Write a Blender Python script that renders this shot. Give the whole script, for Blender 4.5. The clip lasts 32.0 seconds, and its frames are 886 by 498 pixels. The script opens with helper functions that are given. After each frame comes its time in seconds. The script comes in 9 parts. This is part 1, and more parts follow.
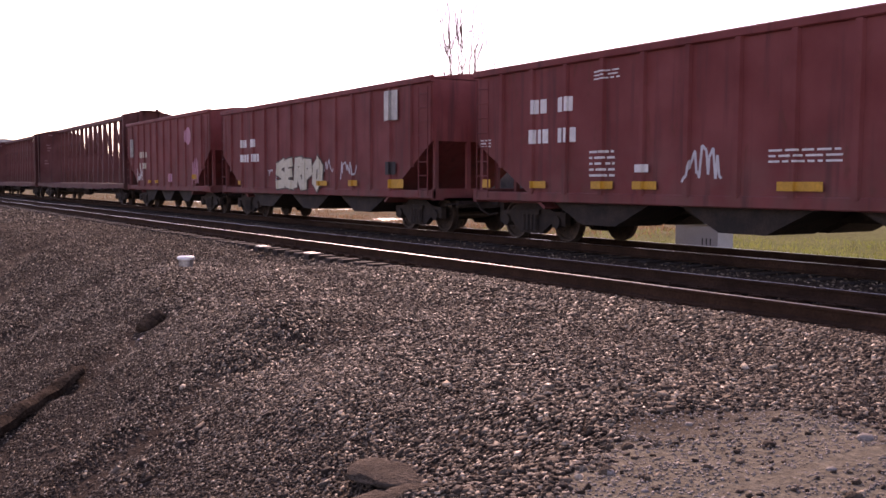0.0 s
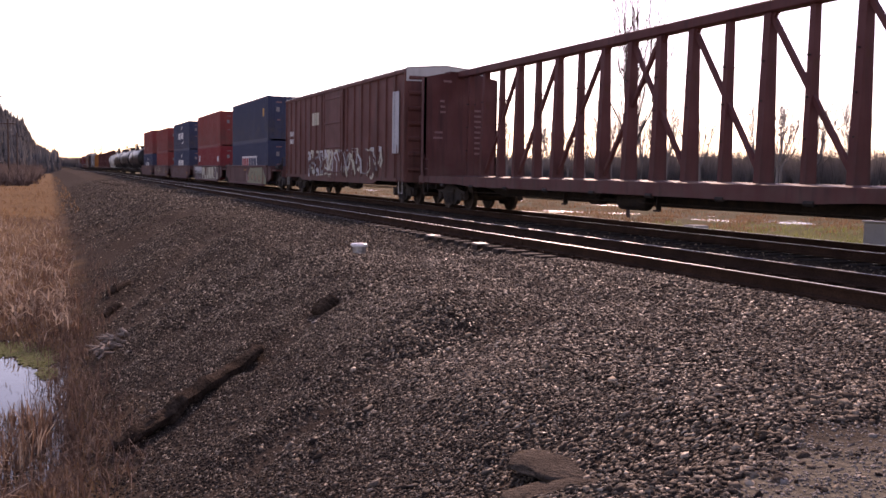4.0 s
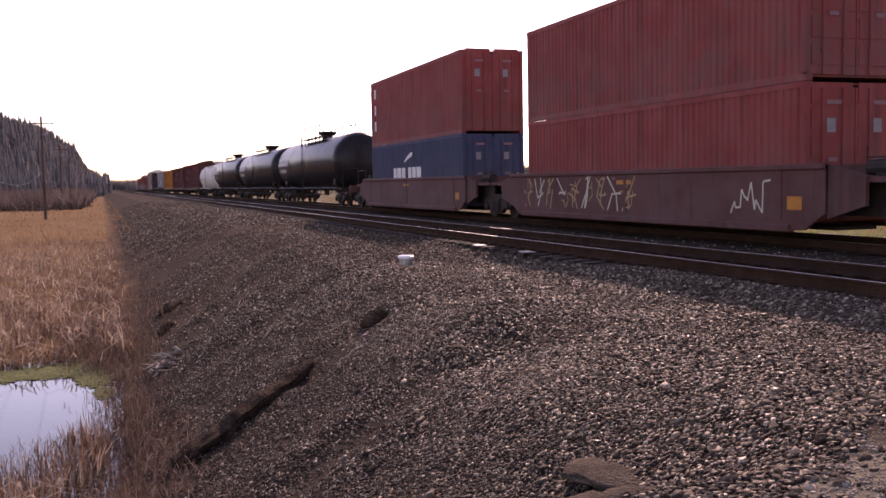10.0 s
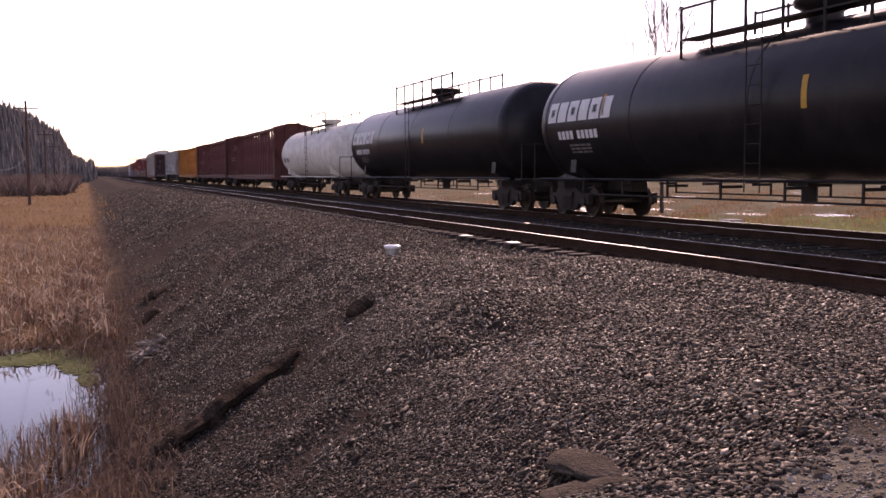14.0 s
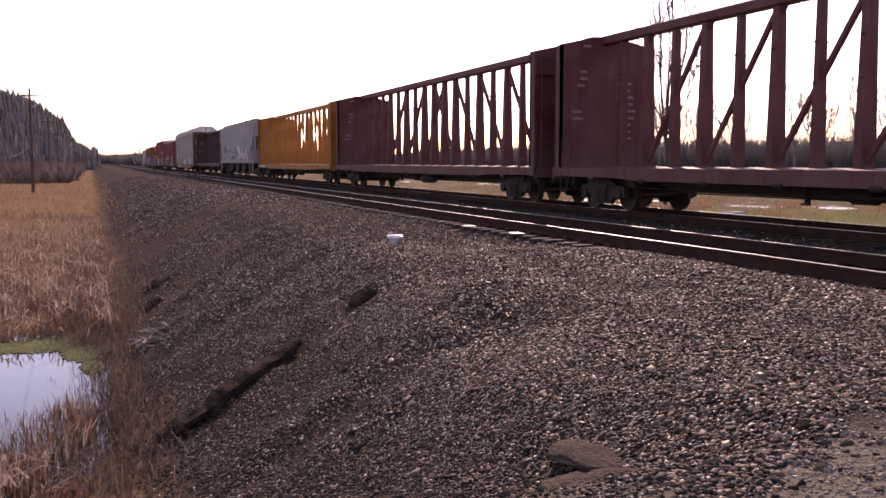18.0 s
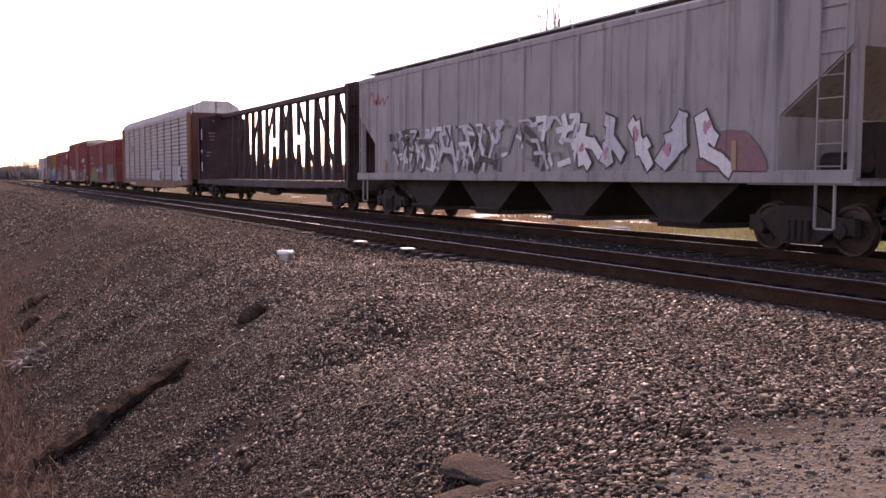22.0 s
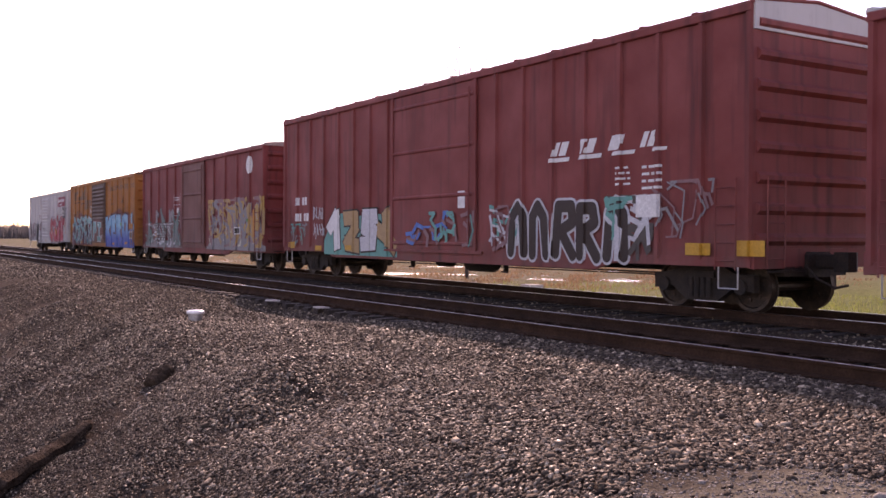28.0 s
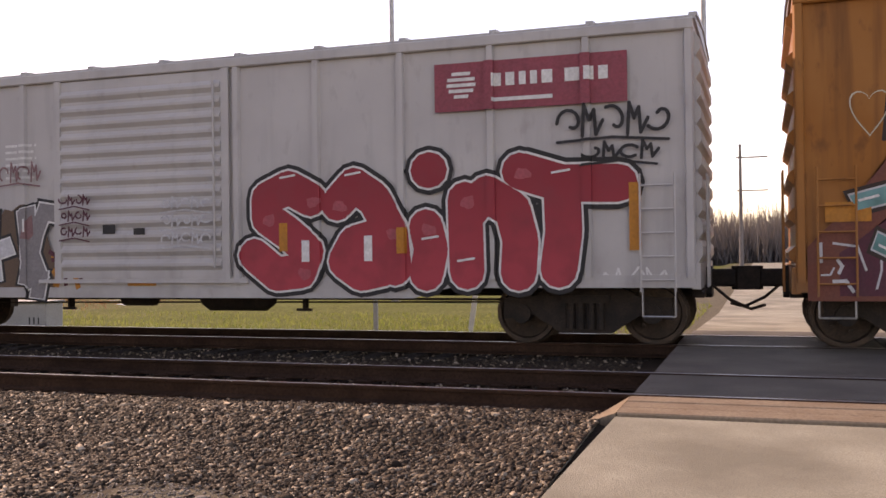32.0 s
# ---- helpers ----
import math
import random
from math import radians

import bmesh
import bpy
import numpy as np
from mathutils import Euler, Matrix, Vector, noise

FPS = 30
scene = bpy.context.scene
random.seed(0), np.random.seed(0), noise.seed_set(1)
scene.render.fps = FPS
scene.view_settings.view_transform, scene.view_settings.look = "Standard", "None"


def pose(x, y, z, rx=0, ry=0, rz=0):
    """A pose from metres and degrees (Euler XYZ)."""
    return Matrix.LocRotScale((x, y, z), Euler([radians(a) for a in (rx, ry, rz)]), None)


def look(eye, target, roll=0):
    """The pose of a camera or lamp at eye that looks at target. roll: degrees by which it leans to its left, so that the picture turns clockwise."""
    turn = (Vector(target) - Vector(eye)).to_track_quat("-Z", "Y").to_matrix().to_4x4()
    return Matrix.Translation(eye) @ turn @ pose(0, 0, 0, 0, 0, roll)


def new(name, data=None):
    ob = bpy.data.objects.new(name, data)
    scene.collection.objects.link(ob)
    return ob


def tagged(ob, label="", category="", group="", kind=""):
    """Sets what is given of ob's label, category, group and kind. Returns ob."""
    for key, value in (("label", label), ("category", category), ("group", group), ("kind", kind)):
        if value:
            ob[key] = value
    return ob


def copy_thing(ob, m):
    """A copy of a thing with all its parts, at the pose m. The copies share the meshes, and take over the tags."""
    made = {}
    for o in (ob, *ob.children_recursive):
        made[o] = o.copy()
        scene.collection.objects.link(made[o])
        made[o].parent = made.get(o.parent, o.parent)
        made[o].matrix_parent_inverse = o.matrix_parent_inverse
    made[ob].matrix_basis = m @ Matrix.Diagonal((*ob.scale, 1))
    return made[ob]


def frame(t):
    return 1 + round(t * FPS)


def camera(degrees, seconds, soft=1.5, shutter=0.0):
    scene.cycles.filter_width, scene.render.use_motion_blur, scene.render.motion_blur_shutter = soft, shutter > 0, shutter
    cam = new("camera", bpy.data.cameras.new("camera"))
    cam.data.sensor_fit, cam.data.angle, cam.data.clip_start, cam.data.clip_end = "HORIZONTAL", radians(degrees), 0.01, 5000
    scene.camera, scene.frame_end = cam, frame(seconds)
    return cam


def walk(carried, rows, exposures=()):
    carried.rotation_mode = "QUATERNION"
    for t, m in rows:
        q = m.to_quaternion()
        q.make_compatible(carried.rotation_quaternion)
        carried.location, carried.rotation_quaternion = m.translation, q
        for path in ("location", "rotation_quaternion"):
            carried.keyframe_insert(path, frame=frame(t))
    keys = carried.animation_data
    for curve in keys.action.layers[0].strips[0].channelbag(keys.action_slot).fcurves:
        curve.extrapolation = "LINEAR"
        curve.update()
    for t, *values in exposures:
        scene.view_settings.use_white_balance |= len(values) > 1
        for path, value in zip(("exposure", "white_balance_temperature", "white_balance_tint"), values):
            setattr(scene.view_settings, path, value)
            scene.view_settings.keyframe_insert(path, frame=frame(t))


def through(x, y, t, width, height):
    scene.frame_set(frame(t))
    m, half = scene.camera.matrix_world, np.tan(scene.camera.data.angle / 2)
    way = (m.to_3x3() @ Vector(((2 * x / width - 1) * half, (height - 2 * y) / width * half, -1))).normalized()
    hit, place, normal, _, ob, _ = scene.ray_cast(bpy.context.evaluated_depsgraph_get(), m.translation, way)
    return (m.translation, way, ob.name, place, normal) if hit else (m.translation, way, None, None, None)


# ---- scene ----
# The camera stands on the road's edge beside the crossing and turns about; x runs along the track, z = 0 is the top of the rails.
EYE = Vector((0.0, 0.0, 1.239))
cam = camera(50.03, 32.0, soft=1.6)
# seconds, turn from the square view towards the far end of the line, tilt, lean (degrees)
PATH = [
    (0, 57.40, -4.04, 0.20), (0.5, 59.89, -3.97, 0.77), (1, 60.93, -3.25, 0.90), (1.5, 62.34, -3.33, 0.64),
    (2, 67.89, -3.76, 0.19), (2.5, 73.02, -3.96, 0.28), (3, 74.73, -3.83, 0.47), (3.5, 70.74, -4.03, 0.51),
    (4, 67.54, -4.65, 0.95), (4.5, 64.43, -4.49, 1.35), (6.5, 64.78, -2.90, -0.10), (7, 66.34, -3.07, -0.12),
    (7.5, 66.76, -3.16, 0.14), (8, 68.58, -3.34, -0.26), (8.5, 70.09, -3.52, -0.32), (9, 70.73, -3.53, -0.55),
    (9.5, 70.59, -3.76, -0.55), (10, 70.35, -4.03, -1.08), (10.5, 70.44, -4.25, -0.67), (11, 70.34, -4.37, -0.78),
    (11.5, 69.99, -4.43, -0.85), (12, 69.78, -4.47, -0.94), (12.5, 69.66, -4.36, -1.07), (13, 69.48, -4.34, -1.15),
    (13.5, 69.50, -4.46, -1.17), (14, 69.53, -4.64, -0.42), (14.5, 69.27, -4.74, -0.33), (16.5, 69.39, -5.08, -0.65),
    (17, 69.76, -5.31, 0.26), (17.5, 69.89, -5.17, -0.03), (18, 69.71, -5.23, -0.04), (18.5, 69.85, -5.23, 0.33),
    (19, 70.22, -5.11, 0.80), (19.5, 70.18, -4.89, 0.18), (20, 70.01, -4.55, 0.49), (20.5, 69.90, -4.37, 0.60),
    (21, 69.86, -4.35, 0.81), (21.5, 68.62, -4.33, 0.94), (22, 63.16, -4.29, 0.29), (22.5, 59.75, -3.86, -0.36),
    (23, 64.64, -3.12, -0.55), (23.5, 67.65, -2.38, -0.19), (24, 68.55, -2.02, 0.39), (24.5, 68.15, -1.87, 0.86),
    (25, 67.10, -1.77, 0.86), (25.5, 64.94, -1.80, 1.02), (27.5, 54.17, -0.50, 0.51), (28, 57.99, -0.75, 0.28),
    (28.5, 60.17, -1.06, 0.63), (29, 54.95, -1.36, 0.55), (29.5, 53.03, -1.30, 0.43), (30, 55.50, -0.94, 0.89),
    (30.5, 52.95, -0.37, 0.87), (31, 46.67, -0.01, 0.21), (31.5, 35.75, 0.21, 0.41), (32, 18.52, 0.28, -0.76),
]


def aim(turn, tilt, lean):
    a, b = radians(turn), radians(tilt)
    way = Vector((-math.sin(a) * math.cos(b), math.cos(a) * math.cos(b), math.sin(b)))
    return look(EYE, EYE + way, lean)


# the clip's camera leans to magenta in the low sun; it opens and closes as cars and bright sky fill the view
walk(cam, [(t, aim(a, b, c)) for t, a, b, c in PATH], [(t, e, k, g) for t, e, k, g in (
    (0.0, 1.19, 8300, 52), (1.0, 1.29, 8300, 52), (2.0, 1.14, 8200, 50), (2.7, 0.89, 8200, 50), (4.0, 0.84, 8200, 48), (6.5, 1.24, 8300, 52), (8.0, 1.24, 8300, 52),
    (13.0, 0.84, 8200, 50), (17.0, 1.09, 8300, 50), (21.2, 0.64, 8200, 48), (22.0, 1.24, 8400, 54), (22.6, 1.14, 8300, 52), (23.4, 0.74, 8000, 46), (24.0, 0.39, 7800, 42),
    (25.5, 0.69, 8000, 46), (27.5, 1.29, 8300, 50), (28.0, 1.39, 8300, 50), (29.0, 1.19, 8300, 50), (30.0, 1.24, 8300, 48), (31.0, 1.00, 8600, 43), (32.0, 1.24, 9700, 36))])

# ---- daylight: a low winter sun behind the train ----
SUN_TURN, SUN_HEIGHT = 60.0, 29.5
world = bpy.data.worlds.new("sky")
scene.world = world
world.use_nodes = True
wn = world.node_tree.nodes
sky = wn.new("ShaderNodeTexSky")
sky.sky_type = "NISHITA"
sky.sun_disc = False
sky.sun_elevation = radians(SUN_HEIGHT)
sky.sun_rotation = radians(-SUN_TURN)
sky.air_density, sky.dust_density, sky.ozone_density = 0.8, 0.3, 1.0
world.node_tree.links.new(sky.outputs[0], wn["Background"].inputs[0])
wn["Background"].inputs[1].default_value = 0.15
sun = new("sun", bpy.data.lights.new("sun", "SUN"))
sun.data.energy, sun.data.angle, sun.data.color = 2.1, radians(0.5), (1.0, 0.93, 0.82)
sa, sb = radians(SUN_TURN), radians(SUN_HEIGHT)
SUN_WAY = Vector((-math.sin(sa) * math.cos(sb), math.cos(sa) * math.cos(sb), math.sin(sb)))
sun.matrix_world = look(SUN_WAY * 100, (0, 0, 0))

# ---- the plan ----
GAUGE = 1.505           # between the centres of the rail heads
NEAR_Y, FAR_Y = 9.093, 13.572   # the centre lines of the two tracks
SPEED = 16.3            # of the train, metres a second, towards +x

# ---- materials ----
def node_mat(name):
    m = bpy.data.materials.new(name)
    m.use_nodes = True
    return m, m.node_tree.nodes, m.node_tree.links, m.node_tree.nodes["Principled BSDF"]


def mixed(n, l, fac, a, b, mode="MIX"):
    """A colour mix; fac, a and b are sockets or values."""
    k = n.new("ShaderNodeMix")
    k.data_type, k.blend_type = "RGBA", mode
    for sock, v in ((k.inputs[0], fac), (k.inputs[6], a), (k.inputs[7], b)):
        if isinstance(v, bpy.types.NodeSocket):
            l.new(v, sock)
        elif isinstance(v, (int, float)):
            sock.default_value = v
        else:
            sock.default_value = (*v, 1)
    return k.outputs[2]


def noise_of(n, l, coord, scale, detail=4, stretch=(1, 1, 1), lo=0.35, hi=0.65):
    mp = n.new("ShaderNodeMapping")
    mp.inputs["Scale"].default_value = stretch
    l.new(coord, mp.inputs[0])
    t = n.new("ShaderNodeTexNoise")
    t.inputs["Scale"].default_value, t.inputs["Detail"].default_value = scale, detail
    l.new(mp.outputs[0], t.inputs["Vector"])
    r = n.new("ShaderNodeMapRange")
    r.inputs[1].default_value, r.inputs[2].default_value = lo, hi
    l.new(t.outputs[0], r.inputs[0])
    return r.outputs[0]


def bumped(n, l, bsdf, height, strength, distance):
    b = n.new("ShaderNodeBump")
    b.inputs["Strength"].default_value, b.inputs["Distance"].default_value = strength, distance
    l.new(height, b.inputs["Height"])
    l.new(b.outputs[0], bsdf.inputs["Normal"])


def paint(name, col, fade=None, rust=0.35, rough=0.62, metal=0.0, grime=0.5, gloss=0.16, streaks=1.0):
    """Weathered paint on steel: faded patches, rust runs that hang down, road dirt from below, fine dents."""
    m, n, l, b = node_mat(name)
    co = n.new("ShaderNodeTexCoord").outputs["Object"]
    fade = fade or tuple(min(1, c * 1.25 + 0.015) for c in col)
    c = mixed(n, l, noise_of(n, l, co, 0.9, 5), col, fade)
    streak = noise_of(n, l, co, 1.6, 6, (3.0, 3.0, 0.22), 0.52, 0.74)
    ks = n.new("ShaderNodeMath")
    ks.operation = "MULTIPLY"
    ks.inputs[1].default_value = streaks
    l.new(streak, ks.inputs[0])
    c = mixed(n, l, ks.outputs[0], c, tuple(v * 0.55 + 0.012 for v in col))
    spots = noise_of(n, l, co, 5.0, 8, (1, 1, 0.5), 0.60, 0.72)
    k = n.new("ShaderNodeMath")
    k.operation = "MULTIPLY"
    k.inputs[1].default_value = rust
    l.new(spots, k.inputs[0])
    c = mixed(n, l, k.outputs[0], c, (0.09, 0.035, 0.018))
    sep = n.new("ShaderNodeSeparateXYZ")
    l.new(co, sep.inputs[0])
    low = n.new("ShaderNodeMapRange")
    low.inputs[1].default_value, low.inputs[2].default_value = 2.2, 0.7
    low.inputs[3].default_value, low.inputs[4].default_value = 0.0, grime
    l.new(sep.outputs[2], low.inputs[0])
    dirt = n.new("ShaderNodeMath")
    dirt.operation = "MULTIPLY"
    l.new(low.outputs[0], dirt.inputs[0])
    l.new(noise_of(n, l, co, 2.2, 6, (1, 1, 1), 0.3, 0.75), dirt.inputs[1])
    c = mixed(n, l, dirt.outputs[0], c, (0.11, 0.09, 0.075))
    l.new(c, b.inputs["Base Color"])
    b.inputs["Roughness"].default_value, b.inputs["Metallic"].default_value = rough, metal
    b.inputs["Specular IOR Level"].default_value = gloss
    bumped(n, l, b, noise_of(n, l, co, 1.1, 3, (1, 1, 1), 0, 1), 0.35, 0.03)
    return m


def rough_mat(name, col, col2, scale=3.0, rough=0.8, metal=0.0, bump=0.3, dist=0.02, spec=0.3, fine=30.0, coord="Object"):
    """A plain two-toned surface with grain at two scales."""
    m, n, l, b = node_mat(name)
    co = n.new("ShaderNodeTexCoord").outputs[coord]
    c = mixed(n, l, noise_of(n, l, co, scale, 6), col, col2)
    c = mixed(n, l, noise_of(n, l, co, fine, 3, (1, 1, 1), 0.3, 0.9), c, tuple(v * 0.6 for v in col))
    l.new(c, b.inputs["Base Color"])
    b.inputs["Roughness"].default_value, b.inputs["Metallic"].default_value = rough, metal
    b.inputs["Specular IOR Level"].default_value = spec
    bumped(n, l, b, noise_of(n, l, co, fine, 4, (1, 1, 1), 0, 1), bump, dist)
    return m


def island_mat(name, cols, rough=0.7, spec=0.4, source="island", bump=0.0, sparkle=False):
    """Loose pieces, each of its own tone out of a ramp of colours."""
    m, n, l, b = node_mat(name)
    if source == "island":
        rnd = n.new("ShaderNodeNewGeometry").outputs["Random Per Island"]
    else:
        rnd = n.new("ShaderNodeObjectInfo").outputs["Random"]
    r = n.new("ShaderNodeValToRGB")
    while len(r.color_ramp.elements) < len(cols):
        r.color_ramp.elements.new(0.5)
    for i, (e, c) in enumerate(zip(r.color_ramp.elements, cols)):
        e.position, e.color = i / (len(cols) - 1), (*c, 1)
    l.new(rnd, r.inputs[0])
    co = n.new("ShaderNodeTexCoord").outputs["Object"]
    c = mixed(n, l, noise_of(n, l, co, 60.0, 3, (1, 1, 1), 0.35, 1.1), r.outputs[0], (0.05, 0.042, 0.036))
    l.new(c, b.inputs["Base Color"])
    b.inputs["Roughness"].default_value = rough
    b.inputs["Specular IOR Level"].default_value = spec
    if sparkle:
        # some stones have smoother broken faces than others
        k = n.new("ShaderNodeMath")
        k.operation = "MULTIPLY"
        k.inputs[1].default_value = 17.3
        l.new(rnd, k.inputs[0])
        fr = n.new("ShaderNodeMath")
        fr.operation = "FRACT"
        l.new(k.outputs[0], fr.inputs[0])
        mr = n.new("ShaderNodeMapRange")
        for i, v in enumerate((0.60, 0.98, 0.80, 0.42)):
            mr.inputs[i + 1].default_value = v
        l.new(fr.outputs[0], mr.inputs[0])
        l.new(mr.outputs[0], b.inputs["Roughness"])
    if bump:
        bumped(n, l, b, noise_of(n, l, co, 90.0, 3, (1, 1, 1), 0, 1), bump, 0.01)
    return m


def leaf_mat(name, cols, through=0.5):
    """Thin dry blades that let the low sun through."""
    m = island_mat(name, cols, 0.75, 0.2)
    n, l = m.node_tree.nodes, m.node_tree.links
    b = n["Principled BSDF"]
    tone = b.inputs["Base Color"].links[0].from_socket
    tr = n.new("ShaderNodeBsdfTranslucent")
    l.new(tone, tr.inputs["Color"])
    mx = n.new("ShaderNodeMixShader")
    mx.inputs[0].default_value = through
    l.new(b.outputs[0], mx.inputs[1])
    l.new(tr.outputs[0], mx.inputs[2])
    l.new(mx.outputs[0], n["Material Output"].inputs["Surface"])
    return m


def plain_mat(name, col, rough=0.6, metal=0.0, spec=0.4, grain=8.0):
    return rough_mat(name, col, tuple(v * 0.8 + 0.01 for v in col), grain, rough, metal, 0.1, 0.005, spec)


def faded(name, low, high, z0, z1):
    """Sprayed paint that passes from one colour to another up the wall."""
    m, n, l, b = node_mat(name)
    co = n.new("ShaderNodeTexCoord").outputs["Object"]
    sep = n.new("ShaderNodeSeparateXYZ")
    l.new(co, sep.inputs[0])
    r = n.new("ShaderNodeMapRange")
    r.inputs[1].default_value, r.inputs[2].default_value = z0, z1
    l.new(sep.outputs[2], r.inputs[0])
    c = mixed(n, l, r.outputs[0], low, high)
    c = mixed(n, l, noise_of(n, l, co, 3.0, 5, (1, 1, 1), 0.45, 0.8), c, tuple(v * 0.6 for v in low))
    l.new(c, b.inputs["Base Color"])
    b.inputs["Roughness"].default_value = 0.6
    return m


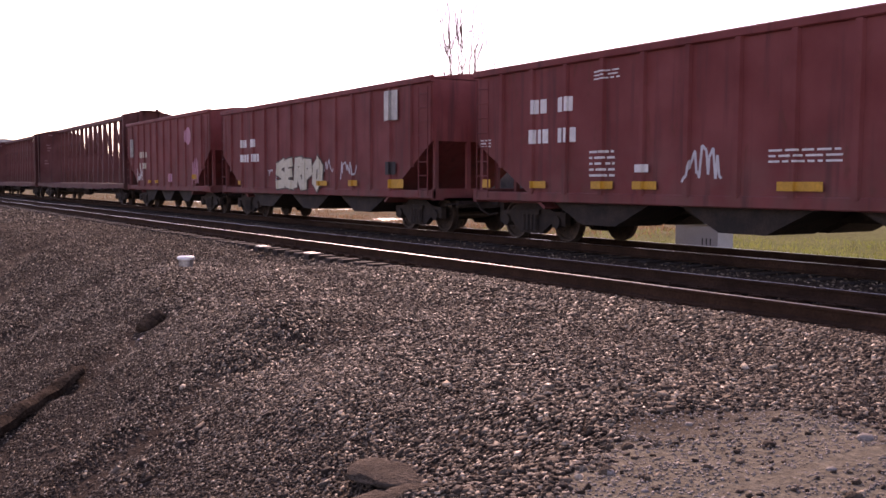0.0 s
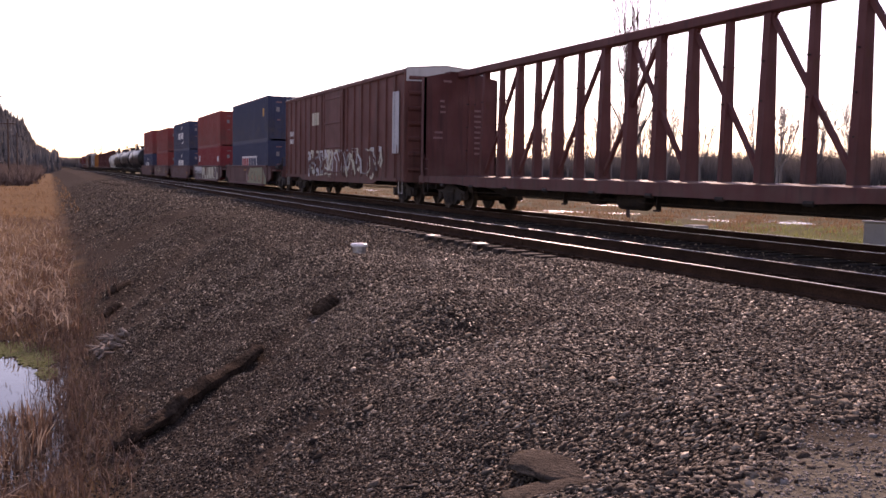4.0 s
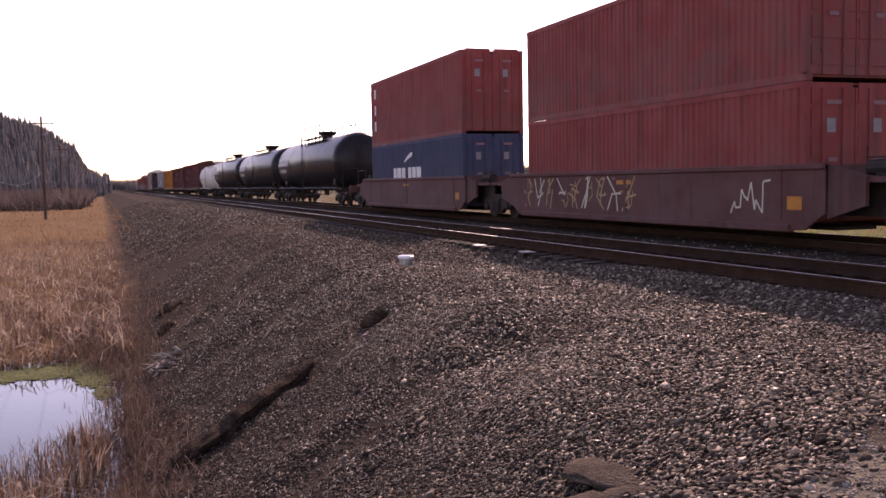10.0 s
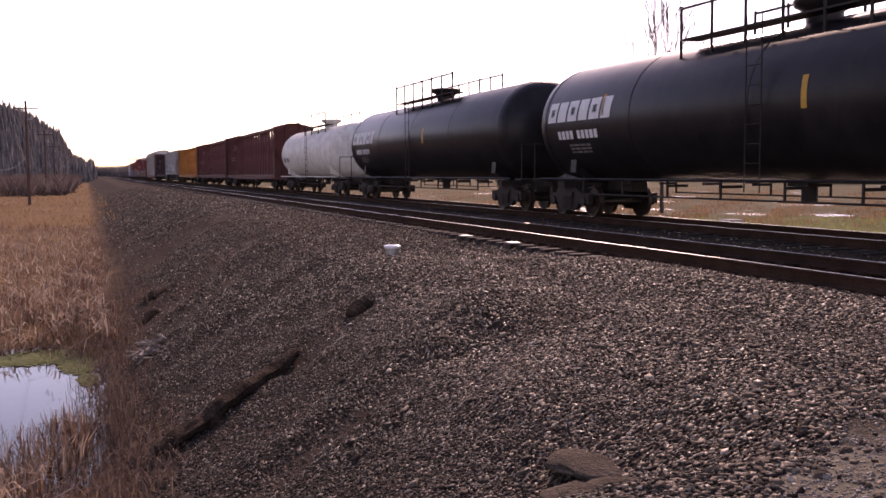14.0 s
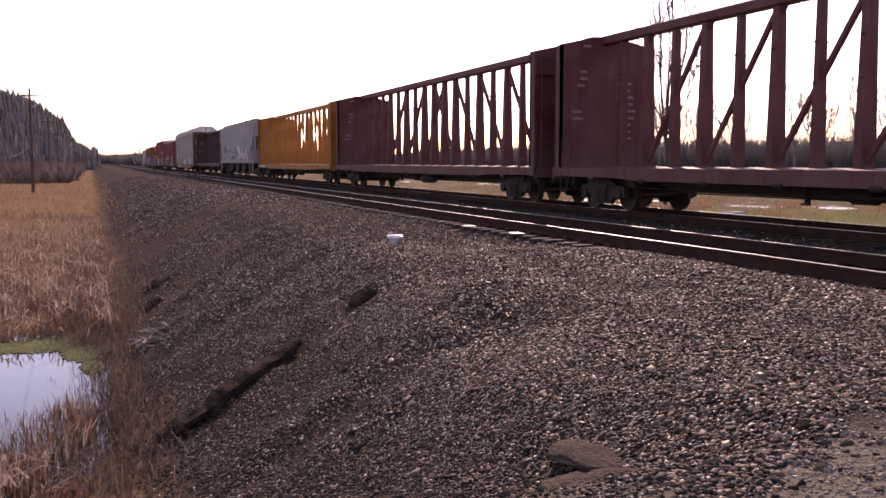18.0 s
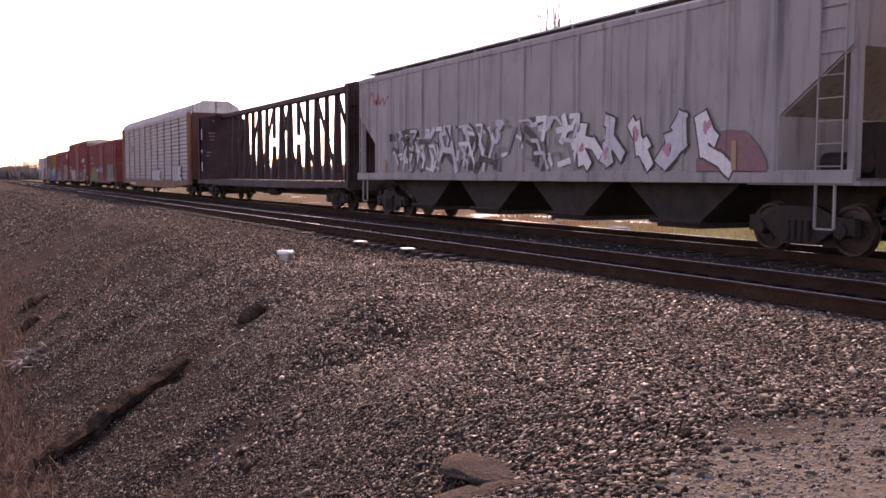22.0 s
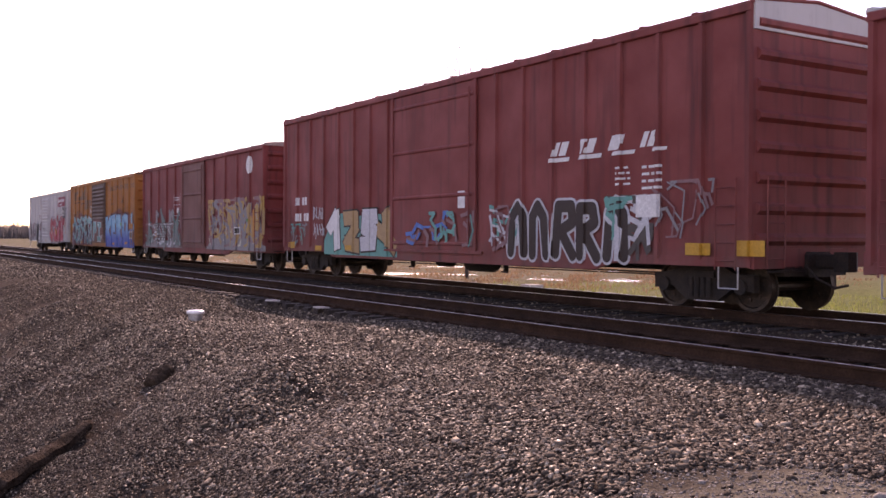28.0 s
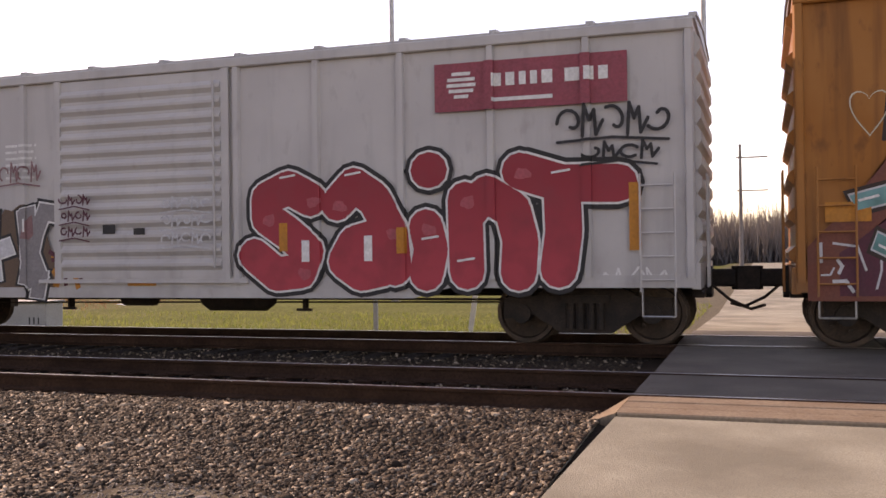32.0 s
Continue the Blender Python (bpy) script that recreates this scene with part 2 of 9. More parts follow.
M = {
    "blue_fade": faded("blue_fade", (0.030, 0.075, 0.30), (0.13, 0.36, 0.47), 1.05, 1.75),
    "red_fade": faded("red_fade", (0.42, 0.035, 0.05), (0.27, 0.012, 0.022), 0.9, 2.2),
    "teal_fade": faded("teal_fade", (0.050, 0.19, 0.17), (0.13, 0.34, 0.34), 0.9, 2.1),
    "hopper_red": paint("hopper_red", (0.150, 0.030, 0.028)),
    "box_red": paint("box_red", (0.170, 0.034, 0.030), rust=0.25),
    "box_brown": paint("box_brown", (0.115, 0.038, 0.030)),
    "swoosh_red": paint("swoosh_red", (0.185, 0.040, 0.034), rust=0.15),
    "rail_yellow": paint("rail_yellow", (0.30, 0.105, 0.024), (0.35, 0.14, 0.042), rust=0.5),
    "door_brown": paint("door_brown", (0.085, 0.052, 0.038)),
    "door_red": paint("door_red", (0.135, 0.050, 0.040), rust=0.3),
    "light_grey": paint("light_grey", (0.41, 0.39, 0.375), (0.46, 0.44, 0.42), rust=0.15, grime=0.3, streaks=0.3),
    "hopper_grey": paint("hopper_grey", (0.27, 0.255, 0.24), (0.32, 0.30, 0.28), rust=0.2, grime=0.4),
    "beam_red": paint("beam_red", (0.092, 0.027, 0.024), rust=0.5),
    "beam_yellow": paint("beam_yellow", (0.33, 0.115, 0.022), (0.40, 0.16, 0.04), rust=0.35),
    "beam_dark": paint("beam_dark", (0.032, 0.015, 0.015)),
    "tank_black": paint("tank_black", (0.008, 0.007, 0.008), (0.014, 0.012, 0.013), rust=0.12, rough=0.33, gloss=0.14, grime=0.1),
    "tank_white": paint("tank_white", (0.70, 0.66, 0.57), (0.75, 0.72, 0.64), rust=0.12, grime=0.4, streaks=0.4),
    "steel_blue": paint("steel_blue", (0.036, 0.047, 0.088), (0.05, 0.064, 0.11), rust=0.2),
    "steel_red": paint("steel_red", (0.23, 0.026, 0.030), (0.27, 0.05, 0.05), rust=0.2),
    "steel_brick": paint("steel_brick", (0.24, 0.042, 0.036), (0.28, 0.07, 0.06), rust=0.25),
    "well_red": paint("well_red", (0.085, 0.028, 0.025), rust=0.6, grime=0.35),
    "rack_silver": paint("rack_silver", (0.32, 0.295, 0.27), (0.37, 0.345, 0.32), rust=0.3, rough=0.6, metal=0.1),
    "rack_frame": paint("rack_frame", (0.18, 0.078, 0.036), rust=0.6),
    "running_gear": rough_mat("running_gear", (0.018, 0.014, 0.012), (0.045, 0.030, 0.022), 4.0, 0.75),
    "wheel_steel": rough_mat("wheel_steel", (0.05, 0.038, 0.03), (0.09, 0.06, 0.045), 8.0, 0.5, 0.6),
    "galvanised": rough_mat("galvanised", (0.34, 0.33, 0.32), (0.45, 0.44, 0.42), 4.0, 0.45, 0.7, 0.05),
    "lid_white": plain_mat("lid_white", (0.82, 0.82, 0.80), 0.22, 0.0, 0.6),
    "white_paint": plain_mat("white_paint", (0.74, 0.73, 0.70)),
    "yellow_paint": plain_mat("yellow_paint", (0.60, 0.30, 0.03)),
    "black_paint": plain_mat("black_paint", (0.015, 0.014, 0.015)),
    "dark_grey_paint": plain_mat("dark_grey_paint", (0.075, 0.06, 0.05)),
    "red_paint": plain_mat("red_paint", (0.38, 0.022, 0.03)),
    "logo_red": plain_mat("logo_red", (0.33, 0.062, 0.082)),
    "pink_spray": plain_mat("pink_spray", (0.47, 0.085, 0.10)),
    "pink_paint": plain_mat("pink_paint", (0.55, 0.25, 0.32)),
    "sky_blue_paint": plain_mat("sky_blue_paint", (0.12, 0.36, 0.50)),
    "blue_paint": plain_mat("blue_paint", (0.05, 0.17, 0.45)),
    "teal_paint": plain_mat("teal_paint", (0.08, 0.33, 0.28)),
    "green_paint": plain_mat("green_paint", (0.15, 0.20, 0.05)),
    "olive_paint": plain_mat("olive_paint", (0.13, 0.15, 0.04)),
    "orange_paint": plain_mat("orange_paint", (0.55, 0.20, 0.02)),
    "cream_paint": plain_mat("cream_paint", (0.58, 0.55, 0.42)),
    "blue_shade": plain_mat("blue_shade", (0.035, 0.12, 0.22)),
    "maroon_paint": plain_mat("maroon_paint", (0.10, 0.015, 0.03)),
    "silver_paint": plain_mat("silver_paint", (0.55, 0.55, 0.56)),
    "rail_side": rough_mat("rail_side", (0.038, 0.021, 0.014), (0.070, 0.037, 0.024), 3.0, 0.95, 0, 0.3, 0.02, 0.05),
    "rail_head": rough_mat("rail_head", (0.50, 0.49, 0.48), (0.60, 0.58, 0.56), 2.0, 0.34, 1.0, 0.02, 0.002),
    "tie_wood": rough_mat("tie_wood", (0.026, 0.018, 0.014), (0.055, 0.040, 0.032), 3.0, 0.9, 0, 0.6, 0.02),
    "new_wood": rough_mat("new_wood", (0.25, 0.175, 0.115), (0.33, 0.25, 0.17), 3.0, 0.8, 0, 0.4, 0.02),
    "bark": rough_mat("bark", (0.060, 0.045, 0.038), (0.105, 0.082, 0.070), 6.0, 0.95, 0, 0.8, 0.03),
    "pale_bark": rough_mat("pale_bark", (0.19, 0.165, 0.155), (0.27, 0.24, 0.225), 6.0, 0.95, 0, 0.6, 0.03),
    "pole_wood": rough_mat("pole_wood", (0.085, 0.045, 0.032), (0.13, 0.075, 0.055), 2.0, 0.9, 0, 0.5, 0.02),
    "concrete": rough_mat("concrete", (0.33, 0.31, 0.28), (0.42, 0.39, 0.35), 1.5, 0.85, 0, 0.4, 0.01),
    "grey_cabinet": rough_mat("grey_cabinet", (0.36, 0.35, 0.33), (0.42, 0.41, 0.39), 1.5, 0.6, 0, 0.1, 0.01),
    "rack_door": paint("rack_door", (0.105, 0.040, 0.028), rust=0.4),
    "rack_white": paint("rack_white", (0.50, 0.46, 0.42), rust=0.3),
    "faded_name": plain_mat("faded_name", (0.16, 0.072, 0.026)),
    "dull_teal": plain_mat("dull_teal", (0.12, 0.19, 0.165)),
    "dull_cream": plain_mat("dull_cream", (0.27, 0.27, 0.16)),
    "pink_blush": plain_mat("pink_blush", (0.36, 0.16, 0.11)),
    "tan_paint": plain_mat("tan_paint", (0.42, 0.26, 0.12)),
    "gold_paint": plain_mat("gold_paint", (0.46, 0.26, 0.07)),
    "dull_grey_paint": plain_mat("dull_grey_paint", (0.24, 0.22, 0.22)),
    "mauve_paint": plain_mat("mauve_paint", (0.26, 0.13, 0.13)),
    "pale_olive_paint": plain_mat("pale_olive_paint", (0.21, 0.20, 0.075)),
    "deep_blue_paint": plain_mat("deep_blue_paint", (0.030, 0.075, 0.30)),
    "deep_maroon_paint": plain_mat("deep_maroon_paint", (0.045, 0.012, 0.025)),
    "green_sticker": plain_mat("green_sticker", (0.05, 0.30, 0.04)),
    "rust_patch": plain_mat("rust_patch", (0.13, 0.075, 0.045)),
    "rust_cloud": plain_mat("rust_cloud", (0.19, 0.048, 0.027)),
    "tar_paint": plain_mat("tar_paint", (0.035, 0.018, 0.012)),
    "asphalt": rough_mat("asphalt", (0.115, 0.098, 0.080), (0.19, 0.165, 0.135), 1.2, 0.85, 0, 0.7, 0.012, 0.3, 140.0),
    "tan_road": rough_mat("tan_road", (0.25, 0.225, 0.165), (0.47, 0.435, 0.33), 0.9, 0.9, 0, 0.7, 0.014, 0.4, 110.0),
}

# ---- mesh tools ----
class Shape:
    """Vertices and faces of one mesh, filled by simple solids."""

    def __init__(self):
        self.v, self.f = [], []

    def add(self, verts, faces):
        k = len(self.v)
        self.v += [tuple(p) for p in verts]
        self.f += [tuple(i + k for i in f) for f in faces]
        return self

    def box(self, x0, x1, y0, y1, z0, z1):
        p = [(x, y, z) for x in (x0, x1) for y in (y0, y1) for z in (z0, z1)]
        return self.add(p, [(0, 1, 3, 2), (4, 6, 7, 5), (0, 4, 5, 1), (2, 3, 7, 6), (0, 2, 6, 4), (1, 5, 7, 3)])

    def chamfered(self, x0, x1, y0, y1, z0, z1, c=0.015):
        """A box whose four long-side edges (along x) are cut off."""
        poly = [(y0 + c, z0), (y1 - c, z0), (y1, z0 + c), (y1, z1 - c), (y1 - c, z1), (y0 + c, z1), (y0, z1 - c), (y0, z0 + c)]
        return self.prism(poly, "x", x0, x1)

    def prism(self, poly, axis, a, b):
        """A polygon, drawn in the two other axes in their order, drawn out along axis from a to b."""
        n = len(poly)
        put = {"x": lambda u, w, s: (s, u, w), "y": lambda u, w, s: (u, s, w), "z": lambda u, w, s: (u, w, s)}[axis]
        verts = [put(u, w, a) for u, w in poly] + [put(u, w, b) for u, w in poly]
        faces = [tuple(range(n))[::-1], tuple(range(n, 2 * n))] + [(i, (i + 1) % n, n + (i + 1) % n, n + i) for i in range(n)]
        return self.add(verts, faces)

    def tube(self, p, q, r, r2=None, n=8, caps=True):
        p, q = Vector(p), Vector(q)
        w = (q - p).normalized()
        u = w.orthogonal().normalized()
        v = w.cross(u)
        r2 = r if r2 is None else r2
        ring = [(math.cos(2 * math.pi * i / n), math.sin(2 * math.pi * i / n)) for i in range(n)]
        verts = [p + (u * c + v * s) * r for c, s in ring] + [q + (u * c + v * s) * r2 for c, s in ring]
        faces = [(i, (i + 1) % n, n + (i + 1) % n, n + i) for i in range(n)]
        if caps:
            faces += [tuple(range(n))[::-1], tuple(range(n, 2 * n))]
        return self.add(verts, faces)

    def lathe(self, profile, n=24, axis="x"):
        """Turns (along, radius) pairs about the axis; closed where the radius is 0."""
        rows = []
        for a, r in profile:
            row = []
            for i in range(n if r > 0 else 1):
                c, s = math.cos(2 * math.pi * i / n) * r, math.sin(2 * math.pi * i / n) * r
                row.append({"x": (a, c, s), "y": (c, a, s), "z": (c, s, a)}[axis])
            rows.append(row)
        k = 0
        verts, faces, starts = [], [], []
        for row in rows:
            starts.append(k)
            verts += row
            k += len(row)
        for j in range(len(rows) - 1):
            a, b, na, nb_ = starts[j], starts[j + 1], len(rows[j]), len(rows[j + 1])
            for i in range(n):
                i2 = (i + 1) % n
                if na == 1 and nb_ == 1:
                    continue
                if na == 1:
                    faces.append((a, b + i, b + i2))
                elif nb_ == 1:
                    faces.append((a + i, b, a + i2))
                else:
                    faces.append((a + i, b + i, b + i2, a + i2))
        return self.add(verts, faces)

    def ladder(self, x, y, z0, z1, w=0.42, rungs=6, r=0.012, along="x", stand=0.05):
        """Rungs and two stiles on a side (along x) or an end (along y)."""
        for s in (-w / 2, w / 2):
            a = (x + s, y, z0) if along == "x" else (x, y + s, z0)
            self.tube(a, (a[0], a[1], z1), r * 1.2, n=5)
        for i in range(rungs):
            z = z0 + (z1 - z0) * (i + 0.5) / rungs
            if along == "x":
                self.tube((x - w / 2, y, z), (x + w / 2, y, z), r, n=5)
            else:
                self.tube((x, y - w / 2, z), (x, y + w / 2, z), r, n=5)
        return self

    def mesh(self, name, mat, smooth=False):
        me = bpy.data.meshes.new(name)
        me.from_pydata(self.v, [], self.f)
        bm = bmesh.new()
        bm.from_mesh(me)
        bmesh.ops.recalc_face_normals(bm, faces=bm.faces)
        bm.to_mesh(me)
        bm.free()
        me.materials.append(M[mat] if isinstance(mat, str) else mat)
        if smooth:
            me.shade_smooth()
            me.set_sharp_from_angle(angle=radians(35))
        return me


def S():
    return Shape()


def part(name, shape, mat, parent, label="", smooth=False):
    """One mesh object under a thing or a part."""
    me = shape if isinstance(shape, bpy.types.Mesh) else shape.mesh(name, mat, smooth)
    ob = new(name, me)
    ob.parent = parent
    return tagged(ob, label)


def thing(name, label, category, at=(0, 0, 0), group="", kind="", turn=0):
    ob = new(name)
    ob.empty_display_size = 0.2
    ob.matrix_basis = pose(*at, 0, 0, turn)
    return tagged(ob, label, category, group, kind)


def solid(name, shape, mat, label, category, at=(0, 0, 0), group="", kind="", smooth=False, turn=0):
    """A thing of one mesh."""
    ob = new(name, shape if isinstance(shape, bpy.types.Mesh) else shape.mesh(name, mat, smooth))
    ob.matrix_basis = pose(*at, 0, 0, turn)
    return tagged(ob, label, category, group, kind)


def pieces_mesh(name, verts, faces, mat):
    """A mesh out of numpy arrays: verts (n, 3), faces (m, 3 or 4)."""
    me = bpy.data.meshes.new(name)
    k = faces.shape[1]
    me.vertices.add(len(verts))
    me.vertices.foreach_set("co", np.ascontiguousarray(verts, dtype=np.float32).ravel())
    me.loops.add(faces.size)
    me.loops.foreach_set("vertex_index", np.ascontiguousarray(faces, dtype=np.int32).ravel())
    me.polygons.add(len(faces))
    me.polygons.foreach_set("loop_start", np.arange(0, faces.size, k, dtype=np.int32))
    me.update(calc_edges=True)
    me.validate()
    me.materials.append(M[mat] if isinstance(mat, str) else mat)
    return me

# ---- the lie of the land ----
BED_Y = [-3000, -7, -3, 0.2, 1.0, 2.6, 4.3, 5.4, 6.5, 7.2, 7.7, 8.45, 9.0, 15.0, 15.7, 17.0, 19.5, 26, 3000]
BED_Z = [-1.9, -1.9, -1.95, -1.92, -1.70, -1.10, -0.46, -0.38, -0.37, -0.30, -0.245, -0.24, -0.225, -0.215, -0.30, -0.62, -0.72, -0.86, -0.86]
FILL_X = [-3000, -9.5, -5.4, -4.2, -3.0, 9.0, 14.0, 3000]
FILL_Z = [-3.0, -2.3, -0.95, -0.42, -0.30, -0.30, -1.6, -3.0]

# from, to, depth and half width of the gullies in the bank
GULLIES = ((-26.9, 4.3, -19.6, 1.0, 0.20, 0.55), (-13.4, 3.8, -11.9, 2.4, 0.10, 0.36), (-11.9, 2.4, -10.1, 0.5, 0.03, 0.3), (-17.6, 3.9, -15.0, 1.2, 0.09, 0.35),
           (-36.0, 4.2, -29.0, 1.0, 0.20, 0.7), (-9.6, 3.3, -8.3, 1.4, 0.08, 0.3), (-22.0, 3.6, -18.2, 1.4, 0.10, 0.35), (-48.0, 4.2, -40.0, 1.0, 0.22, 0.9))


def bare_dirt(x, y):
    """How far inside the bare dirt patch by the road a place lies; negative outside."""
    left = np.interp(y, [2.0, 2.9, 3.55, 4.1, 4.7, 5.6], [-3.4, -3.56, -4.14, -4.6, -4.95, -4.6])
    front = np.interp(x, [-4.95, -4.6, -3.9, -3.3, -2.9, -1.2], [4.8, 5.6, 5.85, 5.55, 5.15, 4.7])
    return np.minimum(x - left, front - y) + 0.10 * np.sin(x * 7.1 + y * 3.0) * np.sin(y * 6.3)


def lie(x, y):
    """Height of the ground at arrays of places: the track bed, the bank down to the marsh, the road's fill, pond and flooded field."""
    x, y = np.asarray(x, float), np.asarray(y, float)
    bed = np.interp(y, BED_Y, BED_Z)
    fill = np.interp(x, FILL_X, FILL_Z) - np.clip(y - 17, 0, 20) * 0.012
    k = 0.10
    z = np.maximum(bed, fill) + k * np.exp(-np.abs(bed - fill) / k) * 0.5 * (np.abs(bed - fill) < 1)
    off = np.clip((6.8 - y) / 1.2, 0, 1) + np.clip((y - 16.0) / 1.5, 0, 1)
    rough = np.sin(x * 0.9 + 1.3) * np.sin(y * 1.1 + 0.4) * 0.035 + np.sin(x * 2.3 + y * 1.7) * 0.018 + np.sin(x * 5.1 - y * 3.3 + 1) * np.sin(y * 4.7 + x) * 0.014
    z = z + rough * off * np.where(x > -3.2, 0.35, 1.0)
    # a heap of spilled ballast with a hollow before it, and lower ones by the bank's edge
    z = z + 0.17 * np.exp(-(((x + 10.7) / 1.1) ** 2 + ((y - 4.4) / 1.0) ** 2)) - 0.17 * np.exp(-(((x + 9.4) / 0.85) ** 2 + ((y - 4.2) / 0.75) ** 2))
    z = z + 0.10 * np.exp(-(((x + 16.0) / 2.2) ** 2 + ((y - 4.9) / 0.8) ** 2)) + 0.10 * np.exp(-(((x + 7.4) / 1.1) ** 2 + ((y - 3.5) / 0.6) ** 2))
    # gullies washed down the bank
    for ax, ay, bx, by, deep, wide in GULLIES:
        u = np.clip(((x - ax) * (bx - ax) + (y - ay) * (by - ay)) / ((bx - ax) ** 2 + (by - ay) ** 2), 0, 1)
        d = np.hypot(x - ax - u * (bx - ax), y - ay - u * (by - ay))
        side = ((x - ax) * (by - ay) - (y - ay) * (bx - ax)) / np.hypot(bx - ax, by - ay)
        z = z - deep * np.exp(-(d / wide) ** 2) + deep * 0.7 * np.exp(-((d - 1.5 * wide) / wide) ** 2) * (side > 0) * np.sin(u * 3.1416)
    # tie ends laid bare
    z = z - 0.09 * np.exp(-(((x + 18.0) / 2.6) ** 4 + ((y - 7.45) / 0.42) ** 4))
    # ballast heaped up to the rail nearer the crossing
    z = z + 0.058 * np.exp(-((y - 7.85) / 0.55) ** 4) * np.clip((x + 14.5) / 1.5, 0, 1)
    # dirt banked against the road's edge
    edge = np.interp(y, [-30, -4, 2, 5, 7.33, 7.6], [-0.48, -0.225, -0.20, -0.12, -0.03, -0.03])
    bank = edge - 0.03 - np.where(x > -1.16, 0.05, 0.0) - 0.17 * np.clip(-1.2 - x, 0, 3)
    z = np.where((x > -2.9) & (x < 8) & (y < 7.3) & (y > -30), np.maximum(z, bank), z)
    z = np.where((x > -1.16) & (x < 6.6) & (y < 7.3) & (y > -30), np.minimum(z, edge - 0.06), z)
    # pond in the marsh
    z = z - 0.55 * np.exp(-(((x + 14.6) / 4.6) ** 4 + ((y + 2.45) / 2.5) ** 4))
    # the flooded field undulates about the water's level
    far = np.clip((y - 19) / 5, 0, 1) * np.clip((-x - 6) / 8, 0, 1)
    z = z + far * 0.07 * (np.sin(x * 0.31 + 0.6) * np.sin(y * 0.47 + x * 0.11) + 0.6 * np.sin(x * 0.83 + y * 0.37) * np.sin(y * 0.9) - 0.05)
    return z


def steps(*runs):
    out = []
    for a, b, d in runs:
        out += list(np.arange(a, b - 1e-6, d))
    return np.array(out + [runs[-1][1]])


def ground_material():
    m, n, l, b = node_mat("ground")
    co = n.new("ShaderNodeTexCoord").outputs["Object"]
    wob = n.new("ShaderNodeTexNoise")
    wob.inputs["Scale"].default_value, wob.inputs["Detail"].default_value = 0.9, 5
    l.new(co, wob.inputs["Vector"])
    add = n.new("ShaderNodeVectorMath")
    add.operation = "MULTIPLY_ADD"
    l.new(wob.outputs["Color"], add.inputs[0])
    add.inputs[1].default_value = (1.6, 1.6, 0)
    l.new(co, add.inputs[2])
    sep = n.new("ShaderNodeSeparateXYZ")
    l.new(add.outputs[0], sep.inputs[0])

    def span(sock, lo, hi):
        r = n.new("ShaderNodeMapRange")
        r.inputs[1].default_value, r.inputs[2].default_value = lo, hi
        l.new(sock, r.inputs[0])
        return r.outputs[0]

    def times_(p, q):
        k = n.new("ShaderNodeMath")
        k.operation = "MULTIPLY"
        l.new(p, k.inputs[0])
        l.new(q, k.inputs[1])
        return k.outputs[0]

    gravel = mixed(n, l, noise_of(n, l, co, 26.0, 4, (1, 1, 1), 0.3, 0.75), (0.032, 0.022, 0.016), (0.115, 0.084, 0.061))
    gravel = mixed(n, l, noise_of(n, l, co, 0.55, 5), gravel, (0.046, 0.032, 0.023))
    marsh = mixed(n, l, noise_of(n, l, co, 1.3, 6), (0.13, 0.070, 0.035), (0.24, 0.145, 0.065))
    marsh = mixed(n, l, noise_of(n, l, co, 0.05, 4), marsh, (0.22, 0.135, 0.07))
    green = mixed(n, l, noise_of(n, l, co, 0.35, 6), (0.135, 0.16, 0.042), (0.19, 0.20, 0.065))
    wet = mixed(n, l, noise_of(n, l, co, 0.35, 6), (0.15, 0.115, 0.075), (0.21, 0.165, 0.12))
    field = mixed(n, l, span(sep.outputs[0], -36.0, -20.0), wet, green)
    field = mixed(n, l, noise_of(n, l, co, 7.0, 5), field, (0.10, 0.095, 0.035))
    dirt = mixed(n, l, noise_of(n, l, co, 14.0, 6), (0.125, 0.108, 0.077), (0.215, 0.188, 0.135))
    dirt = mixed(n, l, noise_of(n, l, co, 70.0, 3, (1, 1, 1), 0.45, 0.8), dirt, (0.10, 0.085, 0.07))
    c = mixed(n, l, span(sep.outputs[1], 0.9, 1.7), marsh, gravel)
    near_road = times_(span(sep.outputs[0], -4.0, -3.4), span(sep.outputs[1], 6.5, 6.0))
    c = mixed(n, l, near_road, c, dirt)
    c = mixed(n, l, span(sep.outputs[1], 17.6, 18.8), c, field)
    by_road = times_(span(sep.outputs[0], -3.6, -1.4), span(sep.outputs[1], 17.0, 18.0))
    c = mixed(n, l, by_road, c, dirt)
    l.new(c, b.inputs["Base Color"])
    b.inputs["Roughness"].default_value = 1.0
    b.inputs["Specular IOR Level"].default_value = 0.03
    bumped(n, l, b, noise_of(n, l, co, 22.0, 6, (1, 1, 1), 0, 1), 0.8, 0.04)
    return m


gx = steps((-3000, -600, 200), (-600, -200, 40), (-200, -80, 6), (-80, -30, 1.0), (-30, -18, 0.35), (-18, 2, 0.2), (2, 20, 1.2), (20, 120, 10), (120, 1500, 230))
gy = steps((-3000, -400, 260), (-400, -60, 20), (-60, -12, 2.4), (-12, -4, 0.6), (-4, 8.4, 0.2), (8.4, 15.0, 1.1), (15.0, 24, 0.5), (24, 90, 1.5), (90, 300, 15), (300, 3000, 270))
GX, GY = np.meshgrid(gx, gy, indexing="ij")
gv = np.stack([GX.ravel(), GY.ravel(), lie(GX, GY).ravel()], 1)
gi = np.arange(len(gx) * len(gy)).reshape(len(gx), len(gy))
gf = np.stack([gi[:-1, :-1].ravel(), gi[1:, :-1].ravel(), gi[1:, 1:].ravel(), gi[:-1, 1:].ravel()], 1)
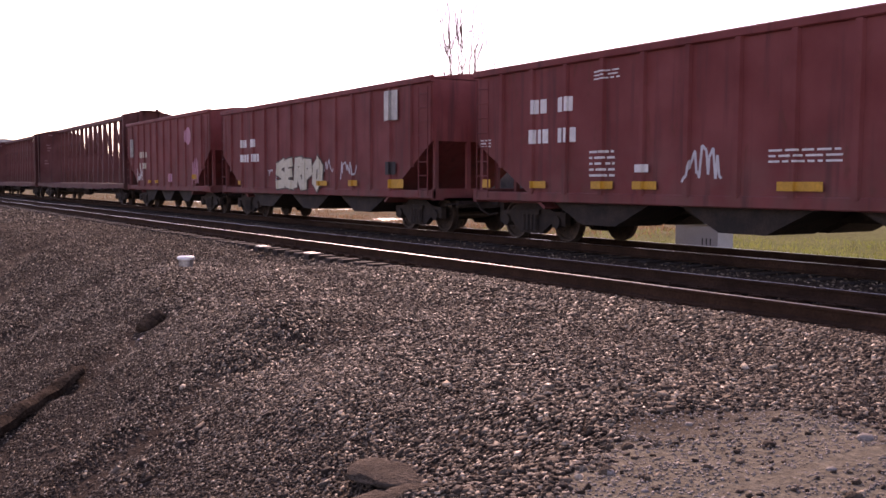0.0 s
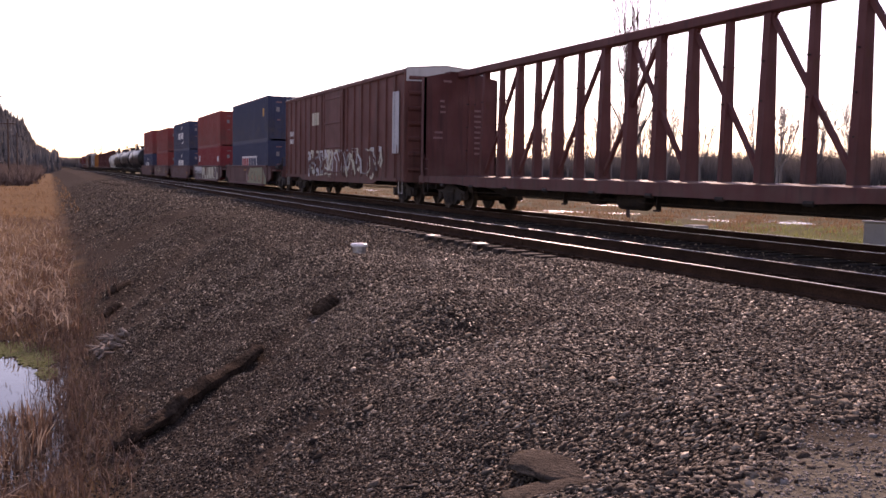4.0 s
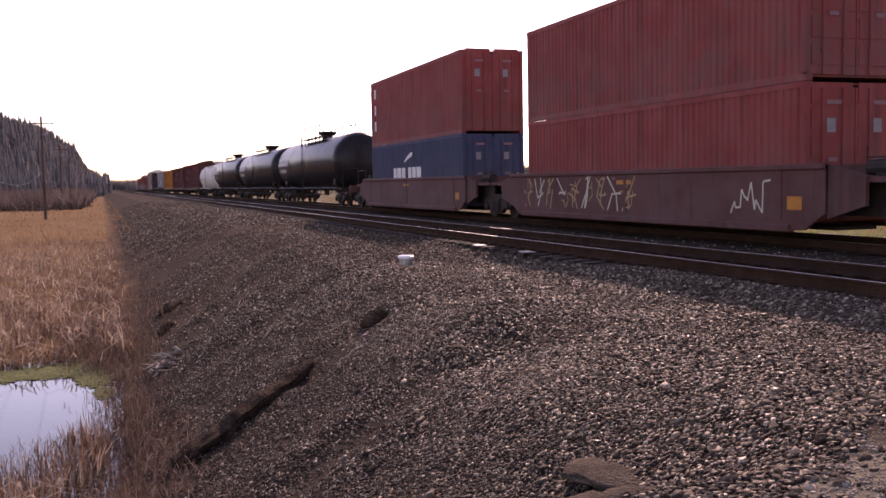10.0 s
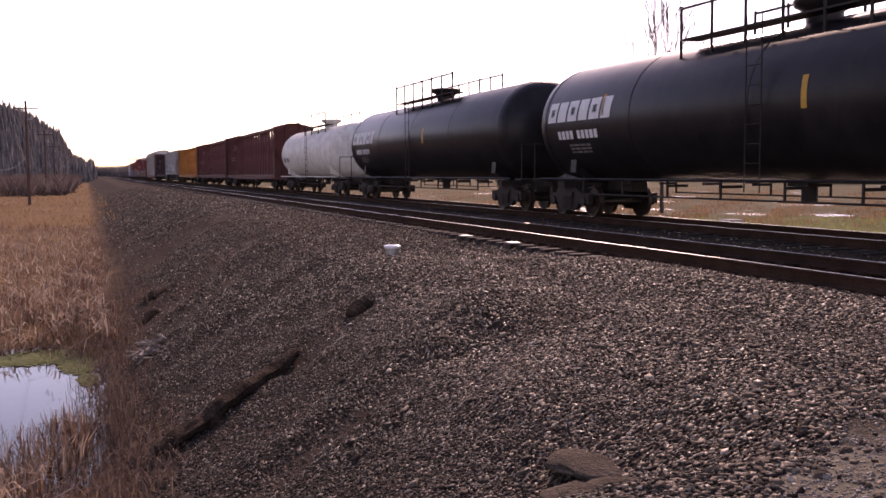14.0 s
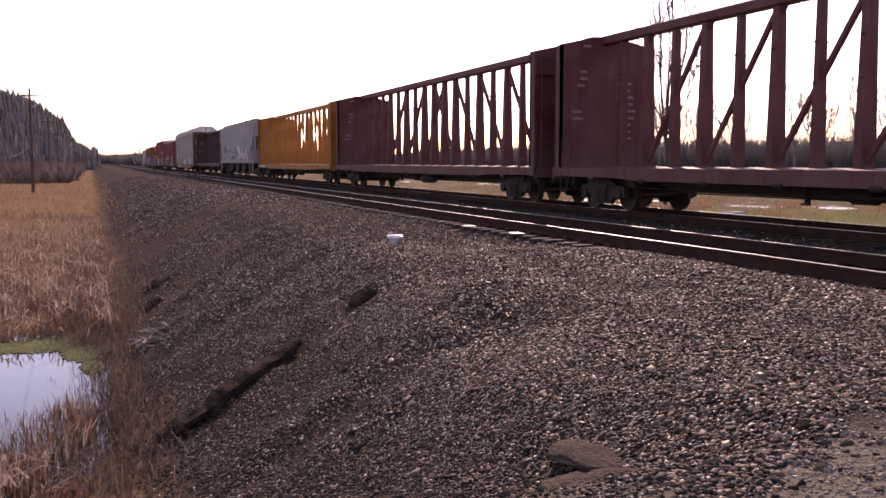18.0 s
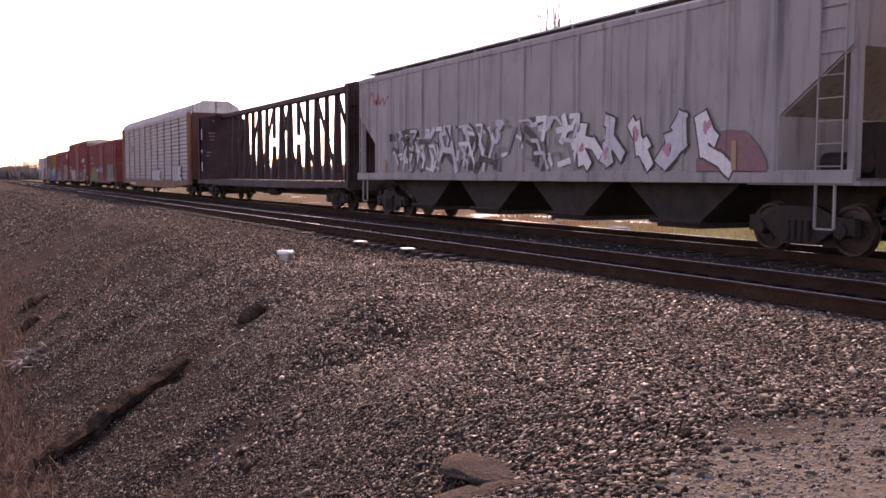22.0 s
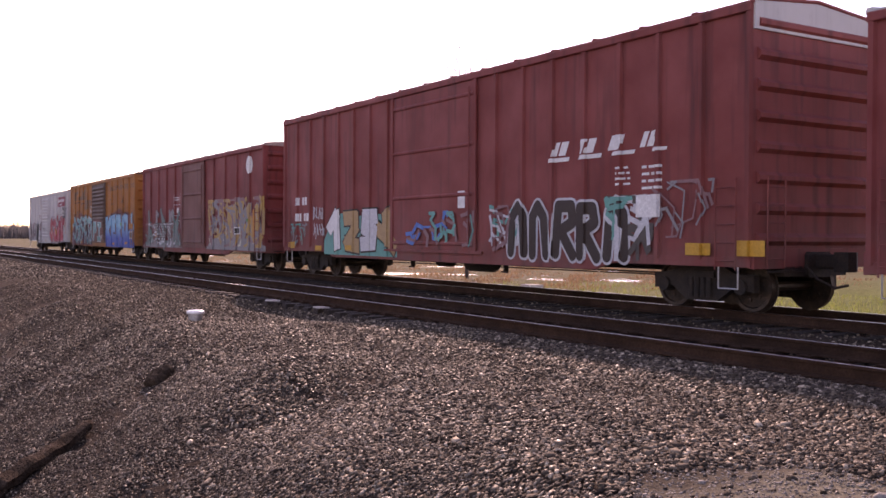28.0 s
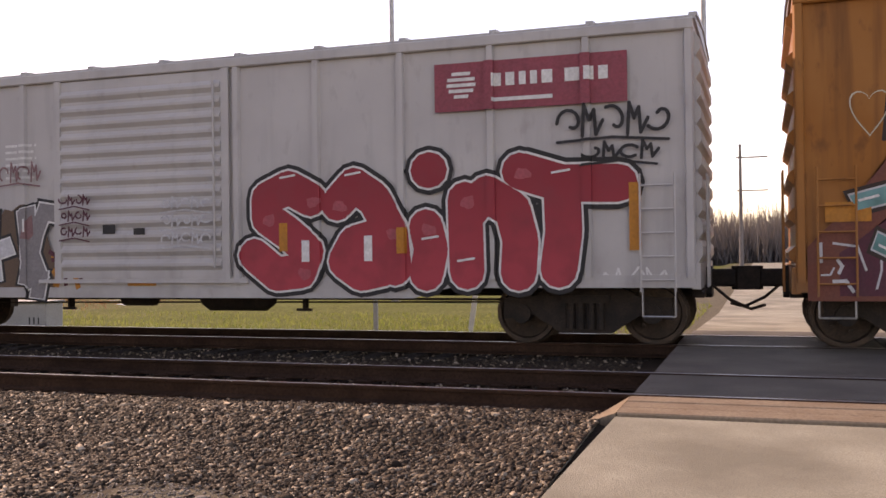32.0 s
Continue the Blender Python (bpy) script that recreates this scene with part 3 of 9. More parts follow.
gme = pieces_mesh("ground", gv, gf, ground_material())
gme.shade_smooth()
tagged(new("ground", gme), "dark ballast bank falling to a brown marsh, wet field beyond", "ground", kind="structure")


def water_material():
    m, n, l, b = node_mat("water")
    b.inputs["Base Color"].default_value = (0.020, 0.022, 0.018, 1)
    b.inputs["Roughness"].default_value = 0.035
    b.inputs["IOR"].default_value = 1.33
    co = n.new("ShaderNodeTexCoord").outputs["Object"]
    bumped(n, l, b, noise_of(n, l, co, 5.0, 3, (1, 1, 1), 0, 1), 0.06, 0.02)
    return m


def ripple_material():
    m, n, l, b = node_mat("field_water")
    b.inputs["Base Color"].default_value = (0.10, 0.08, 0.06, 1)
    b.inputs["Roughness"].default_value = 0.24
    b.inputs["Specular IOR Level"].default_value = 0.5
    b.inputs["IOR"].default_value = 1.33
    co = n.new("ShaderNodeTexCoord").outputs["Object"]
    bumped(n, l, b, noise_of(n, l, co, 7.0, 5, (1, 1, 1), 0, 1), 0.9, 0.05)
    return m


M["water"], M["field_water"] = water_material(), ripple_material()
solid("pond_water", S().prism([(-21, -7.5), (-9.0, -7.5), (-8.4, 0.6), (-21, 0.9)], "z", -2.4, -2.07), "water", "still dark pond water that mirrors the sky", "water", kind="structure")
solid("field_water", S().prism([(-170, 22), (-25, 20.5), (-31, 60), (-70, 95), (-170, 100)], "z", -1.3, -0.925), "field_water", "shallow flood water on the field, glittering", "water", kind="structure")

# duckweed floating on the pond in patches
rng = np.random.RandomState(5)
dv, df = [], []
for cx, cy, rx, ry, k in ((-18.5, -0.8, 0.75, 0.9, 3000), (-18.3, -1.9, 0.6, 0.9, 2400), (-17.6, -0.25, 0.9, 0.32, 1900), (-15.1, -2.5, 0.75, 0.6, 2400), (-17.0, -2.8, 0.5, 0.5, 800), (-16.2, -0.1, 0.5, 0.16, 500), (-18.0, -3.6, 0.8, 0.8, 1900)):
    a, r = rng.uniform(0, 6.283, k), np.sqrt(rng.uniform(0, 1, k)) * (0.8 + 0.3 * np.sin(rng.uniform(0, 6.28, k) * 3))
    px, py, s = cx + np.cos(a) * r * rx, cy + np.sin(a) * r * ry, rng.uniform(0.015, 0.05, k)
    th, lift = rng.uniform(0, 6.28, k), -2.064 + rng.uniform(0, 0.012, k)
    base = len(dv) * 0 + sum(len(q) for q in dv)
    q = np.stack([np.stack([px + np.cos(th + i * 1.5708) * s, py + np.sin(th + i * 1.5708) * s, lift], 1) for i in range(4)], 1).reshape(-1, 3)
    dv.append(q)
    df.append(base + np.arange(4 * k).reshape(k, 4))
M["duckweed"] = island_mat("duckweed", [(0.12, 0.14, 0.05), (0.19, 0.21, 0.09), (0.26, 0.265, 0.14)], 1.0, 0.0)
tagged(new("duckweed", pieces_mesh("duckweed", np.concatenate(dv), np.concatenate(df), "duckweed")), "yellow-green duckweed afloat on the pond", "pond weed", kind="stuff")

# ---- the two tracks ----
def rail_shape(y, x0, x1, head):
    if head:
        return S().prism([(y - 0.022, -0.003), (y + 0.022, -0.003), (y + 0.018, 0.001), (y - 0.018, 0.001)], "x", x0, x1)
    return S().prism([(y - 0.07, -0.17), (y + 0.07, -0.17), (y + 0.07, -0.155), (y + 0.012, -0.13), (y + 0.009, -0.040), (y + 0.036, -0.032), (y + 0.036, -0.010), (y + 0.026, -0.001), (y - 0.026, -0.001), (y - 0.036, -0.010), (y - 0.036, -0.032), (y - 0.009, -0.040), (y - 0.012, -0.13), (y - 0.07, -0.155)], "x", x0, x1)


TRACKS = []
for nm, cy in (("track_near", NEAR_Y), ("track_far", FAR_Y)):
    tr = thing(nm, "railway track with worn steel rails on wooden ties", "railway track", kind="structure")
    TRACKS.append(tr)
    for sgn in (-1, 1):
        y = cy + sgn * GAUGE / 2
        r = part("rail", rail_shape(y, -1200, 300, False), "rail_side", tr, "rusty rail")
        part("rail_head", rail_shape(y, -1200, 300, True), "rail_head", r, "polished running surface")
TIE = S().chamfered(-0.115, 0.115, -1.3, 1.3, -0.36, -0.190, 0.015).mesh("tie", "tie_wood")
PLATE = S().box(-0.10, 0.10, -0.18, 0.18, -0.195, -0.160).tube((-0.05, 0.13, -0.165), (-0.05, 0.13, -0.14), 0.015, n=5).tube((0.05, -0.13, -0.165), (0.05, -0.13, -0.14), 0.015, n=5).mesh("tie_plate", "rail_side")
trng = random.Random(3)
for tr, cy in zip(TRACKS, (NEAR_Y, FAR_Y)):
    for i in range(110):
        x = -1.6 - i * 0.52
        t = part("tie", TIE, None, tr)
        t.matrix_basis = pose(x + trng.uniform(-0.03, 0.03), cy + trng.uniform(-0.04, 0.04), trng.uniform(-0.012, 0.006), 0, 0, trng.uniform(-1.2, 1.2))
        if cy == NEAR_Y and i < 60:
            for sgn in (-1, 1):
                p = part("tie_plate", PLATE, None, tr)
                p.location = (x, cy + sgn * GAUGE / 2, 0)
    rest = S()
    for i in range(260):
        x = -58.9 - i * 0.52
        rest.box(x - 0.115, x + 0.115, cy - 1.3, cy + 1.3, -0.36, -0.190)
    far_ties = part("far_ties", rest, "tie_wood", tr)
    tagged(far_ties, kind="stuff")
for x in (-16.6, -19.3):
    part("joint_bar", S().chamfered(x - 0.45, x + 0.45, NEAR_Y - GAUGE / 2 - 0.035, NEAR_Y - GAUGE / 2 - 0.012, -0.13, -0.045, 0.006), "rail_side", TRACKS[0])
for x, y in ((-16.9, 7.78), (-19.2, 7.70)):
    part("anchor_plate", S().chamfered(x - 0.16, x + 0.16, y - 0.11, y + 0.11, -0.165, -0.140, 0.006), "galvanised", TRACKS[0], "bright steel plate on a tie's end")

# ballast: loose crushed stone, thickest where one walks up from the crossing
def stones(name, places, sizes, mat, label, sink=0.25, seed=1, far=False):
    r = np.random.RandomState(seed)
    k = len(places)
    cube = np.array([(a, b, c) for a in (-1, 1) for b in (-1, 1) for c in (-1, 1)], float)
    if far:
        cube = np.array([(1.2, 0, 0), (0, 1.2, 0), (-1.2, 0, 0), (0, -1.2, 0), (0, 0, 1.1), (0, 0, -1.1)])
    nv = len(cube)
    v = cube[None] * r.uniform(0.5, 1.0, (k, nv, 3)) * (sizes[:, None, None] * r.uniform(0.75, 1.25, (k, 1, 3)) * np.array([1.1, 0.85, 0.66])) * 0.5
    # most lie flat, each turned and tilted, some on edge
    yaw, tilt, way = r.uniform(0, 6.283, k), np.abs(r.normal(0, 0.42, k)), r.uniform(0, 6.283, k)
    qa = np.stack([np.cos(yaw / 2), np.zeros(k), np.zeros(k), np.sin(yaw / 2)], 1)
    qb = np.stack([np.cos(tilt / 2), np.cos(way) * np.sin(tilt / 2), np.sin(way) * np.sin(tilt / 2), np.zeros(k)], 1)
    q = np.stack([qb[:, 0] * qa[:, 0] - qb[:, 3] * qa[:, 3] * 0, qb[:, 1] * qa[:, 0] + qb[:, 2] * qa[:, 3], qb[:, 2] * qa[:, 0] - qb[:, 1] * qa[:, 3], qb[:, 0] * qa[:, 3]], 1)
    q /= np.linalg.norm(q, axis=1, keepdims=True)
    w, x, y, z = q.T
    R = np.stack([1 - 2 * (y * y + z * z), 2 * (x * y - z * w), 2 * (x * z + y * w), 2 * (x * y + z * w), 1 - 2 * (x * x + z * z), 2 * (y * z - x * w), 2 * (x * z - y * w), 2 * (y * z + x * w), 1 - 2 * (x * x + y * y)], 1).reshape(k, 3, 3)
    v = np.einsum("kij,kvj->kvi", R, v) 
    # and follow the slope that they lie on
    px, py = places[:, 0], places[:, 1]
    sx, sy = np.clip((lie(px + 0.15, py) - lie(px - 0.15, py)) / 0.3, -0.7, 0.7), np.clip((lie(px, py + 0.15) - lie(px, py - 0.15)) / 0.3, -0.7, 0.7)
    v[:, :, 2] += sx[:, None] * v[:, :, 0] + sy[:, None] * v[:, :, 1]
    zz = lie(places[:, 0], places[:, 1]) + sizes * (0.5 - sink) * r.uniform(0.2, 1.0, k)
    v = v + np.stack([places[:, 0], places[:, 1], zz], 1)[:, None]
    quad = np.array([(0, 1, 3, 2), (4, 6, 7, 5), (0, 4, 5, 1), (2, 3, 7, 6), (0, 2, 6, 4), (1, 5, 7, 3)])
    if far:
        quad = np.array([(i, (i + 1) % 4, 4) for i in range(4)] + [((i + 1) % 4, i, 5) for i in range(4)])
    f = (np.arange(k)[:, None, None] * nv + quad[None]).reshape(-1, quad.shape[1])
    return tagged(new(name, pieces_mesh(name, v.reshape(-1, 3), f, mat)), label, "gravel", kind="stuff")


M["stone"] = island_mat("stone", [(0.018, 0.012, 0.009), (0.054, 0.037, 0.026), (0.027, 0.018, 0.012), (0.099, 0.073, 0.051), (0.023, 0.015, 0.011), (0.063, 0.044, 0.03), (0.175, 0.132, 0.093), (0.021, 0.013, 0.009), (0.034, 0.023, 0.015), (0.335, 0.26, 0.183), (0.04, 0.027, 0.018), (0.083, 0.06, 0.042), (0.609, 0.487, 0.356), (0.029, 0.021, 0.013), (0.139, 0.101, 0.07)], 0.66, 0.11, bump=0.3, sparkle=True)
rs = np.random.RandomState(11)


def scatter(k, x0, x1, y0, y1, keep):
    out = []
    n = 0
    while n < k:
        p = np.stack([rs.uniform(x0, x1, k), rs.uniform(y0, y1, k)], 1)
        p = p[rs.uniform(0, 1, k) < keep(p[:, 0], p[:, 1])]
        out.append(p)
        n += len(p)
    return np.concatenate(out)[:k]


def patch(x, y, s=1.0):
    """Uneven cover between 0 and 1."""
    x, y = x * s, y * s
    v = np.sin(x * 1.3 + 2.1 * np.sin(y * 0.9)) * np.sin(y * 1.7 + 1.4 * np.sin(x * 0.8 + 1)) + 0.6 * np.sin(x * 3.1 + y * 2.3) * np.sin(y * 3.7 - x * 1.9) + 0.35 * np.sin(x * 7.3 - y * 5.1) * np.sin(x * 5.9 + y * 6.7)
    return np.clip(0.5 + 0.42 * v, 0, 1)


def stony(x, y):
    """1 on the ballast, nearly 0 on the bare dirt."""
    return np.clip(0.9 - bare_dirt(x, y) / 0.22, 0.03, 1)


near = scatter(100000, -17, -1.2, 0.9, 8.15, lambda x, y: (0.55 + 0.45 * patch(x, y)) * np.clip(90 / (20 + x * x + y * y), 0.12, 1) * stony(x, y) * np.interp(y + 0.12 * (x + 9), [0.8, 2.4, 3.8], [0.15, 0.6, 1.0]))
stones("ballast", near, rs.uniform(0.022, 0.048, len(near)) * np.interp(near[:, 1] + 0.12 * (near[:, 0] + 9), [2.4, 3.8], [0.58, 1.0]) * (0.75 + 0.4 * patch(near[:, 0] + 3, near[:, 1] - 2, 0.8)), "stone", "dark crushed ballast stones with pale chips", seed=2)
big = scatter(700, -13, -2.0, 1.6, 8.0, lambda x, y: np.clip(60 / (10 + x * x + y * y), 0.1, 1) * patch(x + 7, y, 0.7) * stony(x, y))
stones("ballast", big, rs.uniform(0.05, 0.085, len(big)), "stone", "larger ballast stones strewn about", 0.35, seed=8)
mid = scatter(36000, -52, -15, 1.0, 8.2, lambda x, y: np.clip(120 / (x * x), 0.03, 1) * np.clip((y - 0.6) / 2.0, 0.15, 1))
stones("ballast", mid, rs.uniform(0.03, 0.075, len(mid)), "stone", "dark crushed ballast stones along the bank", seed=3, far=True)
slope = scatter(60000, -30, -6.0, 0.25, 4.2, lambda x, y: np.clip(150 / (x * x), 0.1, 1) * np.clip((y - 0.1) / 0.9, 0.1, 1) * (0.35 + 0.65 * patch(x, y, 1.4)))
stones("ballast", slope, rs.uniform(0.016, 0.048, len(slope)), "stone", "small brown stones on the bank's slope", seed=6, far=True)
shoulder = scatter(9000, -15, -1.2, 7.1, 8.25, lambda x, y: np.clip(60 / (20 + x * x), 0.1, 1))
stones("ballast", shoulder, rs.uniform(0.028, 0.055, len(shoulder)), "stone", "ballast heaped against the rail", seed=7)
bed = scatter(12000, -40, -1.4, 8.3, 16.2, lambda x, y: np.clip(90 / (30 + x * x), 0.05, 1))
stones("ballast", bed, rs.uniform(0.04, 0.075, len(bed)), "stone", "dark ballast between the rails", seed=4, far=True)
far_bank = scatter(14000, -120, -38, 0.8, 8.2, lambda x, y: np.clip(2500 / (x * x), 0.1, 1) * np.clip(y / 2.0, 0.15, 1) * (0.3 + 0.7 * patch(x, y, 0.4)))
stones("ballast", far_bank, rs.uniform(0.06, 0.13, len(far_bank)), "stone", "ballast farther along the bank", seed=9, far=True)
M["pale_stone"] = island_mat("pale_stone", [(0.20, 0.17, 0.14), (0.30, 0.26, 0.22), (0.14, 0.115, 0.095)], 0.7, 0.3)
grit = scatter(11000, -5.1, -0.9, 1.4, 6.2, lambda x, y: np.clip(bare_dirt(x, y) / 0.2 + 0.6, 0.03, 1))
stones("grit", grit, rs.uniform(0.006, 0.022, len(grit)), "pale_stone", "pale grit on the road's dirt shoulder", seed=5)

# ---- the road over the crossing ----
road = S()
prof = [(-30, -0.48), (-4, -0.225), (2, -0.20), (5, -0.12), (7.33, -0.03)]
for (y0, z0), (y1, z1) in zip(prof, prof[1:]):
    road.add([(-1.08 - 0.10 * (y0 < 6), y0, z0), (6.5, y0, z0), (6.5, y1, z1), (-1.08 - 0.10 * (y1 < 6), y1, z1)], [(0, 1, 2, 3)])
    road.add([(-1.18, y0, z0), (-1.18, y1, z1), (-1.35, y1, z1 - 0.4), (-1.35, y0, z0 - 0.4)], [(0, 1, 2, 3)])
solid("road", road, "tan_road", "dusty worn asphalt road up to the tracks", "road", kind="structure")
far_road = S().add([(-1.0, 15.3, -0.02), (6.5, 15.3, -0.02), (6.5, 24, -0.30), (-1.0, 24, -0.30), (6.5, 160, -0.55), (-1.0, 160, -0.55)], [(0, 1, 2, 3), (3, 2, 4, 5)])
far_road.add([(-1.0, 15.3, -0.02), (-1.0, 24, -0.30), (-1.2, 24, -0.9), (-1.2, 15.3, -0.6)], [(0, 1, 2, 3)])
solid("road", far_road, "tan_road", "sunlit dusty road beyond the tracks", "road", kind="structure")
crossing = thing("crossing", "level crossing of asphalt and pale timber panels", "level crossing", kind="structure")
part("asphalt_strip", S().box(-1.06, 6.5, 9.915, 12.745, -0.3, -0.006), "asphalt", crossing)
part("asphalt_strip", S().box(-1.02, 6.5, 14.40, 15.3, -0.3, -0.010), "asphalt", crossing)
for y0, y1, mat in ((7.36, 8.255, "new_wood"), (8.43, 9.76, "asphalt"), (12.91, 14.24, "asphalt")):
    for i in range(3):
        x0 = -1.08 + i * 2.53
        w = (y1 - y0) / (3 if mat == "new_wood" else 2)
        for j in range(3 if mat == "new_wood" else 2):
            part("crossing_panel", S().chamfered(x0 + 0.006, x0 + 2.52, y0 + j * w + 0.006, y0 + (j + 1) * w - 0.006, -0.2, -0.002 - 0.004 * ((i + j) % 2), 0.012), mat, crossing, "pale worn timber plank" if mat == "new_wood" else "")
part("end_ramp", S().add([(-1.08, 7.36, -0.005), (-1.08, 8.25, -0.005), (-1.42, 7.42, -0.14), (-1.30, 8.25, -0.14), (-1.08, 7.36, -0.2), (-1.08, 8.25, -0.2)], [(0, 1, 3, 2), (0, 2, 4), (1, 5, 3), (2, 3, 5, 4)]), "new_wood", crossing)

# ---- the train ----
# Every car stands at its place at 0 s; the origin of a car lies on the rail top under its middle.
CARS = []      # all that rolls with the train


def car(name, label, category, right, left, group=""):
    ob = thing(name, label, category, ((right + left) / 2, FAR_Y, 0), group)
    CARS.append(ob)
    return ob


def wheelset_mesh():
    s = S()
    for y in (-0.7525, 0.7525):
        e = 1 if y < 0 else -1
        s.lathe([(y - 0.065 * 1, 0.0), (y - 0.065, 0.10), (y - 0.055, 0.13), (y - 0.03, 0.34), (y - 0.065, 0.36), (y - 0.065, 0.415), (y + 0.05 * 1, 0.42), (y + 0.06, 0.34),
                 (y + 0.03, 0.13), (y + 0.065, 0.10), (y + 0.065, 0.0)], 20, "y")
        s.lathe([(y + 0.05 * e, 0.30), (y + 0.05 * e, 0.445), (y + 0.075 * e, 0.445), (y + 0.075 * e, 0.30)], 20, "y")
        # lightening marks on the wheel's face, so that it is seen to turn
        for a in range(6):
            c, q = math.cos(a * math.pi / 3), math.sin(a * math.pi / 3)
            s.tube((c * 0.22, y - 0.062, q * 0.22), (c * 0.22, y + 0.062, q * 0.22), 0.03, n=6)
    s.tube((0, -1.0, 0), (0, 1.0, 0), 0.075, n=10)
    return s.mesh("wheelset", "wheel_steel", True)


def side_frame_mesh():
    poly = [(-1.12, 0.34), (-1.12, 0.62), (-0.72, 0.64), (-0.38, 0.80), (0.38, 0.80), (0.72, 0.64), (1.12, 0.62), (1.12, 0.34), (0.70, 0.40), (0.34, 0.16), (-0.34, 0.16), (-0.70, 0.40)]
    s = S().prism(poly, "y", -0.07, 0.07)
    for x in (-0.865, 0.865):
        s.tube((x, -0.12, 0.42), (x, 0.10, 0.42), 0.13, n=12)
    for x in (-0.2, -0.07, 0.07, 0.2):
        s.tube((x, -0.10, 0.22), (x, -0.10, 0.56), 0.055, n=8)
    s.box(-0.32, 0.32, -0.13, 0.02, 0.56, 0.66)
    return s.mesh("side_frame", "running_gear")


WHEELSET, SIDE_FRAME = wheelset_mesh(), side_frame_mesh()
BOLSTER = S().chamfered(-0.19, 0.19, -1.0, 1.0, 0.36, 0.70, 0.05).tube((0, 0, 0.7), (0, 0, 0.82), 0.2, n=12).box(-0.62, -0.54, -0.75, 0.75, 0.3, 0.42).box(0.54, 0.62, -0.75, 0.75, 0.3, 0.42).mesh("truck", "running_gear")
WHEELSETS = []


def truck(parent, x):
    t = part("truck", BOLSTER, None, parent)
    t.location = (x, 0, 0)
    for y in (-1.0, 1.0):
        f = part("side_frame", SIDE_FRAME, None, t)
        f.location = (0, y, 0)
    for dx in (-0.865, 0.865):
        w = part("wheelset", WHEELSET, None, t)
        w.matrix_parent_inverse = Matrix.Translation((dx, 0, 0.42))
        WHEELSETS.append(w)
    return t


COUPLER = S().chamfered(-0.02, 0.62, -0.11, 0.11, 0.74, 0.98, 0.03).prism([(0.5, -0.16), (0.74, -0.14), (0.78, 0.02), (0.70, 0.17), (0.5, 0.14)], "z", 0.70, 1.02).mesh("coupler", "running_gear")
HOSE = S().tube((0.1, -0.35, 0.80), (0.35, -0.36, 0.58), 0.022, n=6).tube((0.35, -0.36, 0.58), (0.62, -0.3, 0.45), 0.022, n=6).tube((0.62, -0.3, 0.45), (0.80, -0.2, 0.50), 0.022, n=6).mesh("brake_hose", "running_gear")


DRAFT = S().chamfered(-0.6, 0.12, -0.30, 0.30, 0.60, 1.02, 0.05).box(-0.1, 0.05, -0.8, 0.8, 0.62, 0.78).tube((0.05, -1.2, 0.7), (0.05, 0.2, 0.72), 0.02, n=5).mesh("draft_box", "running_gear")


def ends(parent, half):
    for s in (-1, 1):
        for nm, me in (("coupler", COUPLER), ("brake_hose", HOSE), ("draft_box", DRAFT)):
            c = part(nm, me, None, parent)
            c.matrix_basis = pose(half * s, 0, 0, 0, 0, 0 if s > 0 else 180)


# -- flat paint that lies on a side wall and follows its posts --
def conform(bm, side, posts, width, depth):
    """Cuts the flat shape (in x and z) at the posts and lays it 4 mm over wall and posts. side: the wall's y (negative)."""
    for x in posts:
        for e in (-width / 2 - 0.004, -width / 2, width / 2, width / 2 + 0.004):
            bmesh.ops.bisect_plane(bm, geom=bm.verts[:] + bm.edges[:] + bm.faces[:], plane_co=(x + e, 0, 0), plane_no=(1, 0, 0))
    for v in bm.verts:
        on = any(abs(v.co.x - x) < width / 2 + 0.002 for x in posts)
        v.co.y += side - 0.004 - (depth if on else 0.0)


MARKS_FROM = [0.0]      # where along the car the marks are counted from


def paint_mark(name, polys, mat, parent, lay, label="", layer=0):
    """Polygons [(x, z), ...] as one coat of paint on a wall. lay: (wall y, post places, post width, post depth)."""
    bm = bmesh.new()
    for k, poly in enumerate(polys):
        try:
            bm.faces.new([bm.verts.new((x + MARKS_FROM[0], -0.00025 * k, z)) for x, z in poly])
        except ValueError:
            pass
    bmesh.ops.triangulate(bm, faces=bm.faces[:])
    conform(bm, *lay)
    for v in bm.verts:
        v.co.y -= 0.003 * layer
    me = bpy.data.meshes.new(name)
    bmesh.ops.recalc_face_normals(bm, faces=bm.faces)
    bm.to_mesh(me)
    bm.free()
    me.materials.append(M[mat])
    ob = new(name, me)
    ob.parent = parent
    return tagged(ob, label)


def rect(x0, x1, z0, z1, lean=0.0):
    return [(x0, z0), (x1, z0), (x1 + lean * (z1 - z0), z1), (x0 + lean * (z1 - z0), z1)]


def bars(x0, x1, z0, z1, rows, rng, gap=0.45):
    """Lines of small writing that cannot be read."""
    out, h = [], (z1 - z0) / rows
    for i in range(rows):
        z, x = z0 + i * h, x0
        while x < x1 - 0.03:
            w = rng.uniform(0.08, 0.3)
            out.append(rect(x, min(x + w, x1), z, z + h * (1 - gap)))
            x += w + 0.05
    return out


def blocks(x, z, h, widths, gap=0.08, lean=0.0):
    """A row of letter-sized blocks in place of a name."""
    out = []
    for w in widths:
        if w > 0:
            out.append(rect(x, x + w, z, z + h, lean))
        x += abs(w) + gap
    return out


